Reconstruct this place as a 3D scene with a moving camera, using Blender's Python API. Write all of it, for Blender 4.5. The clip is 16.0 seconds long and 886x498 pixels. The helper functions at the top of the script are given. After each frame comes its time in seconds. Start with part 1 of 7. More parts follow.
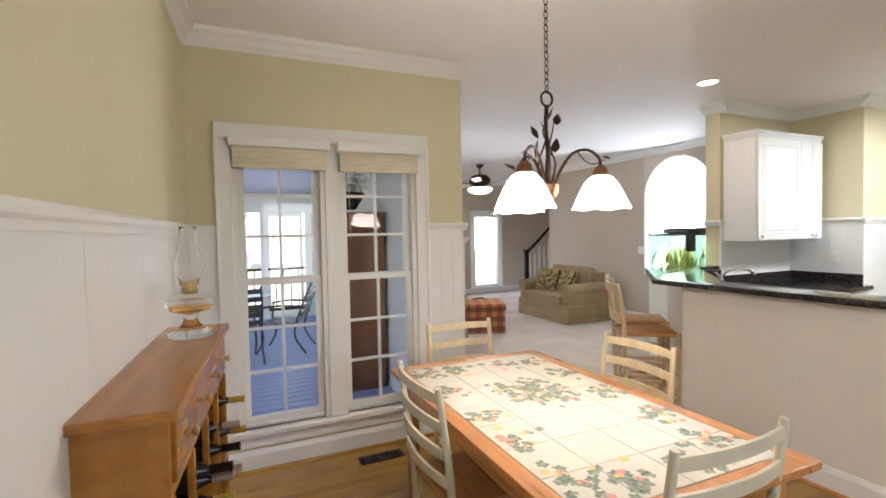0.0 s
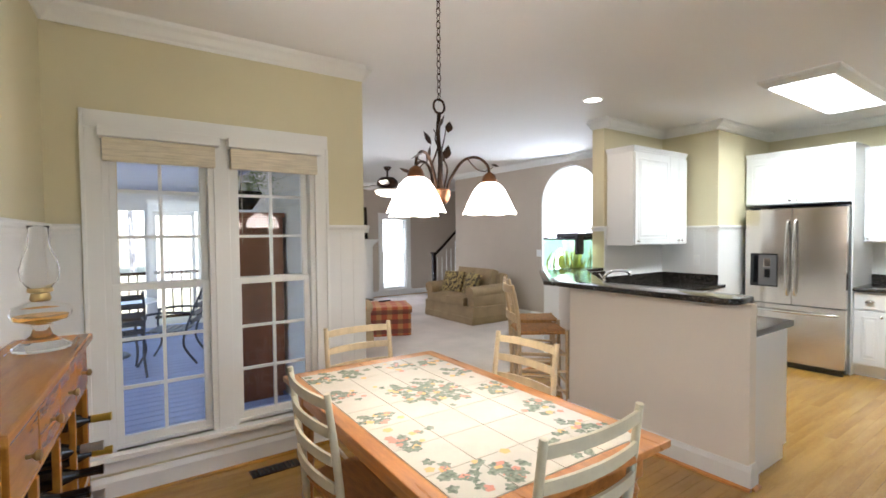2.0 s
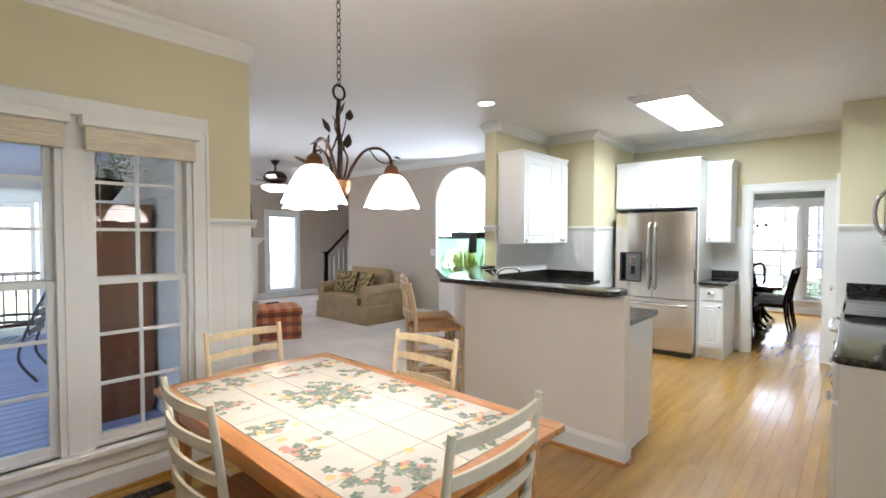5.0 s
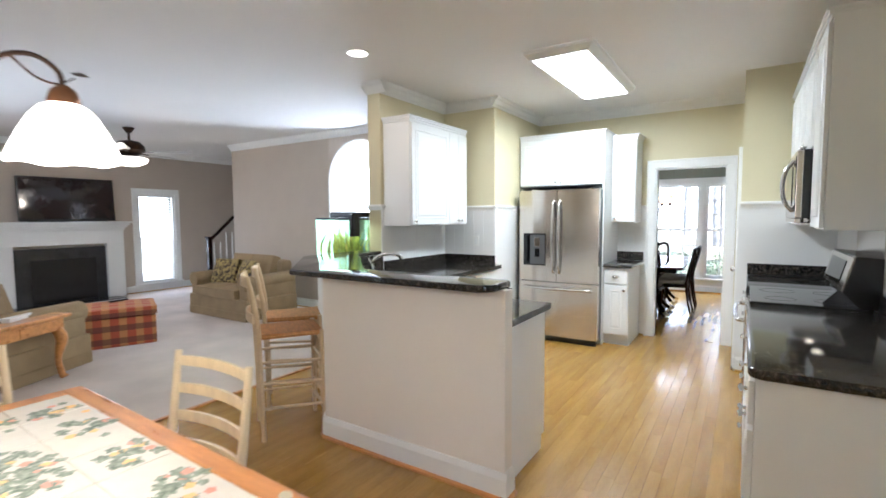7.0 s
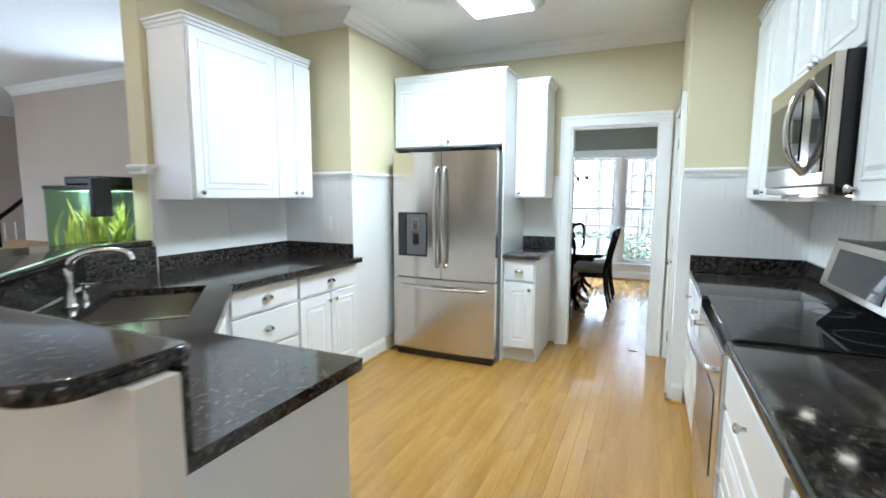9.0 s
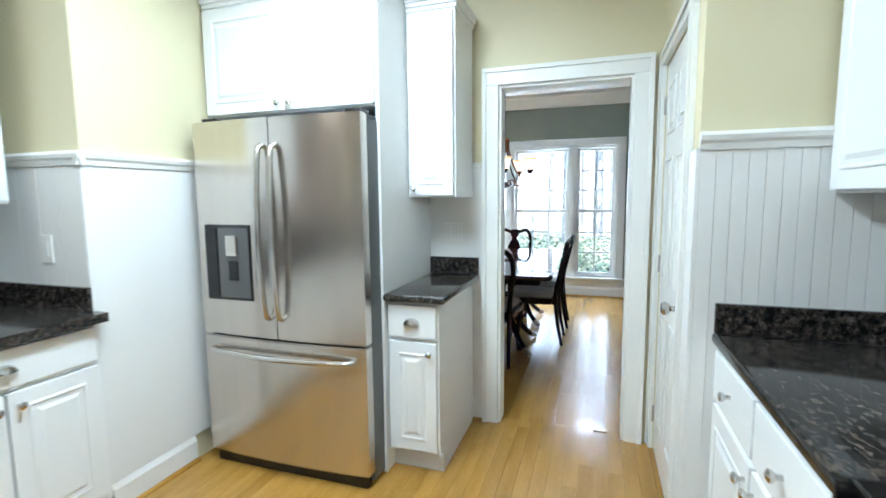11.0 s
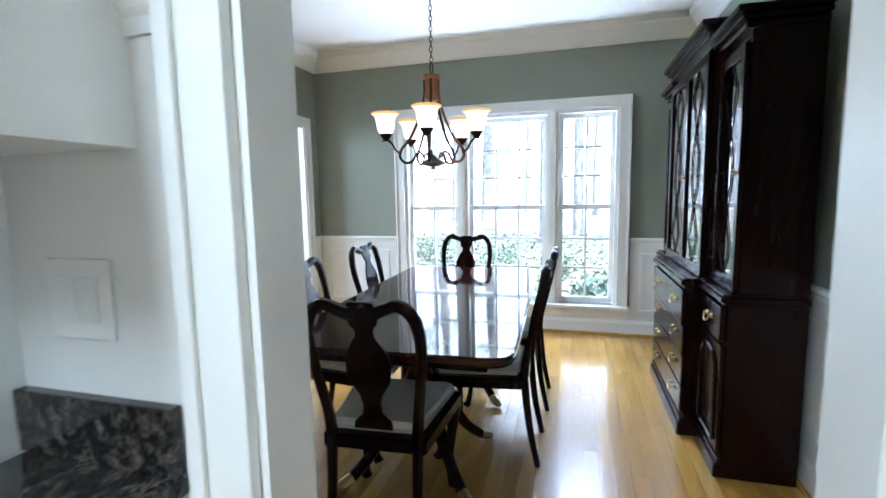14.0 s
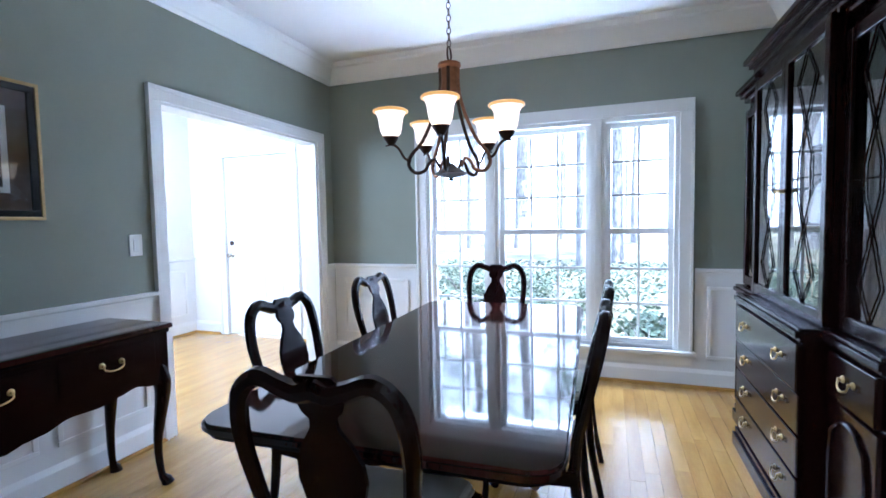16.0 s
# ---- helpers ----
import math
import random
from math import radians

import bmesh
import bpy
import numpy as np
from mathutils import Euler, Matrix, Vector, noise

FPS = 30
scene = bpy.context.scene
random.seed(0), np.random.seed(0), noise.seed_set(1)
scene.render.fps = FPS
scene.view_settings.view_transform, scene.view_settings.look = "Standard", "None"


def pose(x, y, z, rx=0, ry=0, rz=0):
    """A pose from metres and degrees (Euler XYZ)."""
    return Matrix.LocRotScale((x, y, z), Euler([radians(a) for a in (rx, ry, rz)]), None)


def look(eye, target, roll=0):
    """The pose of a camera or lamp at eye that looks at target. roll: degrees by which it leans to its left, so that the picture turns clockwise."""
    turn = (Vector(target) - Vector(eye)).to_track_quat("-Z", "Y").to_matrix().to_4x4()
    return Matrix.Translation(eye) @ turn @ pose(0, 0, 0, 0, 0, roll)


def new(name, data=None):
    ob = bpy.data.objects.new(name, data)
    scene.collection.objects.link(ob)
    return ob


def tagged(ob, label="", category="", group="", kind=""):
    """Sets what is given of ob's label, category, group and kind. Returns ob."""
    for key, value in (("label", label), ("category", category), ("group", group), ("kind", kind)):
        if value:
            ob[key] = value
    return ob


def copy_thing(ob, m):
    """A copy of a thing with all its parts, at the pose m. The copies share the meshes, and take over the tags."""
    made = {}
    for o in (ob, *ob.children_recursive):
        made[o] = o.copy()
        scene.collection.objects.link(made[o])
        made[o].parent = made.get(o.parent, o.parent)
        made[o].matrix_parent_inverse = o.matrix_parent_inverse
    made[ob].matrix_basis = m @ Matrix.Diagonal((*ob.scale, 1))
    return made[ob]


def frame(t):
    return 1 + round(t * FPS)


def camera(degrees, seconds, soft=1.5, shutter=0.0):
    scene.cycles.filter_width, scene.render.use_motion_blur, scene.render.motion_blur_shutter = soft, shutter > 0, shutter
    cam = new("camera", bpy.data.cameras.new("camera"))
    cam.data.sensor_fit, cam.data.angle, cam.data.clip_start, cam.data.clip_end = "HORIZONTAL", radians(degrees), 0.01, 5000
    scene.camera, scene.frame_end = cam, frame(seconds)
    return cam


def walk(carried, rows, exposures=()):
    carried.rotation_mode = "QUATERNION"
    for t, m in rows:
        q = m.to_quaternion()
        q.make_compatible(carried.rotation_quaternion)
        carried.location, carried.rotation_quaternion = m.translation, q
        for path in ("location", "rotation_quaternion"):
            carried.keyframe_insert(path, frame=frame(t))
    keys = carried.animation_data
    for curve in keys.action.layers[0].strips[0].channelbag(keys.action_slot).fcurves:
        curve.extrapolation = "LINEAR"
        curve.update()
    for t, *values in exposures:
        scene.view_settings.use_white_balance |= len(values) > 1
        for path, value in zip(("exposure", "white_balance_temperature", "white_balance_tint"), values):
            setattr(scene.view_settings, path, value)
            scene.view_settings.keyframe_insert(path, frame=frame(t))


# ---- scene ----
cam = camera(87.0, 16.0, soft=1.6, shutter=0.35)
# seconds, eye, target, roll
PATH = [
    (0, (-0.056, 0.003, 1.496), (0.764, 1.826, 1.428), -1.1),
    (0.5, (-0.027, -0.023, 1.497), (0.867, 1.765, 1.431), -1.1),
    (1, (-0.008, -0.039, 1.498), (0.975, 1.701, 1.431), -0.9),
    (1.5, (0.005, -0.047, 1.494), (1.074, 1.643, 1.43), -0.7),
    (2, (0.002, -0.049, 1.498), (1.15, 1.587, 1.435), -0.5),
    (2.5, (-0.016, -0.06, 1.502), (1.205, 1.523, 1.442), -0.4),
    (3, (-0.036, -0.061, 1.499), (1.251, 1.469, 1.442), -0.2),
    (3.5, (-0.051, -0.052, 1.497), (1.296, 1.426, 1.442), -0.1),
    (6, (0.216, 0.065, 1.453), (1.795, 1.29, 1.368), -0.1),
    (6.5, (0.516, 0.083, 1.45), (2.14, 1.244, 1.344), -0.3),
    (7, (0.873, 0.128, 1.449), (2.547, 1.213, 1.311), -0.3),
    (7.5, (1.278, 0.185, 1.432), (3.001, 1.187, 1.266), -0.2),
    (8, (1.671, 0.262, 1.422), (3.442, 1.173, 1.233), -0.2),
    (8.5, (2.093, 0.308, 1.405), (3.888, 1.163, 1.194), 0.1),
    (9, (2.507, 0.366, 1.396), (4.325, 1.165, 1.166), 0.2),
    (11.5, (4.594, 0.506, 1.356), (6.497, 1.084, 1.147), -0.5),
    (12, (4.987, 0.531, 1.344), (6.905, 1.057, 1.132), -0.2),
    (12.5, (5.389, 0.535, 1.339), (7.315, 1.025, 1.109), -0.1),
    (13, (5.762, 0.554, 1.317), (7.69, 1.034, 1.089), -0.8),
    (13.5, (6.076, 0.599, 1.313), (8.0, 1.094, 1.081), -0.8),
    (14, (6.371, 0.616, 1.302), (8.283, 1.156, 1.074), -1.0),
    (14.5, (6.586, 0.652, 1.292), (8.488, 1.236, 1.086), -1.3),
    (15, (6.751, 0.703, 1.285), (8.646, 1.319, 1.112), -1.2),
    (15.5, (6.868, 0.723, 1.267), (8.754, 1.373, 1.125), -1.2),
    (16, (6.952, 0.722, 1.267), (8.831, 1.397, 1.154), -1.0),
]
# seconds, stops, kelvin, tint
EXPOSURES = [(0.0, 1.85, 5950, 16), (3.5, 1.85, 5650, 14), (7.0, 1.9, 5500, 14), (9.0, 1.85, 5200, 9), (11.5, 1.85, 5150, 6), (13.0, 1.85, 5300, 8), (14.5, 2.02, 4850, 8), (15.2, 1.97, 4800, 11), (16.0, 1.78, 4680, 15)]
walk(cam, [(t, look(eye, target, roll)) for t, eye, target, roll in PATH], EXPOSURES)

# ---- world, sun, large lights ----
world = bpy.data.worlds.new("world")
scene.world = world
world.use_nodes = True
wn = world.node_tree.nodes
sky = wn.new("ShaderNodeTexSky")
sky.sky_type, sky.sun_disc = "NISHITA", False
sky.sun_elevation, sky.sun_rotation = radians(52), radians(218)
wn["Background"].inputs["Strength"].default_value = 0.15
world.node_tree.links.new(sky.outputs[0], wn["Background"].inputs["Color"])


K = 0.265


def lamp(name, kind, m, watts, color=(1, 1, 1), **kw):
    data = bpy.data.lights.new(name, kind)
    data.energy, data.color = watts * (1 if kind == "SUN" else K), color
    for key, value in kw.items():
        if key == "size":
            data.size = value
        elif key == "size_y":
            data.shape, data.size_y = "RECTANGLE", value
        elif key == "radius":
            data.shadow_soft_size = value
        elif key == "spread":
            data.spread = radians(value)
        elif key == "angle":
            data.angle = radians(value)
    ob = new(name, data)
    ob.matrix_world = m
    return ob


SUN = lamp("sun", "SUN", look((-6, -7.7, 12.5), (0, 0, 0)), 5.0, (1.0, 0.95, 0.86), angle=0.6)
DAY = (0.90, 0.96, 1.0)
WARM = (1.0, 0.80, 0.58)
# added area lamps for daylight, in the openings or hidden just outside
lamp("sky_dining", "AREA", look((11.75, 1.25, 2.85), (8.6, 1.25, 0.5)), 540, DAY, size=2.6, size_y=1.0)
# lamp added below the sill, standing in for light off the sunlit ground
lamp("ground_dining", "AREA", look((11.35, 1.25, -0.15), (9.2, 1.3, 2.74)), 250, DAY, size=2.2, size_y=0.5)
lamp("sky_living", "AREA", look((5.5, 10.15, 1.1), (5.2, 5.0, 0.6)), 45, DAY, size=0.6, size_y=1.6)
lamp("sky_arch", "AREA", look((6.16, 4.97, 1.65), (3.0, 5.0, 1.35)), 24, DAY, size=1.5, size_y=2.2)
# lamp added outside the arch, standing in for sun bounced onto the ceiling
lamp("sky_arch_bounce", "AREA", look((6.9, 4.9, 1.0), (5.0, 4.9, 2.74)), 60, DAY, size=0.5, size_y=0.5)
# fill lamp added at the unseen west window to brighten the living room
lamp("sky_living_west", "AREA", look((1.38, 6.6, 1.4), (5.0, 6.6, 0.6)), 84, DAY, size=2.4, size_y=1.6)
# fill lamp added in an unseen foyer opening
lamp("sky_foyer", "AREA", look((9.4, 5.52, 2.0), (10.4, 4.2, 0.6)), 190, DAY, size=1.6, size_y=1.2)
# fill lamp added in an unseen south opening, for daylight on the nook
lamp("sky_nook_south", "AREA", look((1.0, -1.60, 1.4), (1.0, 2.0, 1.0)), 11, DAY, size=1.2, size_y=1.2)
# lit fixtures
lamp("panel_light", "AREA", pose(5.158, 1.375, 2.625), 66, (0.95, 1.0, 0.92), size=1.3, size_y=0.4)
lamp("downlight_lamp", "AREA", pose(3.675, 2.735, 2.71), 10, WARM, size=0.13)

# ---- materials ----


def mat(name, color, rough=0.5, metal=0.0, vary=0.06, scale=3.0, bump=0.0, bscale=60.0, stretch=(1, 1, 1), coat=0.0, spec=0.5, alt=None, rand=0.0):
    """Paint, wood, cloth or metal: a base colour that varies at two scales, and a fine relief."""
    m = bpy.data.materials.new(name)
    m.use_nodes = True
    n, l = m.node_tree.nodes, m.node_tree.links
    b = n["Principled BSDF"]
    b.inputs["Metallic"].default_value = metal
    b.inputs["Coat Weight"].default_value = coat
    b.inputs["Coat Roughness"].default_value = 0.08
    b.inputs["Specular IOR Level"].default_value = spec
    tc, mp = n.new("ShaderNodeTexCoord"), n.new("ShaderNodeMapping")
    mp.inputs["Scale"].default_value = stretch
    l.new(tc.outputs["Object"], mp.inputs["Vector"])
    big, fine = n.new("ShaderNodeTexNoise"), n.new("ShaderNodeTexNoise")
    big.inputs["Scale"].default_value, fine.inputs["Scale"].default_value = scale, bscale
    big.inputs["Detail"].default_value = 5
    for t in (big, fine):
        l.new(mp.outputs[0], t.inputs["Vector"])
    mix = n.new("ShaderNodeMix")
    mix.data_type = "RGBA"
    dark = [c * (1 - vary * 2.2) for c in color] if alt is None else alt
    mix.inputs["A"].default_value = (*dark, 1)
    mix.inputs["B"].default_value = (*[min(1, c * (1 + vary)) for c in color], 1)
    add = n.new("ShaderNodeMath")
    add.operation = "MULTIPLY_ADD"
    add.inputs[1].default_value, add.inputs[2].default_value = 0.35, 0.0
    l.new(fine.outputs["Fac"], add.inputs[0])
    l.new(big.outputs["Fac"], add.inputs[2])
    ramp = n.new("ShaderNodeMapRange")
    ramp.interpolation_type = "SMOOTHSTEP"
    ramp.inputs["From Min"].default_value, ramp.inputs["From Max"].default_value = 0.3, 1.0
    l.new(add.outputs[0], ramp.inputs["Value"])
    fac = ramp.outputs[0]
    if rand:
        info, sub = n.new("ShaderNodeObjectInfo"), n.new("ShaderNodeMath")
        sub.operation = "MULTIPLY_ADD"
        sub.inputs[1].default_value = rand
        l.new(info.outputs["Random"], sub.inputs[0])
        isl, sub2 = n.new("ShaderNodeNewGeometry"), n.new("ShaderNodeMath")
        sub2.operation = "MULTIPLY_ADD"
        sub2.inputs[1].default_value = rand
        l.new(isl.outputs["Random Per Island"], sub2.inputs[0])
        l.new(fac, sub.inputs[2])
        l.new(sub.outputs[0], sub2.inputs[2])
        cut = n.new("ShaderNodeMath")
        cut.operation = "SUBTRACT"
        cut.use_clamp = True
        cut.inputs[1].default_value = rand
        l.new(sub2.outputs[0], cut.inputs[0])
        fac = cut.outputs[0]
    l.new(fac, mix.inputs["Factor"])
    l.new(mix.outputs["Result"], b.inputs["Base Color"])
    rr = n.new("ShaderNodeMapRange")
    rr.inputs["To Min"].default_value, rr.inputs["To Max"].default_value = max(0.02, rough * 0.93), min(1, rough * 1.07)
    l.new(big.outputs["Fac"], rr.inputs["Value"])
    l.new(rr.outputs[0], b.inputs["Roughness"])
    if bump:
        bp = n.new("ShaderNodeBump")
        bp.inputs["Strength"].default_value, bp.inputs["Distance"].default_value = bump, 0.004
        l.new(fine.outputs["Fac"], bp.inputs["Height"])
        l.new(bp.outputs[0], b.inputs["Normal"])
    return m


def glow(name, color, strength, base=(0.9, 0.9, 0.88)):
    m = mat(name, base, 0.3)
    b = m.node_tree.nodes["Principled BSDF"]
    b.inputs["Emission Color"].default_value = (*color, 1)
    b.inputs["Emission Strength"].default_value = strength * K
    return m


def glass(name, color=(1, 1, 1), rough=0.0, ior=1.45):
    m = mat(name, color, rough, vary=0.0)
    b = m.node_tree.nodes["Principled BSDF"]
    b.inputs["Transmission Weight"].default_value = 1.0
    b.inputs["IOR"].default_value = ior
    for link in list(b.inputs["Roughness"].links):
        m.node_tree.links.remove(link)
    b.inputs["Roughness"].default_value = rough
    return m


def granite():
    m = mat("granite", (0.06, 0.05, 0.045), 0.10, coat=0.0, spec=0.42, bump=0.0)
    n, l = m.node_tree.nodes, m.node_tree.links
    tc = n.new("ShaderNodeTexCoord")
    no, fleck = n.new("ShaderNodeTexNoise"), n.new("ShaderNodeTexNoise")
    no.inputs["Scale"].default_value, no.inputs["Detail"].default_value, no.inputs["Roughness"].default_value = 52, 7, 0.66
    no.inputs["Distortion"].default_value = 0.3
    fleck.inputs["Scale"].default_value, fleck.inputs["Detail"].default_value = 120, 4
    for t in (no, fleck):
        l.new(tc.outputs["Object"], t.inputs["Vector"])
    r1 = n.new("ShaderNodeValToRGB")
    e = r1.color_ramp.elements
    e[0].position, e[0].color = 0.43, (0.008, 0.009, 0.009, 1)
    e[1].position, e[1].color = 0.72, (0.15, 0.125, 0.10, 1)
    mid = e.new(0.55)
    mid.color = (0.045, 0.037, 0.031, 1)
    l.new(no.outputs["Fac"], r1.inputs["Fac"])
    mx = n.new("ShaderNodeMix")
    mx.data_type, mx.blend_type = "RGBA", "MULTIPLY"
    mx.inputs["Factor"].default_value = 0.8
    r2 = n.new("ShaderNodeMapRange")
    r2.inputs["From Min"].default_value, r2.inputs["From Max"].default_value = 0.35, 0.6
    r2.inputs["To Min"].default_value, r2.inputs["To Max"].default_value = 0.45, 1.25
    l.new(fleck.outputs["Fac"], r2.inputs["Value"])
    l.new(r1.outputs[0], mx.inputs["A"])
    l.new(r2.outputs[0], mx.inputs["B"])
    l.new(mx.outputs["Result"], n["Principled BSDF"].inputs["Base Color"])
    return m


PAINT_K = mat("cream_paint", (0.64, 0.585, 0.385), 0.55, vary=0.01, bump=0.05, bscale=250)
PAINT_L = mat("taupe_paint", (0.50, 0.43, 0.35), 0.6, vary=0.02, bump=0.05, bscale=250)
PAINT_D = mat("sage_paint", (0.248, 0.268, 0.212), 0.55, vary=0.03, bump=0.05, bscale=250)
TRIM = mat("white_trim", (0.79, 0.79, 0.76), 0.35, vary=0.006, scale=5, bump=0.02)
WAINS = mat("white_wainscot", (0.76, 0.76, 0.74), 0.4, vary=0.008, scale=2, bump=0.03)
CEIL = mat("ceiling_paint", (0.80, 0.79, 0.77), 0.8, vary=0.015, scale=1, bump=0.06, bscale=180)
CAB = mat("cabinet_white", (0.77, 0.78, 0.77), 0.28, vary=0.0, scale=4)
cab_node = CAB.node_tree.nodes["Principled BSDF"]
for socket in ("Roughness", "Base Color"):
    CAB.node_tree.links.remove(cab_node.inputs[socket].links[0])
cab_node.inputs["Roughness"].default_value = 0.28
cab_node.inputs["Base Color"].default_value = (0.77, 0.78, 0.77, 1)
OAK = mat("oak_floor", (0.43, 0.240, 0.046), 0.24, vary=0.08, scale=2.0, bump=0.012, bscale=24, stretch=(0.9, 6, 1), coat=0.35, spec=0.5, alt=(0.30, 0.155, 0.024), rand=0.34)
GRANITE = granite()
STEEL = mat("brushed_steel", (0.62, 0.58, 0.53), 0.19, 1.0, vary=0.03, scale=2, bump=0.01, bscale=60, stretch=(6, 6, 0.4))
n_, l_ = STEEL.node_tree.nodes, STEEL.node_tree.links
tan = n_.new("ShaderNodeTangent")
tan.direction_type, tan.axis = "RADIAL", "Z"
l_.new(tan.outputs[0], n_["Principled BSDF"].inputs["Tangent"])
n_["Principled BSDF"].inputs["Anisotropic"].default_value = 0.75
n_["Principled BSDF"].inputs["Anisotropic Rotation"].default_value = 0.25
CHROME = mat("satin_nickel", (0.60, 0.59, 0.57), 0.18, 1.0, vary=0.03)
BLACK = mat("black_plastic", (0.012, 0.012, 0.013), 0.25, vary=0.1)
BLACKGLASS = mat("black_glass", (0.006, 0.006, 0.007), 0.04, vary=0.05)
MAHOG = mat("mahogany", (0.009, 0.0024, 0.0020), 0.2, vary=0.15, scale=3, bump=0.01, bscale=40, stretch=(4, 4, 0.6), coat=0.0, spec=0.2, alt=(0.012, 0.003, 0.0023))
PINE = mat("honey_pine", (0.56, 0.25, 0.07), 0.28, vary=0.18, scale=3, bump=0.04, bscale=30, stretch=(10, 1, 10), coat=0.25, alt=(0.36, 0.14, 0.035))
CHERRY = mat("golden_maple", (0.40, 0.172, 0.022), 0.26, vary=0.12, scale=2.2, bump=0.02, bscale=30, stretch=(7, 0.7, 7), coat=0.1, alt=(0.28, 0.108, 0.013))
CREAMWOOD = mat("cream_wood", (0.72, 0.58, 0.36), 0.4, vary=0.08, scale=6, bump=0.03, bscale=40, stretch=(4, 4, 1))
SAGEWOOD = mat("pale_sage_wood", (0.62, 0.59, 0.44), 0.4, vary=0.06, scale=6, bump=0.03, bscale=40)
RUSH = mat("rush", (0.50, 0.23, 0.065), 0.7, vary=0.15, scale=10, bump=0.4, bscale=70, stretch=(1, 6, 1))
BRONZE = mat("aged_bronze", (0.055, 0.030, 0.018), 0.42, 0.8, vary=0.3, scale=14, alt=(0.02, 0.012, 0.008))
COPPER = mat("rubbed_copper", (0.26, 0.12, 0.06), 0.35, 0.9, vary=0.25, scale=12)
BRASS = mat("brass", (0.46, 0.34, 0.15), 0.32, 1.0, vary=0.1)
SHADE = glow("lit_glass_shade", (1.0, 0.86, 0.70), 15.0)
SHADE_D = glow("lit_alabaster_shade", (1.0, 0.76, 0.48), 1.6, (0.85, 0.72, 0.52))
AMBER = glow("amber_glass", (1.0, 0.50, 0.10), 0.9, (0.60, 0.32, 0.08))
PANEL = glow("light_diffuser", (1.0, 0.98, 0.93), 9.0)
BULB = glow("downlight_bulb", (1.0, 0.9, 0.75), 14.0)
CLEAR = glass("window_glass")
CARPET = mat("carpet", (0.58, 0.505, 0.45), 0.95, vary=0.10, scale=1.6, bump=0.9, bscale=350)
SOFA = mat("khaki_upholstery", (0.30, 0.21, 0.11), 0.9, vary=0.10, scale=5, bump=0.5, bscale=300)
LINEN = mat("seat_linen", (0.62, 0.58, 0.50), 0.85, vary=0.06, scale=6, bump=0.4, bscale=300)

# ---- building helpers ----


def part(name, bm, material, parent=None, label="", smooth=False):
    me = bpy.data.meshes.new(name)
    bm.normal_update()
    if smooth:
        for f in bm.faces:
            f.smooth = True
    bm.to_mesh(me)
    bm.free()
    me.materials.append(material)
    ob = new(name, me)
    if smooth:
        me.set_sharp_from_angle(angle=radians(38))
    ob.parent = parent
    if label:
        ob["label"] = label
    return ob


def thing(name, label, category, m=None, group="", kind=""):
    ob = tagged(new(name), label, category, group, kind)
    ob.empty_display_size = 0.1
    if m is not None:
        ob.matrix_world = m
    return ob


def box(bm, x0, x1, y0, y1, z0, z1, bev=0.0, m=None):
    vs = [bm.verts.new((x, y, z)) for z in (z0, z1) for y in (y0, y1) for x in (x0, x1)]
    fs = [bm.faces.new([vs[i] for i in q]) for q in ((0, 2, 3, 1), (4, 5, 7, 6), (0, 1, 5, 4), (2, 6, 7, 3), (0, 4, 6, 2), (1, 3, 7, 5))]
    if m is not None:
        bmesh.ops.transform(bm, matrix=m, verts=vs)
    if bev:
        es = {e for f in fs for e in f.edges}
        bmesh.ops.bevel(bm, geom=list(es), offset=bev, segments=2, affect="EDGES", profile=0.6)


def boxes(*items, bev=0.0):
    bm = bmesh.new()
    for it in items:
        box(bm, *it, bev=bev)
    return bm


def prism(bm, pts, h0, h1, axis="z"):
    """A polygon in the plane across axis, drawn out from h0 to h1."""
    def at(u, v, h):
        return {"z": (u, v, h), "y": (u, h, v), "x": (h, u, v)}[axis]
    a = [bm.verts.new(at(u, v, h0)) for u, v in pts]
    b = [bm.verts.new(at(u, v, h1)) for u, v in pts]
    n = len(pts)
    for i in range(n):
        bm.faces.new((a[i], a[(i + 1) % n], b[(i + 1) % n], b[i]))
    bm.faces.new(a[::-1])
    bm.faces.new(b)
    bmesh.ops.recalc_face_normals(bm, faces=bm.faces)


def lathe(bm, prof, segs=20, at=(0, 0, 0), caps=True):
    rings = []
    for r, z in prof:
        rings.append([bm.verts.new((at[0] + r * math.cos(a), at[1] + r * math.sin(a), at[2] + z)) for a in (2 * math.pi * i / segs for i in range(segs))])
    for p, q in zip(rings, rings[1:]):
        for i in range(segs):
            bm.faces.new((p[i], p[(i + 1) % segs], q[(i + 1) % segs], q[i]))
    if caps:
        for ring, flip in ((rings[0], True), (rings[-1], False)):
            if (ring[0].co - ring[segs // 2].co).length > 1e-4:
                bm.faces.new(ring[::-1] if flip else ring)


def spline(pts, n=5):
    ps = [Vector(p) for p in pts]
    ps = [ps[0] * 2 - ps[1], *ps, ps[-1] * 2 - ps[-2]]
    out = []
    for i in range(1, len(ps) - 2):
        a, b, c, d = ps[i - 1:i + 3]
        for k in range(n):
            t = k / n
            out.append(0.5 * (2 * b + (c - a) * t + (2 * a - 5 * b + 4 * c - d) * t * t + (3 * b - a - 3 * c + d) * t ** 3))
    return out + [ps[-2]]


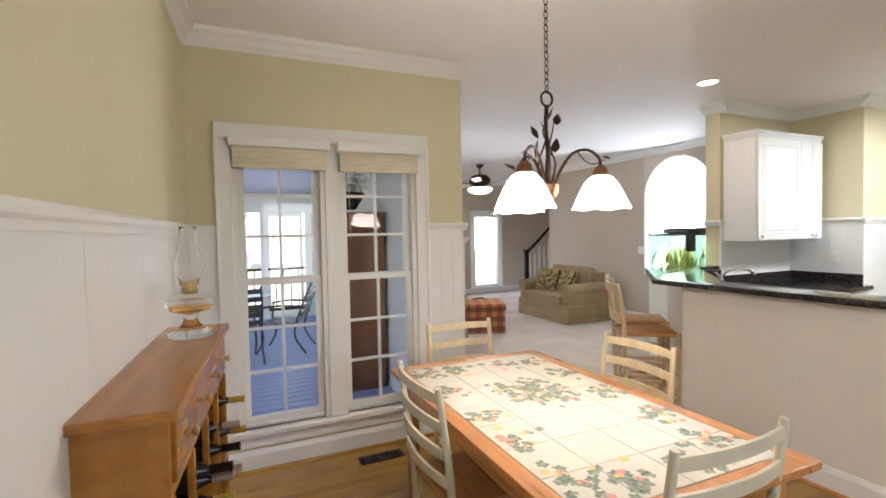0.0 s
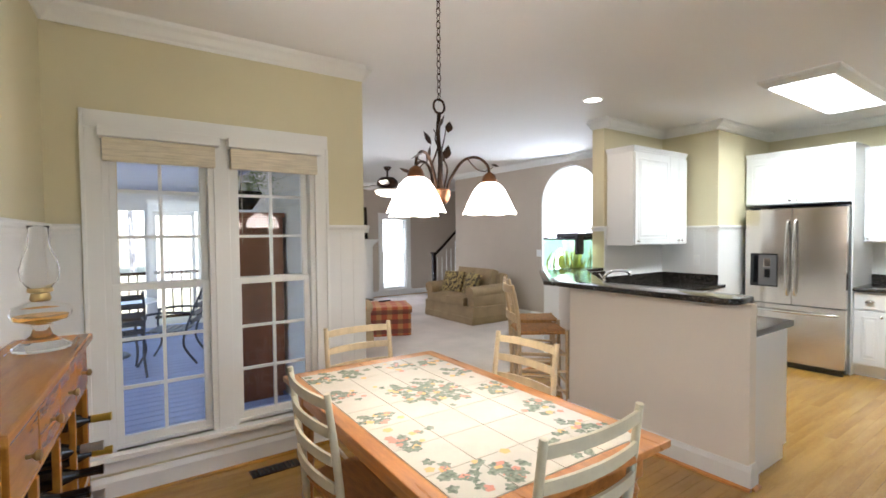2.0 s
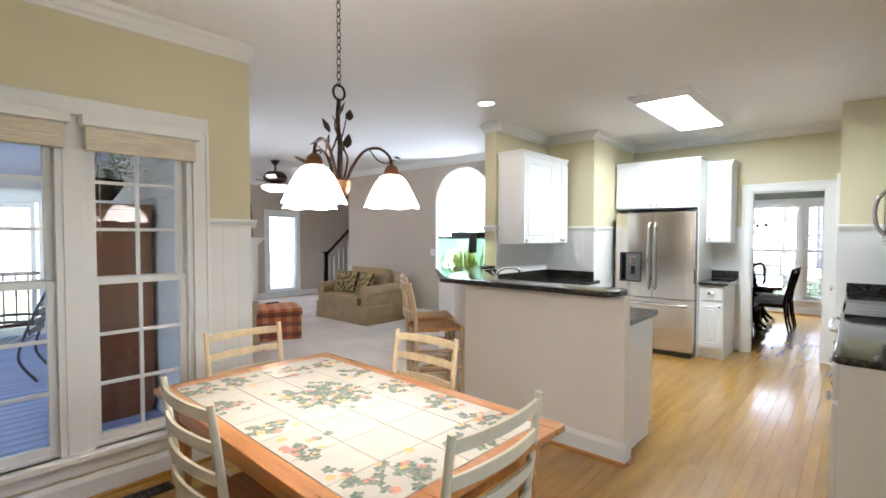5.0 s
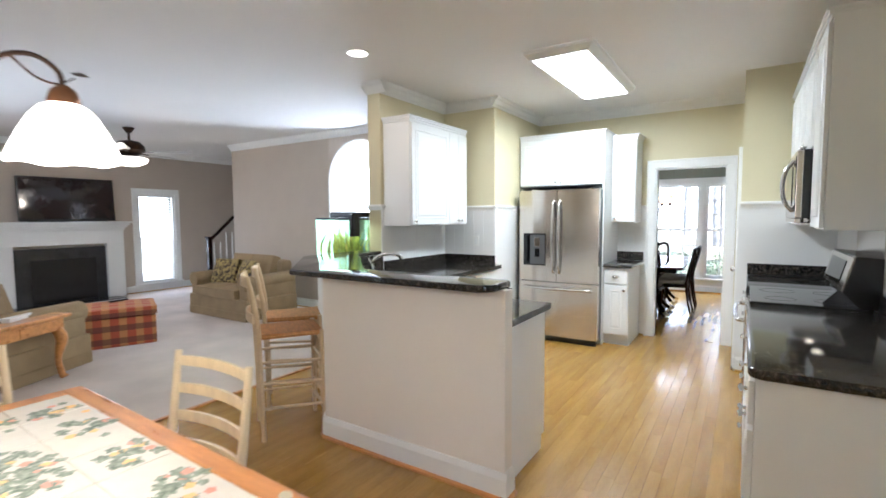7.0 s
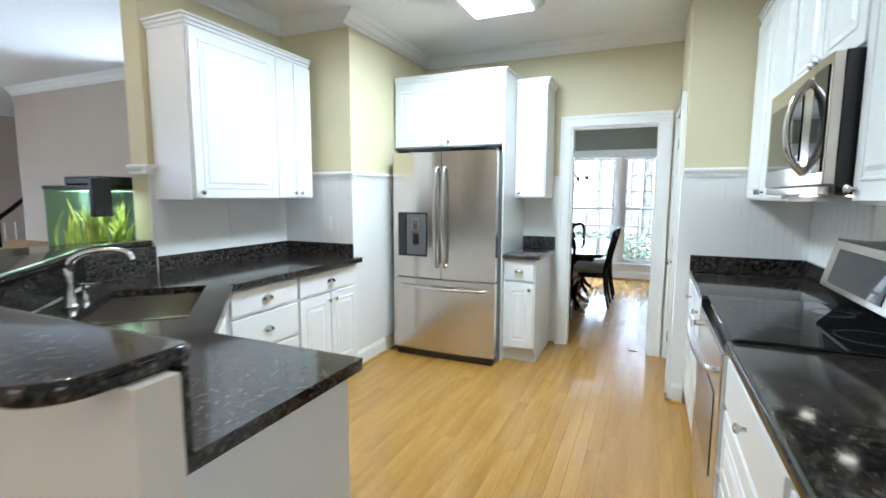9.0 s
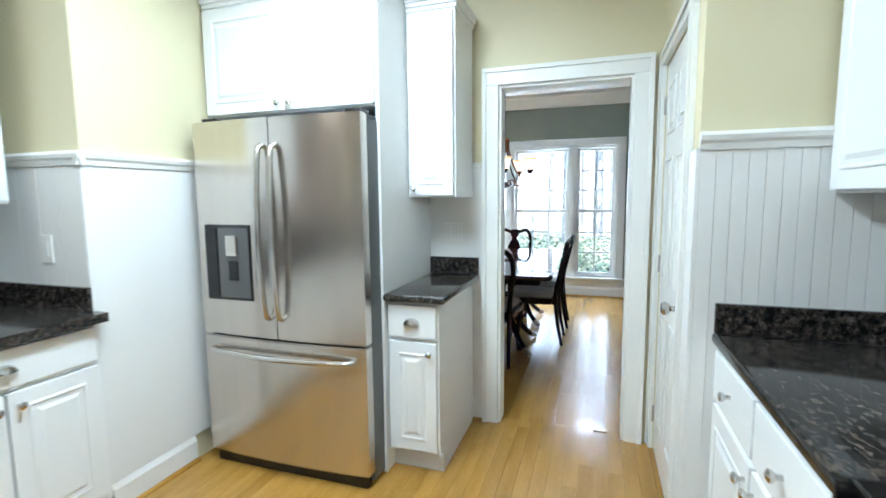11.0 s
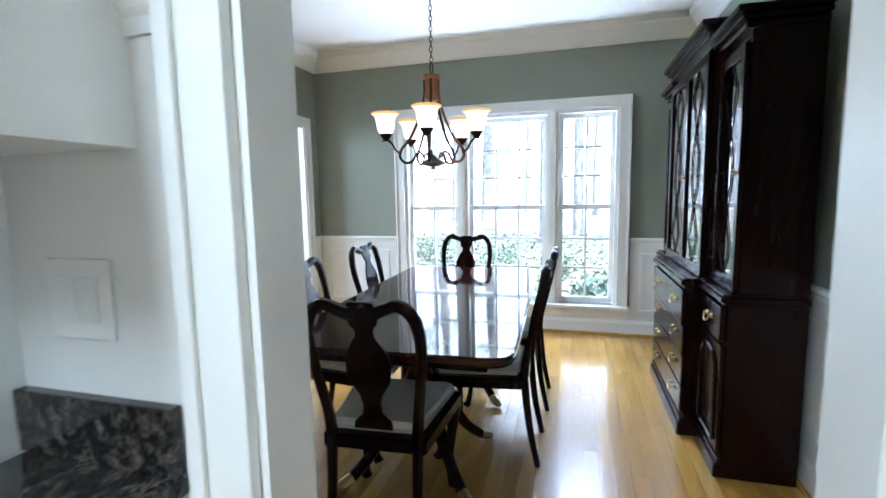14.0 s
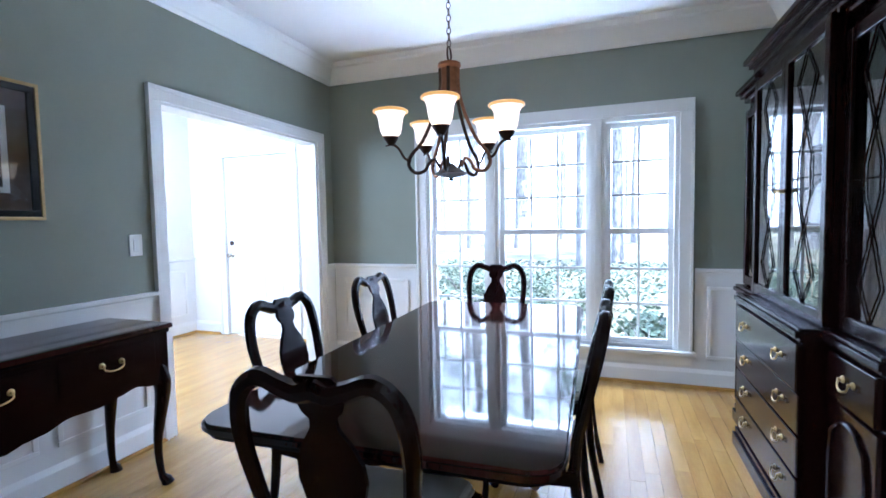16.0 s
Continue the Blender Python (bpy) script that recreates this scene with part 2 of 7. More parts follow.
def tube(bm, pts, r=0.01, segs=8, smooth=0, flat=1.0):
    if smooth:
        if isinstance(r, (list, tuple)):
            k = len(pts)
            rs = []
            for i in range(k - 1):
                rs += [r[i] + (r[i + 1] - r[i]) * j / smooth for j in range(smooth)]
            r = rs + [r[-1]]
        pts = spline(pts, smooth)
    pts = [Vector(p) for p in pts]
    rings, u = [], None
    for i, p in enumerate(pts):
        d = (pts[min(i + 1, len(pts) - 1)] - pts[max(i - 1, 0)]).normalized()
        if u is None:
            u = d.orthogonal().normalized()
            if abs(d.x) < 0.9:
                u = (Vector((1, 0, 0)) - d * d.x).normalized()
        u = (u - d * u.dot(d)).normalized()
        v = d.cross(u)
        rad = r[i] if isinstance(r, (list, tuple)) else r
        rings.append([bm.verts.new(p + rad * (math.cos(a) * u + flat * math.sin(a) * v)) for a in (2 * math.pi * (j + 0.5) / segs for j in range(segs))])
    for a, b in zip(rings, rings[1:]):
        for j in range(segs):
            bm.faces.new((a[j], a[(j + 1) % segs], b[(j + 1) % segs], b[j]))
    bm.faces.new(rings[0][::-1])
    bm.faces.new(rings[-1])


def one(fn, *a, **k):
    bm = bmesh.new()
    fn(bm, *a, **k)
    return bm


def run(name, p0, p1, n, prof, material, parent=None, label="", kind="structure"):
    """A moulding along the wall from p0 to p1: prof holds (distance from the wall, height)."""
    bm = bmesh.new()
    (x0, y0), (x1, y1) = p0, p1
    a = [bm.verts.new((x0 + n[0] * d, y0 + n[1] * d, z)) for d, z in prof]
    b = [bm.verts.new((x1 + n[0] * d, y1 + n[1] * d, z)) for d, z in prof]
    k = len(prof)
    for i in range(k):
        bm.faces.new((a[i], a[(i + 1) % k], b[(i + 1) % k], b[i]))
    bm.faces.new(a)
    bm.faces.new(b[::-1])
    bmesh.ops.recalc_face_normals(bm, faces=bm.faces)
    ob = part(name, bm, material, parent, label)
    return tagged(ob, label or "white painted " + name.replace("_", " ") + " along the wall", "moulding", "", kind) if parent is None else ob


def holed(u0, u1, z0, z1, holes):
    """Rectangles (u0, u1, z0, z1) that fill a wall round its openings."""
    out, cuts = [], sorted({u0, u1, *[h[0] for h in holes], *[h[1] for h in holes]})
    for a, b in zip(cuts, cuts[1:]):
        zs = [z0]
        for h in sorted(holes, key=lambda h: h[2]):
            if h[0] < (a + b) / 2 < h[1]:
                zs += [h[2], h[3]]
        zs.append(z1)
        out += [(a, b, p, q) for p, q in zip(zs[::2], zs[1::2]) if q - p > 1e-4]
    return out


def wall(name, axis, at, thick, u0, u1, material, label, holes=(), z0=0.0, z1=2.74):
    """A wall along axis, with its room face at 'at' and its back at at + thick."""
    bm = bmesh.new()
    a, b = sorted((at, at + thick))
    for p, q, r, s in holed(u0, u1, z0, z1, holes):
        box(bm, *((p, q, a, b) if axis == "x" else (a, b, p, q)), r, s)
    bmesh.ops.remove_doubles(bm, verts=bm.verts, dist=1e-5)
    return tagged(part(name, bm, material), label, "wall", "", "structure")


CROWN = [(0, 2.64), (0.012, 2.64), (0.02, 2.655), (0.035, 2.668), (0.055, 2.70), (0.075, 2.715), (0.085, 2.74), (0, 2.74)]
CROWN_D = [(0, 2.57), (0.015, 2.57), (0.025, 2.585), (0.03, 2.60), (0.06, 2.64), (0.10, 2.69), (0.12, 2.70), (0.135, 2.74), (0, 2.74)]
RAIL = [(0, 1.515), (0.018, 1.515), (0.022, 1.535), (0.03, 1.545), (0.034, 1.56), (0.03, 1.572), (0, 1.572)]
RAIL_D = [(0, 0.84), (0.014, 0.84), (0.018, 0.865), (0.032, 0.875), (0.032, 0.895), (0, 0.895)]
BASE = [(0, 0), (0.02, 0), (0.02, 0.11), (0.014, 0.125), (0.008, 0.14), (0, 0.14)]
SHOE = [(0, 0), (0.036, 0), (0.034, 0.012), (0.022, 0.02), (0, 0.02)]

# ---- structure: floors and ceilings ----
tagged(part("subfloor", boxes((-0.7, 7.02, -1.7, 3.5, -0.1, -0.012), (1.54, 5.0, 3.5, 3.95, -0.1, -0.012), (7.02, 10.95, -0.5, 3.4, -0.1, -0.012), (6.0, 11.3, 3.4, 5.7, -0.1, -0.012)), OAK), "oak floor bedding under the boards", "floor", "", "structure")
tagged(part("carpet", boxes((1.54, 7.6, 3.62, 10.2, -0.1, 0.006)), CARPET), "beige cut-pile wall-to-wall carpet", "carpet", "", "structure")
tagged(part("ceiling", boxes((-0.9, 7.02, -1.8, 3.33, 2.74, 2.86), (1.4, 7.8, 3.33, 10.2, 2.74, 2.86), (7.02, 11.4, -0.6, 5.8, 2.74, 2.86)), CEIL), "flat white painted ceiling", "ceiling", "", "structure")

# ---- structure: walls ----
WEST = pose(-0.30, 3.18, 0, 0, 0, -3.2) @ pose(0.30, -3.18, 0)
wall("wall_west", "y", -0.30, -0.14, -1.7, 3.32, PAINT_K, "cream painted wall above white panelling").matrix_world = WEST
wall("wall_window", "x", 3.18, 0.15, -0.30, 1.54, PAINT_K, "cream painted wall with a pair of tall windows", [(-0.05, 1.16, 0.27, 2.105)])
# this opening is added, unseen, to let the south fill lamp in
wall("wall_nook_south", "x", -1.55, -0.14, -0.75, 2.0, PAINT_K, "cream painted wall behind the breakfast table", [(0.4, 1.6, 0.75, 2.05)])
wall("wall_nook_side", "y", 2.0, 0.14, -1.55, -0.53, PAINT_K, "cream painted short return wall")
wall("wall_kitchen_south", "x", -0.53, -0.14, 2.14, 7.02, PAINT_K, "cream painted wall behind the range")
wall("wall_pantry_west", "y", 5.93, 0.11, -0.53, 0.17, PAINT_K, "cream painted pantry wall above beadboard")
# flat slab added out of view to block a sun patch on the deck
tagged(part("roof", boxes((-4.2, 11.9, -2.6, 10.7, 2.95, 3.1)), CEIL), "unseen roof slab added to keep the sun off the porch", "roof", "", "structure")
wall("wall_pantry_front", "x", 0.17, -0.11, 6.04, 6.89, PAINT_K, "cream painted pantry wall with a door", [(6.10, 6.84, 0, 2.02)])
wall("wall_kitchen_east", "y", 6.89, 0.065, -0.53, 3.28, PAINT_K, "cream painted wall with a doorway", [(0.315, 1.032, 0, 2.0)])
wall("wall_dining_west", "y", 7.00, -0.045, -0.5, 3.4, PAINT_D, "sage green painted wall with a doorway", [(0.315, 1.032, 0, 2.0)])
wall("wall_chase", "y", 5.55, 1.34, 2.475, 3.28, PAINT_K, "cream painted boxed wall beside the refrigerator")
wall("wall_divider", "x", 3.13, 0.15, 4.39, 5.55, PAINT_K, "cream painted stub wall between kitchen and living room")
wall("wall_living_east", "y", 5.95, 0.14, 3.28, 7.95, PAINT_L, "taupe painted wall with an arched window", [(4.30, 5.48, 0.75, 2.6)])
wall("wall_living_north", "x", 9.99, 0.14, 1.4, 7.7, PAINT_L, "taupe painted wall with a window and fireplace", [(5.255, 5.945, 0.17, 1.93)])
# opening added for an unseen window
wall("wall_living_west", "y", 1.54, -0.14, 3.33, 9.99, PAINT_L, "taupe painted living room wall", [(5.4, 7.8, 0.6, 2.2)])
wall("wall_stair_back", "y", 7.55, 0.14, 7.0, 9.99, PAINT_L, "taupe painted wall behind the staircase")
wall("wall_stair_south", "x", 7.81, 0.14, 6.09, 7.55, PAINT_L, "taupe painted wall beside the staircase")
wall("wall_dining_east", "y", 10.83, 0.15, -0.5, 3.35, PAINT_D, "sage green painted wall with a triple window", [(0.24, 2.26, 0.27, 2.05)])
wall("wall_dining_south", "x", -0.38, -0.14, 7.02, 10.98, PAINT_D, "sage green painted wall behind the china cabinet")
wall("wall_dining_north", "x", 3.23, 0.12, 7.02, 10.83, PAINT_D, "sage green painted wall with a wide cased opening", [(9.02, 10.585, 0, 2.01)])
FOY = mat("foyer_paint", (0.78, 0.76, 0.72), 0.5, vary=0.02)
wall("wall_foyer_east", "y", 11.22, 0.14, 3.35, 5.6, FOY, "white painted foyer wall with the front door", [(4.02, 4.94, 0, 2.06)])
# the opening is added out of view to hold the foyer fill lamp
wall("wall_foyer_north", "x", 5.45, 0.14, 7.4, 11.22, FOY, "white painted foyer wall with an unseen opening added for daylight", [(8.6, 10.2, 1.2, 2.6)])
wall("wall_foyer_west", "y", 7.4, -0.14, 3.35, 5.6, FOY, "white painted foyer wall")
wall("wall_foyer_inner", "x", 3.36, 0.02, 7.4, 11.22, FOY, "white painted foyer side of the dining wall", [(9.02, 10.585, 0, 2.01)])
wall("wall_foyer_stub", "y", 10.99, 0.23, 3.2, 3.36, FOY, "white painted foyer corner")

# arched head fills above the spring line
bm = bmesh.new()
for s in (-1, 1):
    pts = [(4.89 + s * 0.59, 2.0)] + [(4.89 + s * 0.59 * math.cos(a), 2.0 + 0.57 * math.sin(a)) for a in (math.pi / 2 * i / 12 for i in range(1, 13))] + [(4.89, 2.6), (4.89 + s * 0.59, 2.6)]
    prism(bm, pts, 5.952, 6.088, "x")
tagged(part("arch_head", bm, PAINT_L), "taupe painted arched head of the window opening", "wall", "", "structure")

# half wall under the raised bar
bm = bmesh.new()
prism(bm, [(2.97, 1.12), (3.055, 1.12), (3.055, 2.22), (3.98, 3.13), (4.39, 3.13), (4.39, 3.28), (3.83, 3.28), (2.97, 2.42)], 0, 1.0775)
HALF = mat("warm_white_paint", (0.80, 0.745, 0.665), 0.45, vary=0.01, scale=2, bump=0.03)
tagged(part("half_wall", bm, HALF), "off-white painted half wall under the raised bar", "wall", "", "structure")
for nm, prof, mt in (("baseboard", BASE, TRIM), ("shoe_moulding", SHOE, PINE)):
    run(nm, (2.97, 1.10), (2.97, 2.42), (-1, 0), prof, mt)
    run(nm, (2.97, 2.42), (3.83, 3.28), (-0.707, 0.707), prof, mt)
    run(nm, (2.9702, 1.12), (3.055, 1.12), (0, -1), prof, mt)

# panelling, rails, baseboards and crowns


def wainscot(name, axis, at, out, u0, u1, z0=0.14, z1=1.52, board=0.09, holes=()):
    """Beadboard: a backing with each board as a piece of its own."""
    o = tagged(new(name), "white painted beadboard wainscot", "wainscot", "", "structure")
    n = max(1, round((u1 - u0) / board))
    w = (u1 - u0) / n
    for i in range(n):
        a, b = u0 + i * w, u0 + (i + 1) * w
        for p, q, r, s in holed(a, b, z0, z1, [(max(a, h[0]), min(b, h[1]), h[2], h[3]) for h in holes if h[0] < b - 1e-4 and h[1] > a + 1e-4]):
            bm = bmesh.new()
            d0, d1 = sorted((at, at + out * 0.012))
            g = 0.0009 if board < 0.2 else 0.001
            box(bm, *((p + g, q - g, d0, d1) if axis == "x" else (d0, d1, p + g, q - g)), r, s)
            f0, f1 = sorted((at, at + out * 0.0095))
            box(bm, *((p, q, f0, f1) if axis == "x" else (f0, f1, p, q)), r, s)
            part("board", bm, WAINS, o)
    return o


WIN_HOLE = [(-0.15, 1.25, 0, 2.2)]
wainscot("wainscot_west", "y", -0.30, 1, -1.55, 3.168, board=0.6).matrix_world = WEST
wainscot("wainscot_window_left", "x", 3.18, -1, -0.288, -0.15, board=0.2)
wainscot("wainscot_window_right", "x", 3.18, -1, 1.25, 1.54, board=0.1)
wainscot("wainscot_divider", "x", 3.13, -1, 4.39, 5.538, board=0.6)
wainscot("wainscot_chase_west", "y", 5.55, -1, 2.475, 3.118, board=0.12)
wainscot("wainscot_chase_south", "x", 2.475, -1, 5.538, 6.88, board=0.68)
wainscot("wainscot_pantry", "y", 5.93, -1, -0.53, 0.17, board=0.047)
wainscot("wainscot_pantry_front", "x", 0.17, 1, 5.918, 6.033, board=0.12)
wainscot("wainscot_range", "x", -0.53, 1, 2.2, 5.918, board=0.08)
wainscot("wainscot_door", "y", 6.89, -1, 1.128, 1.47, board=0.34)
for p0, p1, n in (((-0.564, -1.55), (-0.30, 3.18), (1, 0)), ((-0.30, 3.18), (-0.15, 3.18), (0, -1)), ((1.25, 3.18), (1.57, 3.18), (0, -1)), ((1.54, 3.15), (1.54, 3.33), (1, 0)),
                  ((4.36, 3.13), (4.425, 3.13), (0, -1)), ((4.39, 3.10), (4.39, 3.28), (-1, 0)), ((5.55, 2.445), (5.55, 3.13), (-1, 0)), ((5.52, 2.475), (6.3, 2.475), (0, -1)), ((5.93, -0.2), (5.93, 0.172), (-1, 0)), ((6.89, 1.127), (6.89, 1.185), (-1, 0))):
    run("chair_rail", p0, p1, n, RAIL, TRIM)
for p0, p1, n in (((-0.564, -1.55), (-0.30, 3.18), (1, 0)), ((-0.30, 3.18), (1.54, 3.18), (0, -1)), ((1.54, 3.18), (1.54, 3.33), (1, 0)), ((4.39, 3.13), (5.55, 3.13), (0, -1)), ((4.39, 3.045), (4.39, 3.28), (-1, 0)), ((5.55, 2.475), (5.55, 3.13), (-1, 0)), ((5.465, 2.475), (6.89, 2.475), (0, -1)), ((6.89, 0.17), (6.89, 2.475), (-1, 0)),
                  ((5.95, 3.28), (5.95, 7.95), (-1, 0)), ((4.39, 3.28), (5.95, 3.28), (0, 1)), ((1.54, 9.99), (7.55, 9.99), (0, -1)), ((1.54, 3.33), (1.54, 9.99), (1, 0))):
    run("crown_moulding", p0, p1, n, CROWN, TRIM)
for p0, p1, n in (((7.02, 3.23), (10.83, 3.23), (0, -1)), ((10.83, -0.38), (10.83, 3.23), (-1, 0)), ((7.02, -0.38), (10.83, -0.38), (0, 1)), ((7.00, -0.38), (7.00, 3.23), (1, 0))):
    run("crown_moulding", p0, p1, n, CROWN_D, TRIM)
for nm, prof, mt in (("baseboard", BASE, TRIM), ("shoe_moulding", SHOE, OAK)):
    for p0, p1, n in (((-0.564, -1.55), (-0.30, 3.18), (1, 0)), ((-0.30, 3.18), (1.54, 3.18), (0, -1)), ((5.55, 2.475), (6.0, 2.475), (0, -1)), ((5.93, 0.1), (5.93, 0.17), (-1, 0)), ((5.93, 0.17), (6.03, 0.17), (0, 1)), ((6.89, 1.127), (6.89, 1.2), (-1, 0)),
                      ((5.95, 3.28), (5.95, 7.95), (-1, 0)), ((1.54, 9.99), (3.0, 9.99), (0, -1)), ((5.0, 9.99), (7.5, 9.99), (0, -1)), ((1.54, 3.33), (1.54, 9.99), (1, 0)),
                      ((7.02, 3.23), (8.94, 3.23), (0, -1)), ((10.67, 3.23), (10.83, 3.23), (0, -1)), ((10.83, -0.38), (10.83, 3.23), (-1, 0)), ((7.02, -0.38), (10.83, -0.38), (0, 1)), ((7.00, -0.38), (7.00, 0.2), (1, 0)), ((7.00, 1.15), (7.00, 3.23), (1, 0)), ((7.5, 5.45), (11.22, 5.45), (0, -1)), ((11.22, 5.06), (11.22, 5.45), (-1, 0)), ((11.22, 3.36), (11.22, 3.9), (-1, 0))):
        run(nm, p0, p1, n, prof, mt)
for p0, p1, n in (((7.02, 3.23), (8.94, 3.23), (0, -1)), ((10.67, 3.23), (10.83, 3.23), (0, -1)), ((10.83, -0.38), (10.83, 0.13), (-1, 0)), ((10.83, 2.37), (10.83, 3.23), (-1, 0)), ((7.02, -0.38), (10.83, -0.38), (0, 1)), ((7.00, 1.15), (7.00, 3.23), (1, 0)), ((7.4, 5.45), (11.22, 5.45), (0, -1))):
    run("chair_rail", p0, p1, n, RAIL_D, TRIM)


def dado(name, axis, at, out, u0, u1, panels):
    """White dado below the rail with raised moulding frames."""
    o = tagged(new(name), "white painted dado with moulded panel frames", "wainscot", "", "structure")
    a, b = sorted((at, at + out * 0.008))
    part("backing", boxes((u0, u1, a, b, 0.14, 0.845) if axis == "x" else (a, b, u0, u1, 0.14, 0.845)), WAINS, o)
    c, d = sorted((at + out * 0.008, at + out * 0.02))
    for p, q in panels:
        bm = bmesh.new()
        for r in ((p, q, 0.22, 0.245), (p, q, 0.735, 0.76), (p, p + 0.025, 0.245, 0.735), (q - 0.025, q, 0.245, 0.735)):
            box(bm, *((r[0], r[1], c, d) if axis == "x" else (c, d, r[0], r[1])), r[2], r[3], bev=0.004)
        part("panel_frame", bm, TRIM, o)


dado("dado_north", "x", 3.23, -1, 7.02, 8.94, [(7.1, 7.65), (7.75, 8.3), (8.38, 8.86)])
dado("dado_north_corner", "x", 3.23, -1, 10.67, 10.82, [])
dado("dado_east", "y", 10.83, -1, 2.37, 3.22, [(2.45, 3.12)])
dado("dado_east_corner", "y", 10.83, -1, -0.37, 0.13, [(-0.30, 0.05)])
tagged(part("dado_under_window", boxes((10.822, 10.83, 0.13, 2.37, 0.14, 0.27)), WAINS), "white painted dado under the window", "wainscot", "", "structure")
dado("dado_south", "x", -0.38, 1, 7.04, 10.82, [(7.15, 7.9), (8.0, 8.8), (10.3, 10.75)])
dado("dado_west", "y", 7.00, 1, 1.15, 3.22, [(1.3, 2.2), (2.3, 3.1)])
dado("dado_foyer", "x", 5.45, -1, 7.4, 11.22, [(9.6, 10.3), (10.4, 11.1)])


def casing(name, axis, at, out, u0, u1, top, w=0.10, floor=0.0, jamb=None, thick=0.022):
    """Door casing on one face, with the jamb lining through the wall."""
    o = tagged(new(name), "white painted door casing round an open doorway", "door frame", "", "structure")
    a, b = sorted((at, at + out * thick))
    c, d = sorted((at + out * thick, at + out * (thick + 0.01)))
    for lab, r in (("side", (u0 - w, u0, floor, top)), ("side", (u1, u1 + w, floor, top)), ("head", (u0 - w, u1 + w, top, top + w))):
        bm = bmesh.new()
        box(bm, *((r[0], r[1], a, b) if axis == "x" else (a, b, r[0], r[1])), r[2], r[3], bev=0.003)
        if lab == "side":
            e = (r[0], r[0] + 0.025) if r[0] < u0 - 0.01 else (r[1] - 0.025, r[1])
            box(bm, *((*e, c, d) if axis == "x" else (c, d, *e)), r[2], r[3] + w - 0.025, bev=0.003)
        else:
            box(bm, *((r[0], r[1], c, d) if axis == "x" else (c, d, r[0], r[1])), r[3] - 0.025, r[3], bev=0.003)
        part("casing_" + lab, bm, TRIM, o)
    if jamb is not None:
        j0, j1 = sorted((at, jamb))
        for r in ((u0 - 0.001, u0 + 0.015, 0, top), (u1 - 0.015, u1 + 0.001, 0, top), (u0 + 0.015, u1 - 0.015, top - 0.015, top + 0.001)):
            part("jamb", boxes((r[0], r[1], j0 - 0.002, j1 + 0.002, r[2], r[3]) if axis == "x" else (j0 - 0.002, j1 + 0.002, r[0], r[1], r[2], r[3])), TRIM, o)
    return o


casing("door_frame_1", "y", 6.89, -1, 0.315, 1.032, 2.0, w=0.094, jamb=7.00)
casing("door_frame_2", "y", 7.00, 1, 0.315, 1.032, 2.0, w=0.085, thick=0.018)
casing("door_frame_3", "x", 3.23, -1, 9.02, 10.585, 2.01, w=0.085, jamb=3.38)
casing("door_frame_4", "x", 3.38, 1, 9.02, 10.585, 2.01, w=0.085)
casing("door_frame_5", "x", 0.17, 1, 6.10, 6.84, 2.02, w=0.06)
casing("door_frame_6", "y", 11.22, -1, 4.02, 4.94, 2.06)


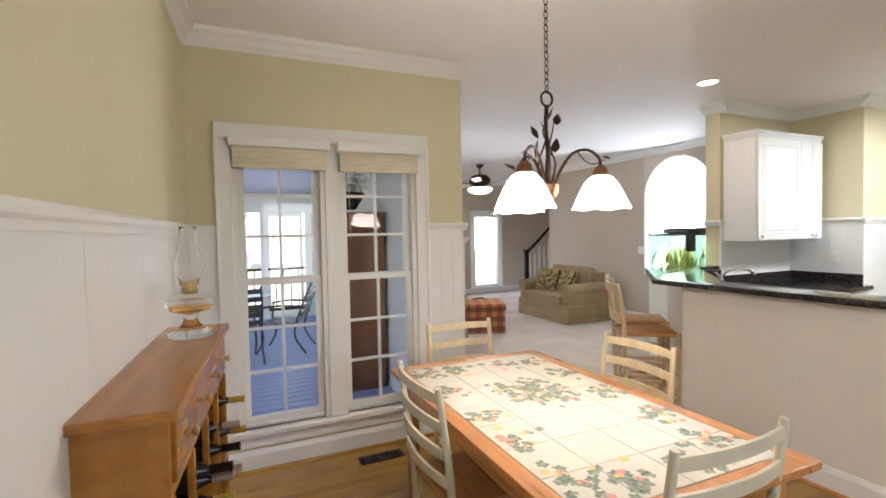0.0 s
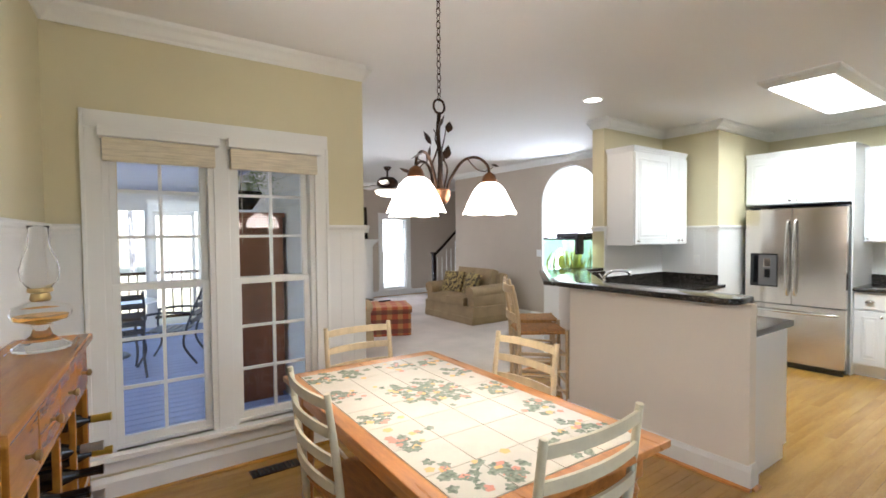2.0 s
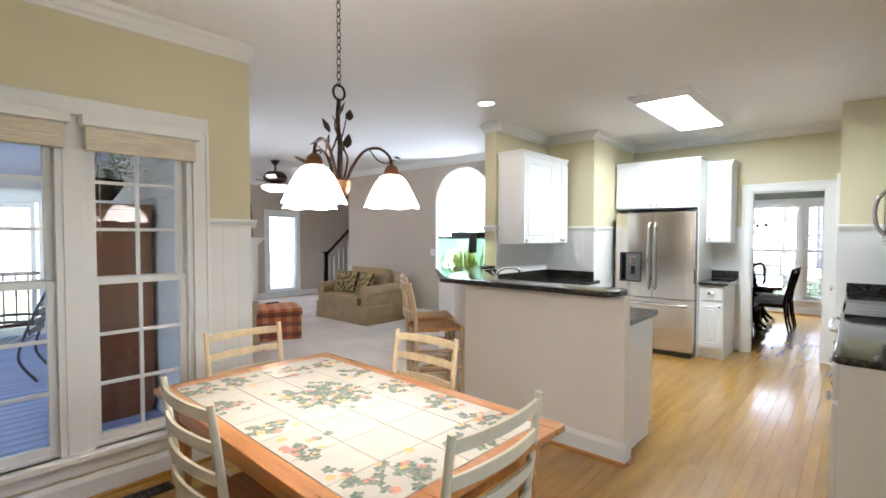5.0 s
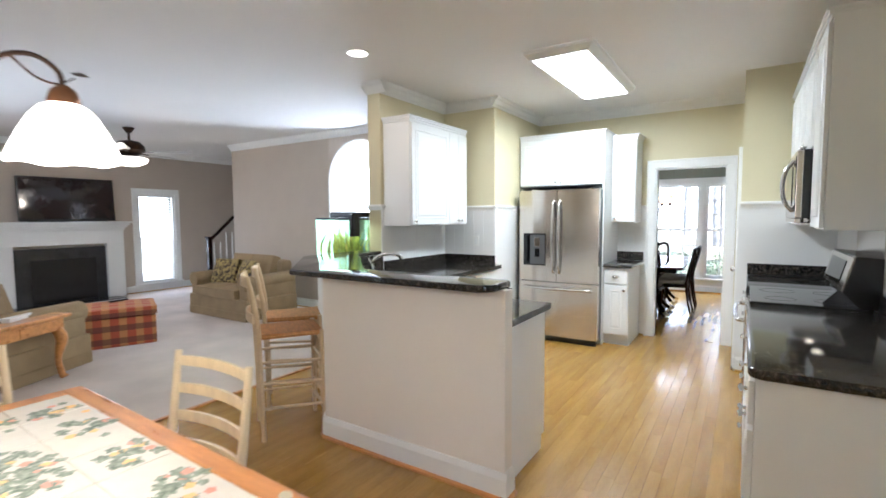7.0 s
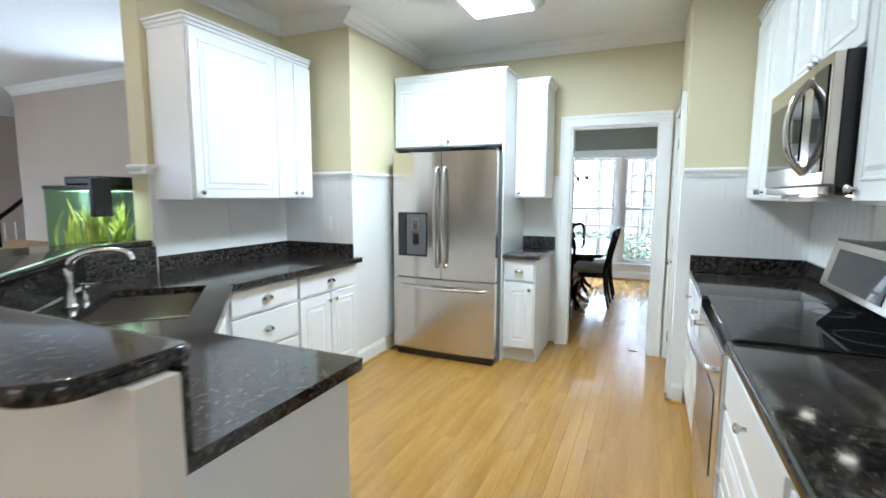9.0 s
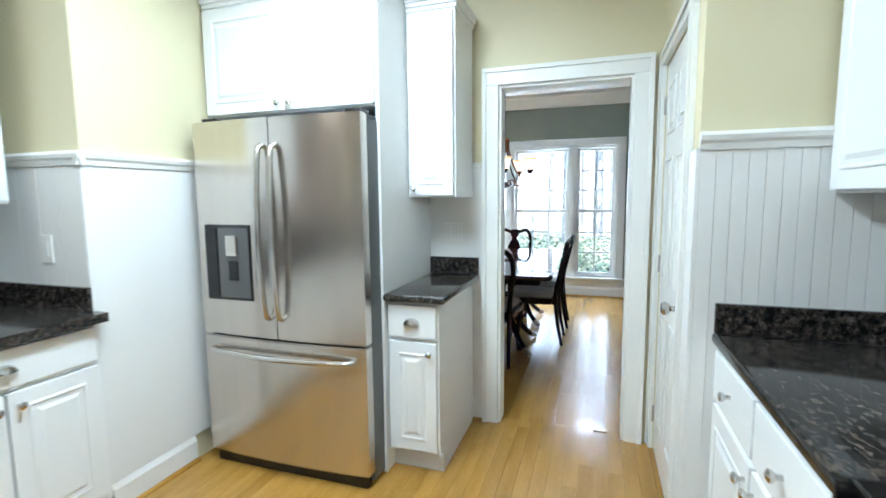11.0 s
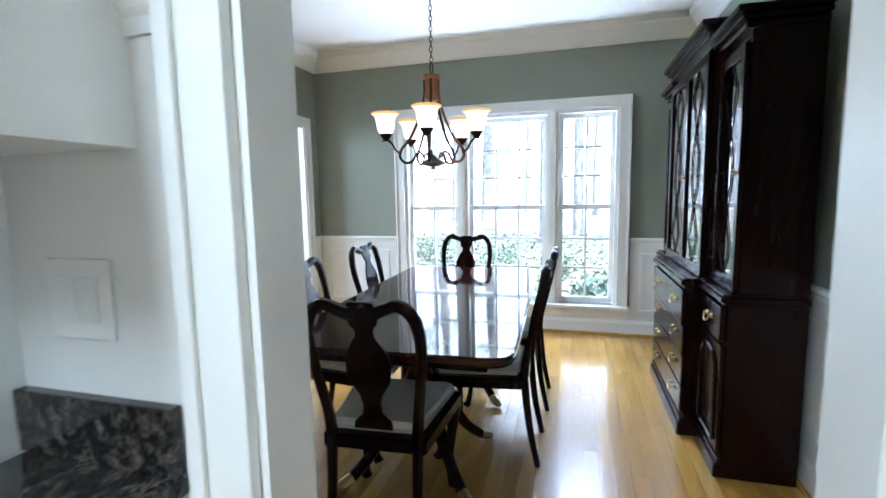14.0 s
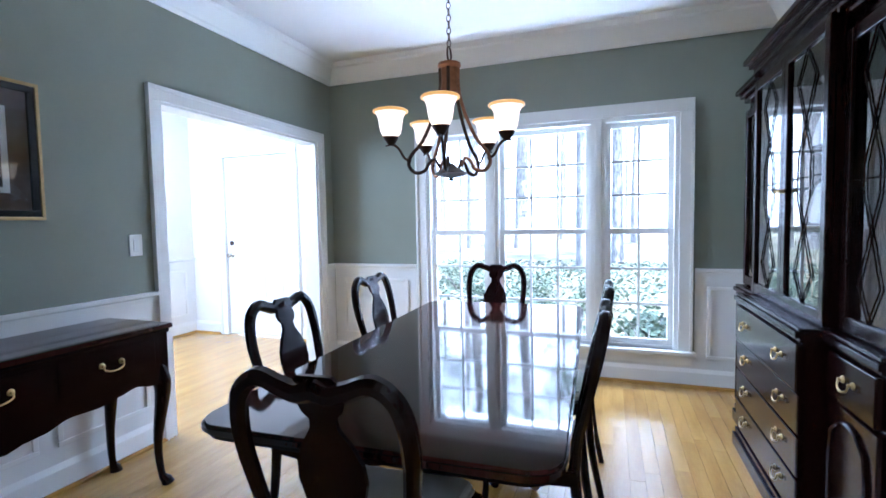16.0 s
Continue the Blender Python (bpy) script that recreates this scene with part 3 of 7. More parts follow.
def window(name, label, m, w, z0, z1, cols, rows, trim=0.095, depth=0.15, units=None, sill=True, blind=False):
    """Double-hung windows side by side in one casing. Local x runs along the wall, y to the outside, z up. units: (x0, x1, cols)."""
    o = tagged(new(name), label, "window", "", "structure")
    o.matrix_world = m
    units = units or [(-w / 2, w / 2, cols)]
    for r in ((-w / 2 - trim, -w / 2, z0 - 0.0, z1), (w / 2, w / 2 + trim, z0, z1), (-w / 2 - trim, w / 2 + trim, z1, z1 + trim)):
        bm = boxes((r[0], r[1], -0.024, 0.0, r[2], r[3]), bev=0.004)
        box(bm, *((r[0], r[0] + 0.02) if r[0] < -w / 2 - 0.01 else (r[1] - 0.02, r[1])), -0.034, -0.024, r[2], r[3], bev=0.003)
        part("casing", bm, TRIM, o)
    if sill:
        part("window_sill", boxes((-w / 2 - trim - 0.02, w / 2 + trim + 0.02, -0.06, depth - 0.02, z0 - 0.03, z0), bev=0.005), TRIM, o)
        part("apron", boxes((-w / 2 - trim, w / 2 + trim, -0.02, 0.0, z0 - 0.11, z0 - 0.03), bev=0.004), TRIM, o)
    for k, (a, b, nc) in enumerate(units):
        fr = boxes((a - 0.001, a + 0.03, 0.0, depth, z0, z1), (b - 0.03, b + 0.001, 0.0, depth, z0, z1), (a + 0.03, b - 0.03, 0.0, depth, z1 - 0.03, z1), (a + 0.03, b - 0.03, 0.03, depth, z0, z0 + 0.02))
        part("window_frame", fr, TRIM, o)
        if k:
            part("mullion", boxes((units[k - 1][1], a, -0.012, depth, z0, z1), bev=0.003), TRIM, o)
        mid = (z0 + z1) / 2 + 0.015
        for y, s0, s1 in ((0.075, mid - 0.02, z1 - 0.03), (0.04, z0 + 0.02, mid + 0.02)):
            bm = boxes((a + 0.03, a + 0.07, y, y + 0.03, s0, s1), (b - 0.07, b - 0.03, y, y + 0.03, s0, s1), (a + 0.07, b - 0.07, y, y + 0.03, s1 - 0.04, s1), (a + 0.07, b - 0.07, y, y + 0.03, s0, s0 + 0.045), bev=0.003)
            sash = part("sash", bm, TRIM, o)
            u0, u1, v0, v1 = a + 0.07, b - 0.07, s0 + 0.045, s1 - 0.04
            bm = bmesh.new()
            for i in range(1, nc):
                c = u0 + (u1 - u0) * i / nc
                box(bm, c - 0.009, c + 0.009, y + 0.004, y + 0.026, v0, v1)
            for i in range(1, rows):
                c = v0 + (v1 - v0) * i / rows
                box(bm, u0, u1, y + 0.003, y + 0.025, c - 0.009, c + 0.009)
            if nc > 1 or rows > 1:
                part("muntins", bm, TRIM, sash)
            for i in range(nc):
                for j in range(rows):
                    p = part("pane", boxes((u0 + (u1 - u0) * i / nc, u0 + (u1 - u0) * (i + 1) / nc, y + 0.012, y + 0.016, v0 + (v1 - v0) * j / rows, v0 + (v1 - v0) * (j + 1) / rows)), CLEAR, sash)
                    p.visible_shadow = False
    return o


window("window_1", "pair of tall white divided-light double-hung windows", pose(0.555, 3.18, 0), 1.21, 0.27, 2.105, 2, 3, trim=0.095, units=[(-0.605, -0.04, 2), (0.05, 0.605, 2)])
window("window_2", "white triple divided-light window onto the garden", pose(10.83, 1.25, 0, 0, 0, -90), 2.02, 0.27, 2.05, 2, 3, units=[(-1.01, -0.43, 2), (-0.39, 0.41, 3), (0.46, 1.01, 2)])
window("window_3", "white double-hung window with lowered slatted blind", pose(5.60, 9.99, 0), 0.69, 0.17, 1.93, 1, 1)
# window_4 is added out of view, round the west fill lamp
window("window_4", "unseen side window added to bring daylight into the living room", pose(1.54, 6.6, 0, 0, 0, 90), 2.4, 0.6, 2.2, 2, 2, units=[(-1.2, -0.02, 2), (0.02, 1.2, 2)])

# ---- kitchen ----


def raised_door(name, x0, x1, z0, z1, parent, m=None, y=0.0, mat_=None):
    """A cabinet door or drawer front with a raised panel; it faces -y, its back at y."""
    bm = bmesh.new()
    box(bm, x0, x1, y - 0.02, y, z0, z1, bev=0.004)
    leaf = part(name, bm, mat_ or CAB, parent)
    if min(x1 - x0, z1 - z0) > 0.2:
        f, bm = 0.055, bmesh.new()
        rings = [[bm.verts.new((u, y - h, v)) for u, v in ((x0 + d, z0 + d), (x1 - d, z0 + d), (x1 - d, z1 - d), (x0 + d, z1 - d))] for d, h in ((f, 0.0202), (f + 0.004, 0.0245), (f + 0.010, 0.0245), (f + 0.014, 0.0205), (f + 0.028, 0.0205), (f + 0.042, 0.0265))]
        for p, q in zip(rings, rings[1:]):
            for i in range(4):
                bm.faces.new((p[i], p[(i + 1) % 4], q[(i + 1) % 4], q[i]))
        bm.faces.new(rings[-1])
        bmesh.ops.recalc_face_normals(bm, faces=bm.faces)
        part("raised_panel", bm, mat_ or CAB, leaf)
    return leaf


def knob(parent, x, y, z):
    bm = bmesh.new()
    lathe(bm, [(0.0, 0.0), (0.007, 0.0), (0.006, 0.012), (0.014, 0.02), (0.015, 0.026), (0.009, 0.031), (0.0, 0.032)], 12)
    bmesh.ops.transform(bm, matrix=pose(x, y, z, 90), verts=bm.verts)
    return part("knob", bm, CHROME, parent, "round satin nickel knob", True)


def cup_pull(parent, x, y, z):
    bm = bmesh.new()
    for i in range(8):
        a0, a1 = math.pi * i / 8, math.pi * (i + 1) / 8
        ring = []
        for a in (a0, a1):
            ring.append([bm.verts.new((x + 0.042 * math.cos(a) * k, y - d, z - 0.012 + 0.03 * math.sin(a) * k)) for k, d in ((1.0, 0.0), (0.85, 0.016), (0.4, 0.024), (0.05, 0.026))])
        for j in range(3):
            bm.faces.new((ring[0][j], ring[1][j], ring[1][j + 1], ring[0][j + 1]))
    bmesh.ops.remove_doubles(bm, verts=bm.verts, dist=1e-5)
    return part("cup_pull", bm, CHROME, parent, "satin nickel cup pull", True)


def base_unit(label, m, w, fronts, depth=0.60, h=0.875, side=True):
    """A base cabinet facing -y with its front face at y=0. fronts: (kind, x0, x1, z0, z1)."""
    o = thing("base_cabinet", label, "cabinet", m)
    part("body", boxes((0, w, 0.0, depth, 0.10, h), (0.0, w, 0.06, depth, 0.0, 0.10)), CAB, o)
    part("toe_kick", boxes((0.0, w, 0.052, 0.06, 0.0, 0.098)), CAB, o)
    for kind, x0, x1, z0, z1 in fronts:
        d = raised_door("drawer" if kind == "drawer" else "door", x0, x1, z0, z1, o, y=-0.001)
        if kind == "drawer":
            cup_pull(d, (x0 + x1) / 2, -0.022, (z0 + z1) / 2)
        elif kind == "doorL":
            knob(d, x0 + 0.03, -0.021, z1 - 0.05)
        elif kind == "doorR":
            knob(d, x1 - 0.03, -0.021, z1 - 0.05)
        elif kind == "knobdrawer":
            knob(d, (x0 + x1) / 2, -0.021, (z0 + z1) / 2)
    return o


def wall_unit(label, m, w, z0, z1, doors, depth=0.32, crown=(1, 1)):
    """A wall cabinet facing -y with its front at y=0; doors: (x0, x1, knob side)."""
    o = thing("wall_cabinet", label, "cabinet", m)
    part("body", boxes((0, w, 0.0, depth, z0, z1), bev=0.002), CAB, o)
    cl, cr = crown
    c = bmesh.new()
    for k, (d, za, zb) in enumerate(((0.010, z1 - 0.02, z1), (0.02, z1, z1 + 0.02), (0.03, z1 + 0.02, z1 + 0.035))):
        box(c, -d * cl, w + d * cr, -d, depth, za + 0.0005 * k, zb, bev=0.003)
    part("cornice", c, CAB, o)
    for x0, x1, side in doors:
        d = raised_door("door", x0, x1, z0 + 0.01, z1 - 0.035, o, y=-0.001)
        knob(d, x0 + 0.03 if side == "L" else x1 - 0.03, -0.021, z0 + 0.045)
    return o


# units on the stub wall
wall_unit("white wall cabinet hung beside the bar", pose(4.425, 2.80, 0), 1.045, 1.362, 2.37, [(0.01, 0.675, "L"), (0.68, 0.857, "R"), (0.862, 1.038, "L")], depth=0.318, crown=(1, 0))
base_unit("white base cabinet with drawers under the black granite", pose(4.30, 2.44, 0), 1.235, [("drawer", 0.02, 0.54, 0.72, 0.86), ("drawer", 0.02, 0.54, 0.50, 0.70), ("drawer", 0.02, 0.54, 0.14, 0.48), ("drawer", 0.57, 1.21, 0.72, 0.86), ("doorR", 0.57, 0.885, 0.14, 0.70), ("doorL", 0.895, 1.21, 0.14, 0.70)], depth=0.66)
# corner sink base and peninsula base
o = thing("sink_cabinet", "white angled corner sink cabinet under the granite", "cabinet")
part("body", one(prism, [(3.075, 1.155), (3.60, 1.155), (3.60, 1.76), (4.26, 2.42), (4.295, 2.44), (4.295, 3.11), (4.06, 3.11), (3.075, 2.2)], 0.10, 0.71), CAB, o)
part("side_panel", boxes((3.057, 3.60, 1.149, 1.155, 0.10, 0.875), bev=0.002), CAB, o)
part("rim", boxes((3.59, 3.60, 1.155, 1.76, 0.71, 0.875)), CAB, o)
part("plinth", one(prism, [(3.075, 1.16), (3.58, 1.16), (3.58, 1.80), (4.24, 2.49), (4.295, 2.49), (4.295, 3.0), (3.075, 2.1)], 0.0, 0.10), CAB, o)
d = raised_door("door", 0.03, 0.90, 0.72, 0.86, o)
d.matrix_world = pose(3.602, 1.765, 0, 0, 0, 45)
for x0, x1, s in ((0.03, 0.46, 1), (0.47, 0.90, 0)):
    d = raised_door("door", x0, x1, 0.14, 0.70, o)
    d.matrix_world = pose(3.602, 1.765, 0, 0, 0, 45)
    knob(d, x1 - 0.03 if s else x0 + 0.03, -0.021, 0.65)


def slab(name, pts, z0, z1, label, holes=None):
    """A polished stone top with an eased edge."""
    bm = bmesh.new()
    prism(bm, pts, z0, z1)
    es = [e for e in bm.edges if abs(e.verts[0].co.z - e.verts[1].co.z) < 1e-6]
    bmesh.ops.bevel(bm, geom=es, offset=0.011, segments=3, affect="EDGES", profile=0.5)
    return tagged(part(name, bm, GRANITE, smooth=True), label, "countertop")


def arc(cx, cy, r, a0, a1, n=7):
    return [(cx + r * math.cos(radians(a0 + (a1 - a0) * i / n)), cy + r * math.sin(radians(a0 + (a1 - a0) * i / n))) for i in range(n + 1)]


bar = slab("granite_bar", [*arc(2.94, 1.245, 0.10, 180, 270), *arc(3.075, 1.185, 0.04, 270, 360, 3), (3.115, 2.18), (4.07, 3.13), (4.388, 3.13), (4.388, 3.34), (3.60, 3.34), (2.84, 2.58)], 1.078, 1.116, "raised black granite bar top with a rounded corner")
# lower worktop: round the sink it is made of pieces that leave the bowl open
SK = pose(3.84, 2.40, 0, 0, 0, 45)
sx, sy = 0.36, 0.21


def skp(u, v):
    p = SK @ Vector((u, v, 0))
    return (p.x, p.y)


wt = thing("worktop", "polished black granite worktop with an angled sink corner", "countertop")
bm = bmesh.new()
prism(bm, [(3.057, 1.125), (3.64, 1.125), (3.64, 1.74), skp(sx, -sy - 0.137), skp(sx, -sy), skp(-sx, -sy), (3.057, 2.19)], 0.877, 0.914)
part("slab", bm, GRANITE, wt)
bm = bmesh.new()
prism(bm, [skp(sx, -sy - 0.137), (4.27, 2.385), (5.545, 2.385), (5.545, 3.118), (4.08, 3.118), skp(sx, sy + 0.12), skp(sx, -sy)], 0.877, 0.914)
part("slab", bm, GRANITE, wt)
bm = bmesh.new()
prism(bm, [skp(-sx, -sy), skp(-sx, sy), skp(sx, sy), skp(sx, sy + 0.12), (4.06, 3.118), (3.072, 2.195)], 0.877, 0.914)
part("slab", bm, GRANITE, wt)
for pts in ([(4.41, 3.098), (5.537, 3.098), (5.537, 3.117), (4.41, 3.117)], [(5.517, 2.46), (5.537, 2.46), (5.537, 3.097), (5.517, 3.097)]):
    part("backsplash", one(prism, pts, 0.915, 1.015), GRANITE, wt)
part("bar_riser", one(prism, [(3.072, 1.135), (3.084, 1.135), (3.084, 2.20), (4.0, 3.117), (4.40, 3.117), (4.40, 3.129), (3.99, 3.129), (3.072, 2.21)], 0.915, 1.0775), GRANITE, wt, "black granite face behind the sink")
sk = thing("sink", "undermount stainless steel sink bowl", "sink")
bm = bmesh.new()
box(bm, -sx - 0.01, sx + 0.01, -sy - 0.01, sy + 0.01, 0.72, 0.73)
for a in ((-sx - 0.01, -sx, -sy, sy), (sx, sx + 0.01, -sy, sy), (-sx - 0.01, sx + 0.01, -sy - 0.01, -sy), (-sx - 0.01, sx + 0.01, sy, sy + 0.01), (-0.01, 0.01, -sy, sy)):
    box(bm, *a, 0.73, 0.876 if a[1] - a[0] > 0.03 or abs(a[0]) > 0.2 else 0.84)
bmesh.ops.transform(bm, matrix=SK, verts=bm.verts)
part("bowl", bm, STEEL, sk)
fa = thing("faucet", "brushed nickel kitchen faucet with a low arched spout", "faucet", SK @ pose(0.0, 0.275, 0.914))
part("base", one(lathe, [(0.032, 0), (0.032, 0.008), (0.022, 0.02), (0.02, 0.10), (0.022, 0.15), (0.016, 0.17)], 16), CHROME, fa, smooth=True)
part("spout", one(tube, [(0, 0, 0.13), (0, -0.02, 0.20), (0.0, -0.08, 0.235), (0.0, -0.17, 0.24), (0.0, -0.22, 0.225), (0, -0.235, 0.195)], [0.016, 0.015, 0.013, 0.013, 0.016, 0.017], 10, 5), CHROME, fa, smooth=True)
part("lever", one(tube, [(0.015, 0, 0.15), (0.05, 0.01, 0.18), (0.10, 0.02, 0.2)], [0.011, 0.008, 0.006], 8, 4), CHROME, fa, smooth=True)
bo = thing("soap_dispenser", "small brushed nickel soap pump by the faucet", "soap dispenser", SK @ pose(0.16, 0.27, 0.914))
part("body", one(lathe, [(0.018, 0), (0.016, 0.02), (0.008, 0.03), (0.008, 0.07), (0.012, 0.075), (0.0, 0.08)], 12), CHROME, bo, smooth=True)
part("nozzle", one(tube, [(0, 0, 0.072), (0, -0.05, 0.068)], 0.005, 6), CHROME, bo)


def outlet(m, w=0.075, label="white wall outlet plate"):
    o = thing("wall_outlet", label, "outlet", m)
    part("plate", boxes((-w / 2, w / 2, -0.006, 0.0, -0.06, 0.06), bev=0.003), TRIM, o)
    for i in range(max(1, round(w / 0.07))):
        x = (i - (max(1, round(w / 0.07)) - 1) / 2) * 0.046
        part("socket", boxes((x - 0.016, x + 0.016, -0.009, -0.006, -0.034, 0.034), bev=0.002), CAB, o)
    return o


outlet(pose(5.536, 2.70, 1.17, 0, 0, -90))
outlet(pose(6.877, 1.31, 1.16, 0, 0, -90), 0.12)
outlet(SK @ pose(0.62, 0.448, 1.0), 0.075)
outlet(pose(5.948, 5.55, 1.16, 0, 0, -90), 0.12, "white double light switch plate")
outlet(pose(8.83, 3.228, 1.17), 0.075, "white light switch plate")

# refrigerator
fr = thing("refrigerator", "stainless steel french-door refrigerator with ice dispenser", "refrigerator", pose(6.015, 1.92, 0, 0, 0, -90))
part("body", boxes((-0.455, 0.455, 0.075, 0.84, 0.02, 1.73), (-0.44, 0.44, 0.10, 0.84, 1.735, 1.75), bev=0.004), mat("fridge_grey", (0.10, 0.11, 0.11), 0.4, vary=0.05), fr)


def bowed(x0, x1, z0, z1, bulge=0.022):
    bm = bmesh.new()
    pts = [(x0 + (x1 - x0) * i / 10, 0.012 - bulge * (1 - ((x0 + (x1 - x0) * i / 10) / 0.47) ** 2)) for i in range(11)]
    prism(bm, [*pts, (x1, 0.068), (x0, 0.068)], z0, z1)
    es = [e for e in bm.edges if abs(e.verts[0].co.z - e.verts[1].co.z) < 1e-6 and min(e.verts[0].co.y, e.verts[1].co.y) < 0.03]
    bmesh.ops.bevel(bm, geom=es, offset=0.006, segments=2, affect="EDGES")
    return bm


for nm, a in (("door", (-0.46, -0.003, 0.70, 1.745)), ("door", (0.003, 0.46, 0.70, 1.745)), ("freezer_drawer", (-0.46, 0.46, 0.07, 0.69))):
    dr = part(nm, bowed(*a), STEEL, fr, smooth=True)
    if nm == "door":
        x = -0.035 if a[0] < -0.1 else 0.035
        part("handle", one(tube, [(x, -0.012, 0.80), (x, -0.05, 0.86), (x, -0.072, 1.2), (x, -0.05, 1.56), (x, -0.012, 1.62)], [0.012, 0.014, 0.016, 0.014, 0.012], 10, 6), CHROME, dr, smooth=True)
    else:
        part("handle", one(tube, [(-0.40, 0.0, 0.625), (-0.34, -0.035, 0.625), (0, -0.062, 0.622), (0.34, -0.035, 0.625), (0.40, 0.0, 0.625)], [0.012, 0.013, 0.014, 0.013, 0.012], 10, 6), CHROME, dr, smooth=True)
    if nm == "door" and a[0] < -0.1:
        dp = part("dispenser", boxes((-0.40, -0.13, -0.014, 0.01, 0.88, 1.25), bev=0.004), BLACK, dr, "black water and ice dispenser")
        part("control_panel", boxes((-0.395, -0.325, -0.018, -0.014, 0.90, 1.23), bev=0.002), BLACKGLASS, dp)
        part("recess", boxes((-0.315, -0.14, -0.017, -0.014, 0.895, 1.235)), mat("recess_grey", (0.10, 0.10, 0.10), 0.3), dp)
        part("chute", boxes((-0.26, -0.195, -0.034, -0.017, 1.10, 1.20), bev=0.006), STEEL, dp)
        part("paddle", boxes((-0.255, -0.20, -0.026, -0.017, 0.98, 1.075), bev=0.004), BLACK, dp)
part("grille", boxes((-0.44, 0.44, 0.03, 0.07, 0.0, 0.065), bev=0.004), BLACK, fr)
for x in (-0.40, 0.40):
    part("hinge_cover", boxes((x - 0.04, x + 0.04, 0.05, 0.14, 1.752, 1.768), bev=0.005), BLACK, fr)
# surround of the refrigerator and the narrow units
o = thing("tall_panel", "tall white end panel beside the refrigerator", "cabinet")
part("panel", boxes((6.20, 6.88, 1.452, 1.47, 0.0, 2.38), bev=0.002), CAB, o)
wall_unit("white wall cabinet over the refrigerator", pose(6.22, 2.46, 0, 0, 0, -90), 0.99, 1.80, 2.37, [(0.01, 0.49, "R"), (0.50, 0.98, "L")], depth=0.66, crown=(0, 1))
wall_unit("narrow white wall cabinet beside the doorway", pose(6.54, 1.45, 0, 0, 0, -90), 0.265, 1.372, 2.34, [(0.01, 0.255, "L")], depth=0.34, crown=(0, 1))
base_unit("narrow white base cabinet with a drawer", pose(6.24, 1.45, 0, 0, 0, -90), 0.265, [("drawer", 0.01, 0.255, 0.70, 0.86), ("doorR", 0.01, 0.255, 0.13, 0.68)], depth=0.635)
slab("small_worktop", [(6.19, 1.145), (6.876, 1.145), (6.876, 1.45), (6.19, 1.45)], 0.877, 0.914, "short black granite worktop with a splash")
part("backsplash", boxes((6.857, 6.876, 1.147, 1.449, 0.915, 1.015), bev=0.002), GRANITE, bpy.data.objects["small_worktop"])

# range side
RS = [(3.86, 4.27, 1.372, [(0.01, 0.40, "L")]), (5.06, 5.915, 1.372, [(0.01, 0.42, "R"), (0.43, 0.845, "L")])]
for x0, x1, z0, doors in RS:
    wall_unit("white raised-panel wall cabinet above the counter", pose(x1, -0.20, 0, 0, 0, 180), x1 - x0, z0, 2.42, doors, depth=0.315, crown=(0, 0))
wall_unit("short white wall cabinet over the microwave", pose(5.055, -0.20, 0, 0, 0, 180), 0.78, 1.83, 2.42, [(0.01, 0.385, "R"), (0.395, 0.77, "L")], depth=0.315, crown=(0, 0))
mw = thing("microwave", "stainless over-the-range microwave with a bowed handle", "microwave", pose(5.05, -0.13, 0, 0, 0, 180))
part("body", boxes((0.0, 0.77, 0.012, 0.38, 1.40, 1.825), bev=0.003), BLACK, mw)
dr = part("door", boxes((0.0, 0.77, -0.02, 0.011, 1.43, 1.822), bev=0.004), STEEL, mw)
part("window", boxes((0.05, 0.50, -0.024, -0.02, 1.50, 1.75), bev=0.002), BLACKGLASS, dr)
part("handle", one(tube, [(0.565, -0.018, 1.47), (0.565, -0.06, 1.53), (0.565, -0.075, 1.625), (0.565, -0.06, 1.72), (0.565, -0.018, 1.78)], 0.013, 10, 5), CHROME, dr, smooth=True)
part("control_panel", boxes((0.62, 0.75, -0.024, -0.02, 1.47, 1.79), bev=0.002), BLACKGLASS, dr)
part("vent", boxes((0.03, 0.74, -0.02, 0.011, 1.402, 1.427), bev=0.002), STEEL, mw)
for x in (0.06, 0.58):
    part("task_light", one(lathe, [(0.0, 1.3995), (0.028, 1.3995), (0.03, 1.396), (0.0, 1.394)], 14, (x, 0.13, 0)), glow("task_light_lens", (1.0, 0.85, 0.6), 14.0), mw, "lit round task light")
rg = thing("range", "stainless slide-in electric range with black glass top", "range", pose(5.055, 0.08, 0, 0, 0, 180))
part("body", boxes((0.0, 0.765, 0.012, 0.58, 0.03, 0.90), bev=0.003), BLACK, rg)
part("cooktop", boxes((-0.004, 0.769, -0.01, 0.56, 0.902, 0.922), bev=0.005), BLACKGLASS, rg, "black glass cooktop")
for x, y, r in ((0.2, 0.15, 0.1), (0.57, 0.15, 0.085), (0.2, 0.42, 0.075), (0.57, 0.42, 0.1)):
    part("burner", one(lathe, [(r - 0.006, 0.9222), (r - 0.006, 0.9228), (r, 0.9228), (r, 0.9222)], 28, (x, y, 0), False), mat("burner_grey", (0.08, 0.08, 0.08), 0.2), rg)
dr = part("oven_door", boxes((0.005, 0.76, -0.035, 0.01, 0.22, 0.865), bev=0.006), STEEL, rg)
part("oven_window", boxes((0.12, 0.645, -0.038, -0.035, 0.35, 0.68), bev=0.001), BLACKGLASS, dr)
part("handle", one(tube, [(0.05, -0.03, 0.79), (0.08, -0.075, 0.79), (0.38, -0.09, 0.79), (0.685, -0.075, 0.79), (0.715, -0.03, 0.79)], 0.014, 10, 5), CHROME, dr, smooth=True)
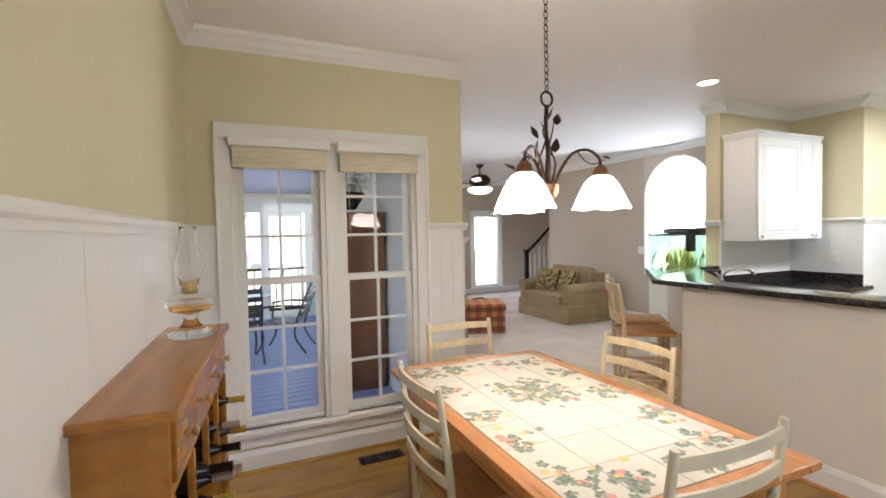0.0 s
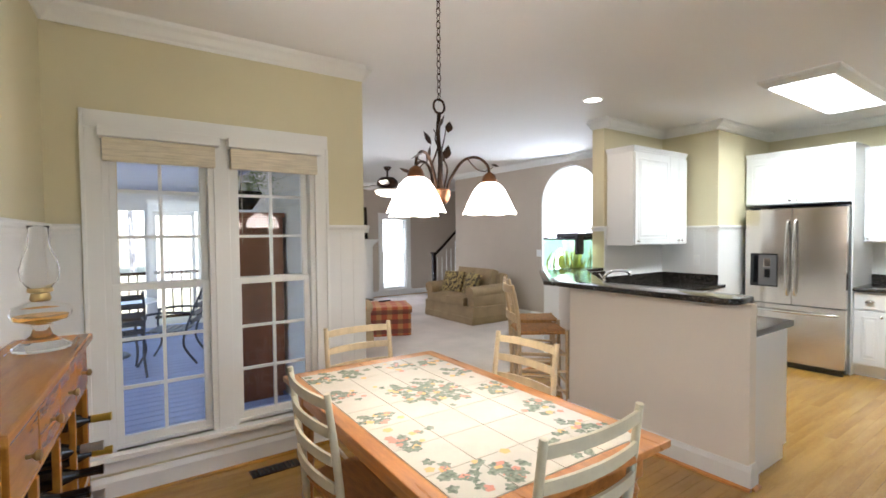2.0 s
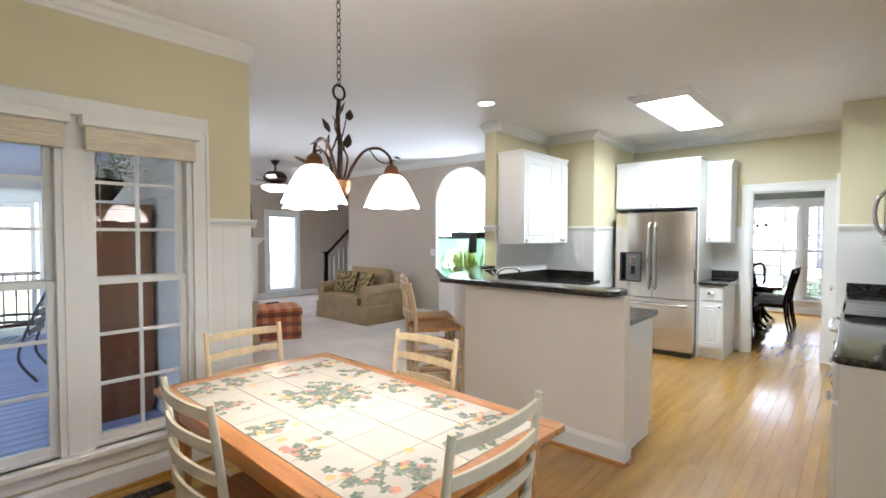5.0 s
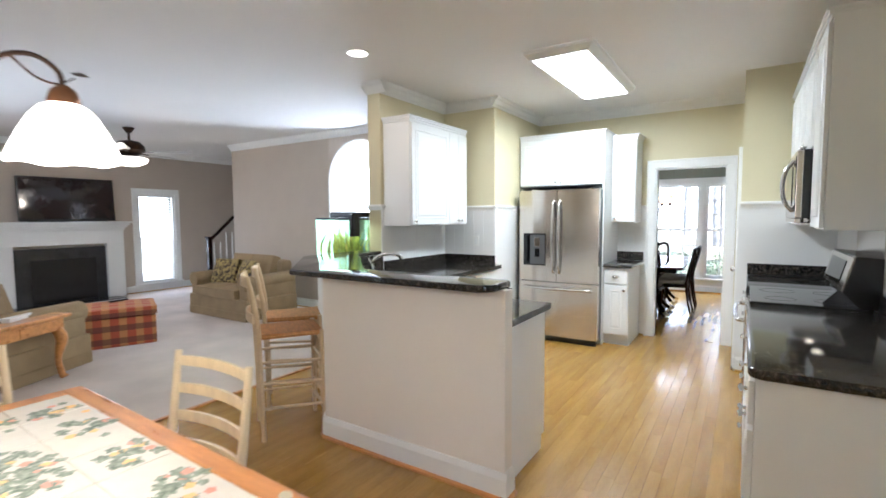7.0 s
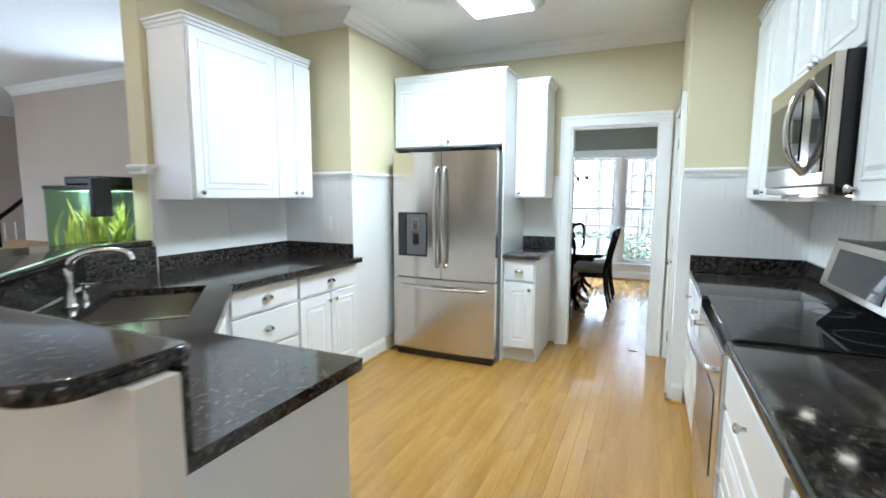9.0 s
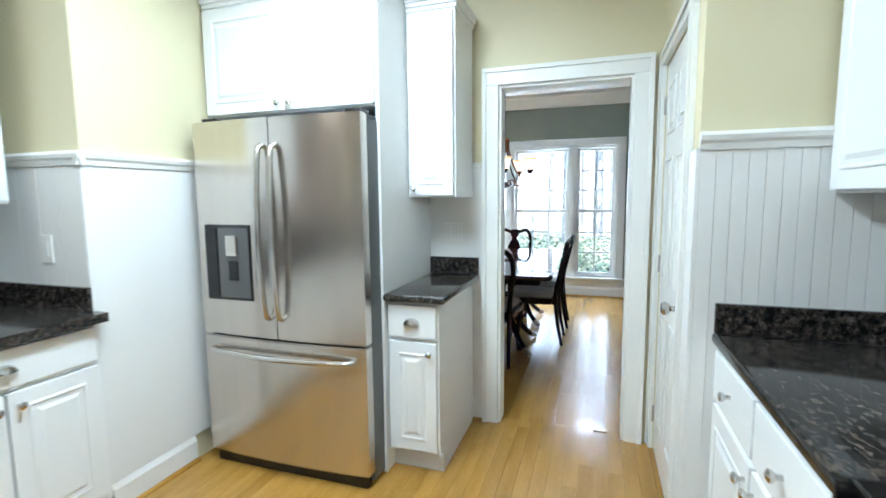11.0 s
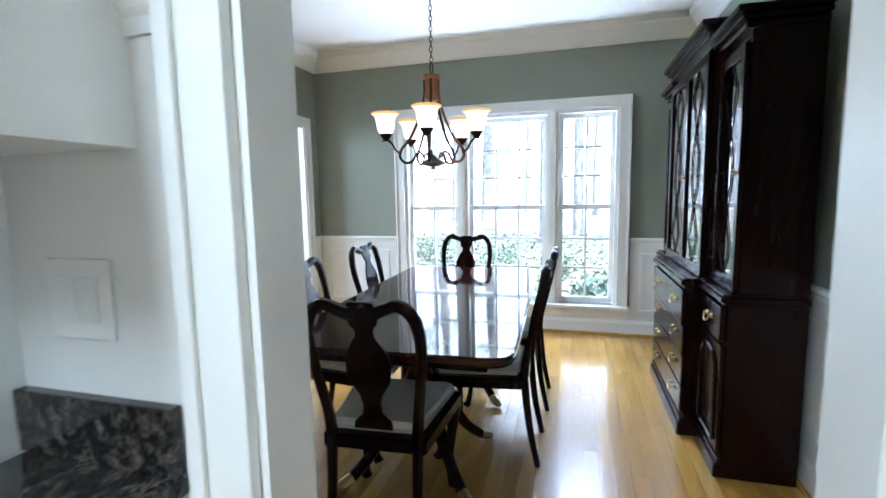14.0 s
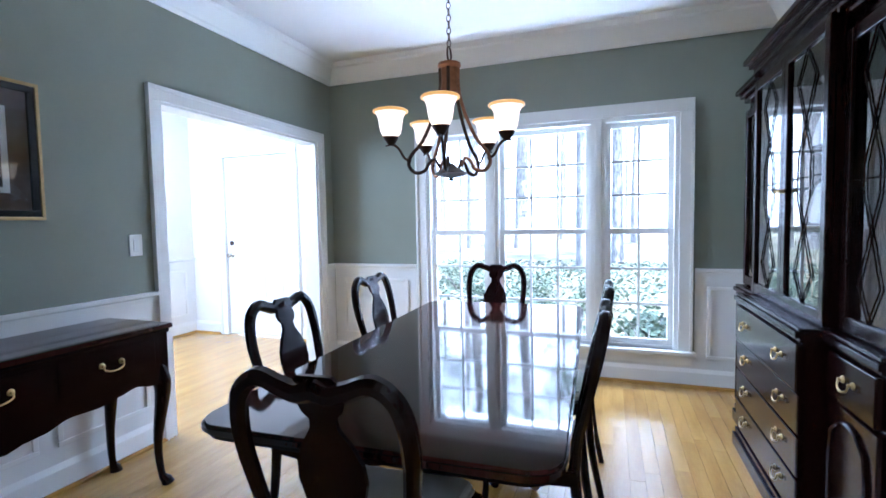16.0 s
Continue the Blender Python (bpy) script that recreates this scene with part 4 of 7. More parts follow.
part("storage_drawer", boxes((0.005, 0.76, -0.03, 0.01, 0.06, 0.21), bev=0.005), STEEL, rg)
part("side_trim", boxes((-0.003, 0.006, -0.03, 0.012, 0.06, 0.90)), BLACK, rg)
bm = bmesh.new()
prism(bm, [(0.50, 0.922), (0.592, 0.922), (0.592, 1.205), (0.475, 1.215), (0.425, 1.01), (0.45, 0.98)], 0.0, 0.765, "x")
bk = part("back_panel", bm, BLACK, rg)
bm = bmesh.new()
prism(bm, [(0.4265, 1.012), (0.4730, 1.205), (0.465, 1.208), (0.4185, 1.014)], 0.02, 0.745, "x")
ct = part("control_panel", bm, STEEL, rg)
bm = bmesh.new()
prism(bm, [(0.4235, 1.035), (0.4575, 1.177), (0.4545, 1.178), (0.4205, 1.036)], 0.10, 0.60, "x")
part("display", bm, BLACKGLASS, ct)
base_unit("white base drawer unit at the end of the counter", pose(4.285, 0.08, 0, 0, 0, 180), 0.76, [("knobdrawer", 0.02, 0.74, 0.70, 0.86), ("knobdrawer", 0.02, 0.74, 0.44, 0.68), ("knobdrawer", 0.02, 0.74, 0.13, 0.42)], depth=0.605)
base_unit("white base cabinet with doors at the counter's end", pose(3.523, 0.08, 0, 0, 0, 180), 0.71, [("knobdrawer", 0.02, 0.35, 0.70, 0.86), ("knobdrawer", 0.365, 0.69, 0.70, 0.86), ("doorR", 0.02, 0.35, 0.13, 0.68), ("doorL", 0.365, 0.69, 0.13, 0.68)], depth=0.605)
base_unit("white base cabinet between range and pantry", pose(5.915, 0.08, 0, 0, 0, 180), 0.852, [("knobdrawer", 0.02, 0.42, 0.70, 0.86), ("knobdrawer", 0.435, 0.83, 0.70, 0.86), ("doorR", 0.02, 0.42, 0.13, 0.68), ("doorL", 0.435, 0.83, 0.13, 0.68)], depth=0.605)
slab("worktop", [*arc(2.84, 0.055, 0.05, 180, 90, 4), (4.286, 0.108), (4.286, -0.518), (2.79, -0.518)], 0.877, 0.914, "polished dark brown granite worktop with an eased edge")
slab("worktop", [(5.058, 0.108), (5.917, 0.108), (5.917, -0.518), (5.058, -0.518)], 0.877, 0.914, "polished dark brown granite worktop beside the pantry")
sp = tagged(part("backsplash", boxes((5.898, 5.917, -0.49, 0.105, 0.915, 1.015), (5.06, 5.917, -0.517, -0.498, 0.915, 1.015), bev=0.002), GRANITE), "dark granite backsplash strip on the worktop", "backsplash")
sp = tagged(part("backsplash", boxes((2.80, 4.28, -0.517, -0.498, 0.915, 1.015), bev=0.002), GRANITE), "dark granite backsplash strip along the wall", "backsplash")
tagged(part("splash_panel", boxes((4.29, 5.05, -0.517, -0.509, 0.93, 1.395)), STEEL), "stainless panel on the wall behind the range", "panel")

# ceiling light box and downlight
cl = thing("ceiling_light", "large rectangular fluorescent ceiling light in a white frame", "ceiling light")
fx0, fx1, fy0, fy1 = 4.385, 5.93, 1.10, 1.65
bm = bmesh.new()
ra = [[bm.verts.new((x, y, z)) for x, y in ((fx0 + d, fy0 + d), (fx1 - d, fy0 + d), (fx1 - d, fy1 - d), (fx0 + d, fy1 - d))] for d, z in ((0.0, 2.7395), (0.004, 2.715), (0.045, 2.675), (0.062, 2.675), (0.07, 2.70))]
for p, q in zip(ra, ra[1:]):
    for i in range(4):
        bm.faces.new((p[i], p[(i + 1) % 4], q[(i + 1) % 4], q[i]))
part("frame", bm, TRIM, cl)
part("diffuser", boxes((fx0 + 0.065, fx1 - 0.065, fy0 + 0.065, fy1 - 0.065, 2.665, 2.70), bev=0.006), PANEL, cl, "glowing white acrylic diffuser")
dl = thing("downlight", "round white recessed ceiling downlight", "ceiling light", pose(3.675, 2.735, 2.74))
part("trim_ring", one(lathe, [(0.075, -0.001), (0.095, -0.001), (0.095, -0.008), (0.085, -0.012), (0.075, -0.008), (0.075, -0.001)], 24, (0, 0, 0), False), TRIM, dl, smooth=True)
part("lens", one(lathe, [(0.0, -0.004), (0.076, -0.004), (0.076, -0.002), (0.0, -0.002)], 24), BULB, dl)

# pantry door, six panels


def six_panel(name, label, m, w, h, handle_x, hinges=True):
    o = tagged(new(name), label, "door", "", "structure")
    o.matrix_world = m
    bm = bmesh.new()
    box(bm, 0, w, 0.0, 0.035, 0.01, h, bev=0.002)
    rail, cw = 0.11, (w - 0.33) / 2
    for (z0, z1) in ((0.22, 0.80), (0.95, 1.55), (1.66, 1.90)):
        for x0 in (0.11, 0.22 + cw):
            x1 = x0 + cw
            for q in ((x0, x1, z0, z0 + 0.016), (x0, x1, z1 - 0.016, z1), (x0, x0 + 0.016, z0 + 0.016, z1 - 0.016), (x1 - 0.016, x1, z0 + 0.016, z1 - 0.016)):
                box(bm, q[0], q[1], -0.008, 0.0, q[2], q[3], bev=0.003)
            box(bm, x0 + 0.04, x1 - 0.04, -0.007, 0.0, z0 + 0.04, z1 - 0.04, bev=0.0065)
    part("leaf", bm, TRIM, o)
    kb = bmesh.new()
    lathe(kb, [(0.03, 0.0), (0.03, 0.006), (0.012, 0.012), (0.011, 0.035), (0.022, 0.045), (0.027, 0.058), (0.02, 0.07), (0.0, 0.073)], 16)
    bmesh.ops.transform(kb, matrix=pose(handle_x, -0.001, 0.93, 90), verts=kb.verts)
    part("door_knob", kb, CHROME, o, "satin nickel door knob", True)
    if hinges:
        hx = w + 0.004 if handle_x < w / 2 else -0.004
        for z in (0.2, 1.02, 1.82):
            part("hinge", boxes((hx - 0.008, hx + 0.008, -0.012, 0.004, z - 0.045, z + 0.045), bev=0.003), CHROME, o)
    return o


six_panel("door_1", "closed white six-panel pantry door", pose(6.838, 0.165, 0, 0, 0, 180), 0.736, 2.015, 0.67)
six_panel("door_2", "closed white six-panel front door", pose(11.24, 4.94, 0, 0, 0, -90), 0.92, 2.05, 0.07, False)
bm = bmesh.new()
lathe(bm, [(0.028, 0.0), (0.028, 0.01), (0.018, 0.02), (0.0, 0.021)], 14)
bmesh.ops.transform(bm, matrix=pose(0.07, -0.001, 1.07, 90), verts=bm.verts)
part("deadbolt", bm, BRONZE, bpy.data.objects["door_2"])

# ---- breakfast nook ----
CREAMTILE = mat("cream_tile", (0.74, 0.71, 0.62), 0.10, vary=0.03, scale=6, coat=0.3, bump=0.02, bscale=25)
GROUT = mat("grout", (0.58, 0.50, 0.36), 0.8, vary=0.1)
LEAFP = mat("painted_leaf", (0.30, 0.34, 0.27), 0.2, vary=0.3, scale=60, alt=(0.13, 0.17, 0.13))
PINKP = mat("painted_pink", (0.66, 0.30, 0.24), 0.2, vary=0.2, scale=30, alt=(0.72, 0.38, 0.28))
GOLDP = mat("painted_gold", (0.76, 0.46, 0.20), 0.2, vary=0.2, scale=30, alt=(0.82, 0.60, 0.30))
table = thing("dining_table", "pine table with a floral painted tile top and turned legs", "table", pose(1.172, 1.655, 0, 0, 0, -1))
TX, TY, TH = 0.47, 0.805, 0.75
bm = bmesh.new()
for q in ((-TX, -TX + 0.07, -TY, TY), (TX - 0.07, TX, -TY, TY), (-TX + 0.07, TX - 0.07, -TY, -TY + 0.08), (-TX + 0.07, TX - 0.07, TY - 0.08, TY)):
    box(bm, *q, TH - 0.028, TH, bev=0.005)
part("frame", bm, PINE, table)
part("tile_bed", boxes((-TX + 0.07, TX - 0.07, -TY + 0.08, TY - 0.08, TH - 0.025, TH - 0.003)), GROUT, table)
part("apron", boxes((-TX + 0.06, TX - 0.06, -TY + 0.08, -TY + 0.10, TH - 0.13, TH - 0.028), (-TX + 0.06, TX - 0.06, TY - 0.10, TY - 0.08, TH - 0.13, TH - 0.028), (-TX + 0.06, -TX + 0.08, -TY + 0.08, TY - 0.08, TH - 0.13, TH - 0.028), (TX - 0.08, TX - 0.06, -TY + 0.08, TY - 0.08, TH - 0.13, TH - 0.028)), PINE, table)
nx, ny = 4, 7
tw, tl = (2 * TX - 0.14) / nx, (2 * TY - 0.16) / ny
tile_me = None
for i in range(nx):
    for j in range(ny):
        cx, cy = -TX + 0.07 + tw * (i + 0.5), -TY + 0.08 + tl * (j + 0.5)
        if tile_me is None:
            t = part("tile", boxes((-tw / 2 + 0.0015, tw / 2 - 0.0015, -tl / 2 + 0.0015, tl / 2 - 0.0015, -0.006, 0.0), bev=0.0015), CREAMTILE, table)
            tile_me = t.data
        else:
            t = new("tile", tile_me)
            t.parent = table
        t.location = (cx, cy, TH + 0.001)
for x in (-1, 1):
    for y in (-1, 1):
        bm = bmesh.new()
        box(bm, x * (TX - 0.09) - 0.035, x * (TX - 0.09) + 0.035, y * (TY - 0.11) - 0.035, y * (TY - 0.11) + 0.035, TH - 0.15, TH - 0.029, bev=0.004)
        lathe(bm, [(0.024, 0), (0.02, 0.04), (0.026, 0.08), (0.034, 0.35), (0.036, 0.48), (0.026, 0.53), (0.036, 0.55), (0.024, 0.58), (0.034, 0.60)], 14, (x * (TX - 0.09), y * (TY - 0.11), 0))
        part("leg", bm, PINE, table, "turned pine leg", True)
rng = random.Random(5)
ink = {k: bmesh.new() for k in ("leaf", "pink", "gold")}


def petal(bm, x, y, a, r, w, z):
    pts = [(0, 0), (r * 0.3, w), (r * 0.7, w * 0.85), (r, 0), (r * 0.7, -w * 0.85), (r * 0.3, -w)]
    bm.faces.new([bm.verts.new((x + u * math.cos(a) - v * math.sin(a), y + u * math.sin(a) + v * math.cos(a), z)) for u, v in pts])


def posy(x, y, size):
    for _ in range(int(17 * size)):
        px, py = x + rng.gauss(0, 0.036 * size), y + rng.gauss(0, 0.038 * size)
        lim_x, lim_y = TX - 0.085, TY - 0.095
        px, py = max(-lim_x, min(lim_x, px)), max(-lim_y, min(lim_y, py))
        kind = rng.choices(("leaf", "pink", "gold"), (7, 1.5, 1.3))[0]
        n = 5
        r = rng.uniform(0.018, 0.030) * (1 if kind == "leaf" else 0.75)
        a0 = rng.uniform(0, 6.28)
        for k in range(n):
            petal(ink[kind], px, py, a0 + k * 6.283 / n * (0.86 if kind == "leaf" else 1), r, r * (0.34 if kind == "leaf" else 0.45), TH + 0.0016 + rng.random() * 0.0006)


for k in range(5):
    y = -TY + 0.22 + (2 * TY - 0.44) * k / 4
    for s in (-1, 1):
        posy(s * (TX - 0.155) + rng.uniform(-0.02, 0.02), y + rng.uniform(-0.04, 0.04), 1.3)
for s in (-1, 1):
    for x in (-0.16, 0.10):
        posy(x, s * (TY - 0.19), 1.3)
for x, y in ((-0.09, 0.20), (0.02, 0.14), (0.10, 0.05), (0.02, -0.02), (-0.06, 0.08), (0.08, 0.18)):
    posy(x, y + 0.05, 1.2)
for k, m_ in (("leaf", LEAFP), ("pink", PINKP), ("gold", GOLDP)):
    part("painted_" + k, ink[k], m_, table, {"leaf": "painted grey-green leaves", "pink": "painted pink blossoms", "gold": "painted golden blossoms"}[k])["kind"] = "stuff"


def ladder_chair(m, wood, label, slats=4, seat_h=0.45, top=0.90, name="dining_chair", w=0.43, group="chairs round the tiled table", rungs=((0.13, 0.22),)):
    """Faces +y; the back stands at the -y side."""
    o = thing(name, label, "chair", m, group)
    hw, d = w / 2, 0.20
    for s in (-1, 1):
        part("back_leg", one(tube, [(s * hw * 0.92, -d + 0.015, 0), (s * hw * 0.95, -d, seat_h), (s * hw, -d - 0.022, seat_h + 0.22), (s * hw, -d - 0.055, top + 0.03)], [0.015, 0.017, 0.016, 0.013], 10, 4), wood, o, smooth=True)
        part("front_leg", one(tube, [(s * hw, d, 0), (s * hw, d, seat_h * 0.6), (s * hw, d - 0.005, seat_h + 0.012)], [0.013, 0.018, 0.016], 10, 3), wood, o, smooth=True)
        for z in rungs[0]:
            part("stretcher", one(tube, [(s * hw * 0.94, -d, z + 0.02), (s * hw, d, z)], 0.010, 8), wood, o, smooth=True)
    for z in (0.16, 0.26, *([seat_h - 0.2] if seat_h > 0.55 else [])):
        part("stretcher", one(tube, [(-hw, d, z), (hw, d, z)], 0.010, 8), wood, o, smooth=True)
    for k in range(slats):
        z = seat_h + 0.12 + (top - seat_h - 0.13) * k / max(1, slats - 1)
        bm = bmesh.new()
        yb = -d - 0.015 - 0.04 * (z - seat_h) / (top - seat_h)
        n, h = 8, 0.019 if slats > 2 else 0.03
        a = []
        for i in range(n + 1):
            u = -1 + 2 * i / n
            bow, rise = -0.03 * (1 - u * u), 0.004 * (1 - u * u)
            a.append([bm.verts.new((u * hw * 0.98, yb + bow + dy, z + dz + (rise if dz > 0 else rise * 0.3))) for dy, dz in ((-0.006, -h), (0.006, -h), (0.006, h), (-0.006, h))])
        for p, q in zip(a, a[1:]):
            for j in range(4):
                bm.faces.new((p[j], p[(j + 1) % 4], q[(j + 1) % 4], q[j]))
        bm.faces.new(a[0][::-1])
        bm.faces.new(a[-1])
        bmesh.ops.recalc_face_normals(bm, faces=bm.faces)
        part("back_slat", bm, wood, o, smooth=True)
    bm = bmesh.new()
    prism(bm, [(-hw * 0.96, -d), (hw * 0.96, -d), (hw * 1.03, d + 0.01), (-hw * 1.03, d + 0.01)], seat_h - 0.022, seat_h + 0.008)
    bmesh.ops.bevel(bm, geom=list(bm.edges), offset=0.012, segments=3, affect="EDGES")
    part("seat", bm, RUSH, o, "woven brown rush seat", True)
    return o


ladder_chair(pose(1.255, 2.43, 0, 0, 0, 180), CREAMWOOD, "cream ladder-back chair with a rush seat at the table's end")
ladder_chair(pose(1.58, 1.77, 0, 0, 0, 92), CREAMWOOD, "cream ladder-back chair beside the tiled table")
ladder_chair(pose(0.863, 1.763, 0, 0, 0, -90), SAGEWOOD, "pale sage ladder-back chair beside the tiled table")
ladder_chair(pose(1.187, 1.09, 0, 0, 0, 0), SAGEWOOD, "pale sage ladder-back chair pushed under the table", w=0.46)
ST = mat("stool_wood", (0.66, 0.50, 0.30), 0.4, vary=0.08, scale=6, bump=0.03, bscale=40)
for m_ in (pose(2.95, 2.75, 0, 0, 0, -122), pose(3.29, 3.12, 0, 0, 0, -128)):
    ladder_chair(m_, ST, "light wood bar stool with a woven seat at the bar", 2, 0.69, 1.05, "bar_stool", 0.38, "stools at the bar", ((0.2, 0.36, 0.5),))

# buffet with bottle rack
bf = thing("sideboard", "honey maple sideboard with drawers and a bottle rack", "sideboard", pose(-0.20, 1.235, 0, 0, 0, -5))
BL, BD, BH = 1.10, 0.228, 1.105
part("top", boxes((-BD, 0.02, -0.025, BL + 0.02, BH - 0.03, BH), bev=0.008), CHERRY, bf)
part("body", boxes((-BD + 0.005, -0.005, 0.0, 0.02, 0.04, BH - 0.03), (-BD + 0.005, -0.005, BL - 0.02, BL, 0.04, BH - 0.03), (-BD + 0.005, -BD + 0.015, 0.02, BL - 0.02, 0.04, BH - 0.03), (-BD + 0.015, -0.005, 0.02, BL - 0.02, 0.04, 0.07), (-BD + 0.015, -0.005, 0.02, BL - 0.02, BH - 0.22, BH - 0.20)), CHERRY, bf)
part("plinth", boxes((-BD + 0.01, -0.015, 0.01, BL - 0.01, 0, 0.04)), CHERRY, bf)
for k in range(4):
    y0 = 0.03 + k * (BL - 0.06) / 4
    dw = part("drawer", boxes((-0.02, 0.004, y0 + 0.006, y0 + (BL - 0.06) / 4 - 0.006, BH - 0.195, BH - 0.04), bev=0.004), CHERRY, bf)
    bm = bmesh.new()
    lathe(bm, [(0.006, 0), (0.005, 0.012), (0.013, 0.02), (0.012, 0.028), (0, 0.032)], 12)
    bmesh.ops.transform(bm, matrix=pose(0.004, y0 + (BL - 0.06) / 8, BH - 0.12, 0, 90), verts=bm.verts)
    part("knob", bm, BRASS, dw, "small brass knob", True)
for k in range(5):
    y0 = 0.02 + k * (BL - 0.04) / 4
    part("divider", boxes((-0.02, 0.0, y0 - 0.012, y0 + 0.012, 0.07, BH - 0.22), bev=0.003), CHERRY, bf)
    if k < 4:
        for z in (0.30, 0.52):
            part("rack_slat", boxes((-0.02, 0.0, y0 + 0.012, y0 + (BL - 0.04) / 4 - 0.012, z, z + 0.03), bev=0.003), CHERRY, bf)
BOT = {"dark": mat("dark_bottle", (0.015, 0.012, 0.010), 0.1), "gold": mat("gold_foil", (0.65, 0.47, 0.08), 0.3, 0.7), "silver": mat("silver_foil", (0.6, 0.58, 0.54), 0.3, 0.8)}
for k, (y, z, c) in enumerate(((0.20, 0.70, "dark"), (0.20, 0.60, "dark"), (0.52, 0.60, "gold"), (0.52, 0.68, "silver"), (0.50, 0.72, "dark"), (0.82, 0.74, "silver"), (0.80, 0.66, "dark"), (1.08, 0.76, "gold"), (1.08, 0.62, "gold"), (0.82, 0.56, "silver"))):
    bo = thing("wine_bottle", "wine bottle neck lying in the sideboard rack", "bottle", bf.matrix_world @ pose(-0.19, y, z, 0, 90), "bottles in the rack")
    part("body", one(lathe, [(0.0, 0), (0.036, 0.0), (0.037, 0.12), (0.03, 0.15), (0.015, 0.19), (0.0145, 0.2)], 12), BOT["dark"], bo, smooth=True)
    part("foil", one(lathe, [(0.0155, 0.2), (0.0155, 0.255), (0.017, 0.258), (0.017, 0.268), (0.0, 0.27)], 12), BOT[c], bo, c + " foil over the neck", True)
# oil lamp
LG = glass("lamp_glass", (0.99, 0.99, 0.985), 0.0, 1.16)
OIL = glass("lamp_oil", (0.90, 0.50, 0.14), 0.0, 1.08)
LG2 = glass("lamp_base_glass", (0.97, 0.98, 0.97), 0.0, 1.09)
ol = thing("oil_lamp", "clear glass oil lamp with amber oil and tall chimney", "lamp", pose(-0.218, 2.10, 1.1075))
part("foot", one(lathe, [(0.0, 0.0), (0.075, 0.0), (0.077, 0.012), (0.055, 0.03), (0.028, 0.06), (0.02, 0.09), (0.028, 0.105)], 20), LG2, ol, smooth=True)
part("font", one(lathe, [(0.028, 0.106), (0.07, 0.125), (0.08, 0.15), (0.072, 0.18), (0.03, 0.20)], 20), LG2, ol, smooth=True)
part("oil", one(lathe, [(0.02, 0.112), (0.06, 0.126), (0.066, 0.142), (0.0, 0.143)], 16), OIL, ol, "amber lamp oil", True)
part("burner", one(lathe, [(0.024, 0.201), (0.028, 0.21), (0.024, 0.235), (0.033, 0.24), (0.033, 0.256), (0.02, 0.262)], 16), BRASS, ol, "aged brass burner", True)
bm = bmesh.new()
lathe(bm, [(0.030, 0.257), (0.048, 0.29), (0.052, 0.33), (0.043, 0.38), (0.028, 0.43), (0.026, 0.50), (0.029, 0.515)], 20, (0, 0, 0), False)
ch = part("chimney", bm, LG, ol, "clear glass chimney", True)
ch.modifiers.new("thick", "SOLIDIFY").thickness = 0.0025
ol.scale = (1.1, 1.1, 0.84)
for o_ in ol.children:
    o_.visible_shadow = o_.name.startswith("burner")
# floor register
vg = thing("floor_vent", "dark bronze slotted floor register in the oak", "vent", pose(0.81, 3.0, 0.001))
part("frame", boxes((-0.15, 0.15, -0.055, 0.055, 0, 0.004), bev=0.0015), BRONZE, vg)
for i in range(10):
    part("slat", boxes((-0.13 + i * 0.026, -0.118 + i * 0.026, -0.04, 0.04, 0.0045, 0.006)), BLACK, vg)
# shades and valances on the windows
WOV = mat("woven_shade", (0.72, 0.65, 0.50), 0.85, vary=0.10, scale=8, bump=0.4, bscale=60, stretch=(1, 1, 14))
for x0, x1 in ((-0.045, 0.515), (0.605, 1.155)):
    ws = thing("bamboo_blind", "rolled woven bamboo shade under a white valance", "blind")
    part("valance", boxes((x0 - 0.02, x1 + 0.02, 3.055, 3.152, 2.045, 2.103), bev=0.003), TRIM, ws)
    for k in range(4):
        part("fold", boxes((x0, x1, 3.10 - 0.003 * k, 3.145, 2.045 - 0.032 * (k + 1) + 0.0005, 2.045 - 0.032 * k), bev=0.003), WOV, ws)
    part("cord", one(tube, [(x0 + 0.06, 3.112, 2.03), (x0 + 0.06, 3.112, 1.45)], 0.0015, 5), WOV, ws)


def chain(bm, x, y, z0, z1, link=0.034, r=0.0022):
    n = max(1, round((z1 - z0) / (link * 0.8)))
    for i in range(n):
        z = z0 + (z1 - z0) * (i + 0.5) / n
        pts = []
        for k in range(9):
            a = 2 * math.pi * k / 8
            u, v = 0.009 * math.cos(a), link / 2 * math.sin(a)
            pts.append((x + u, y, z + v) if i % 2 else (x, y + u, z + v))
        tube(bm, pts, r, 5)


# leafy three-shade chandelier
ch = thing("chandelier", "bronze leafy chandelier with three lit white bell shades", "chandelier", pose(1.145, 1.60, 0.022))
part("chain", one(chain, 0, 0, 2.045, 2.68), BRONZE, ch)
part("canopy", one(lathe, [(0.0, 2.668), (0.02, 2.673), (0.055, 2.698), (0.06, 2.717), (0, 2.7175)], 18), BRONZE, ch, smooth=True)
part("ring", one(tube, [(0.028 * math.cos(a), 0, 2.02 + 0.03 * math.sin(a)) for a in (2 * math.pi * i / 16 for i in range(17))], 0.005, 6), BRONZE, ch, smooth=True)
part("stem", one(tube, [(0, 0, 1.65), (0.004, 0, 1.8), (-0.004, 0.003, 1.9), (0, 0, 1.995)], [0.014, 0.010, 0.009, 0.009], 8, 4), BRONZE, ch, smooth=True)
part("cup", one(lathe, [(0.0, 1.595), (0.012, 1.597), (0.035, 1.612), (0.045, 1.64), (0.046, 1.665), (0.03, 1.672), (0, 1.672)], 18), COPPER, ch, "rubbed copper cup", True)
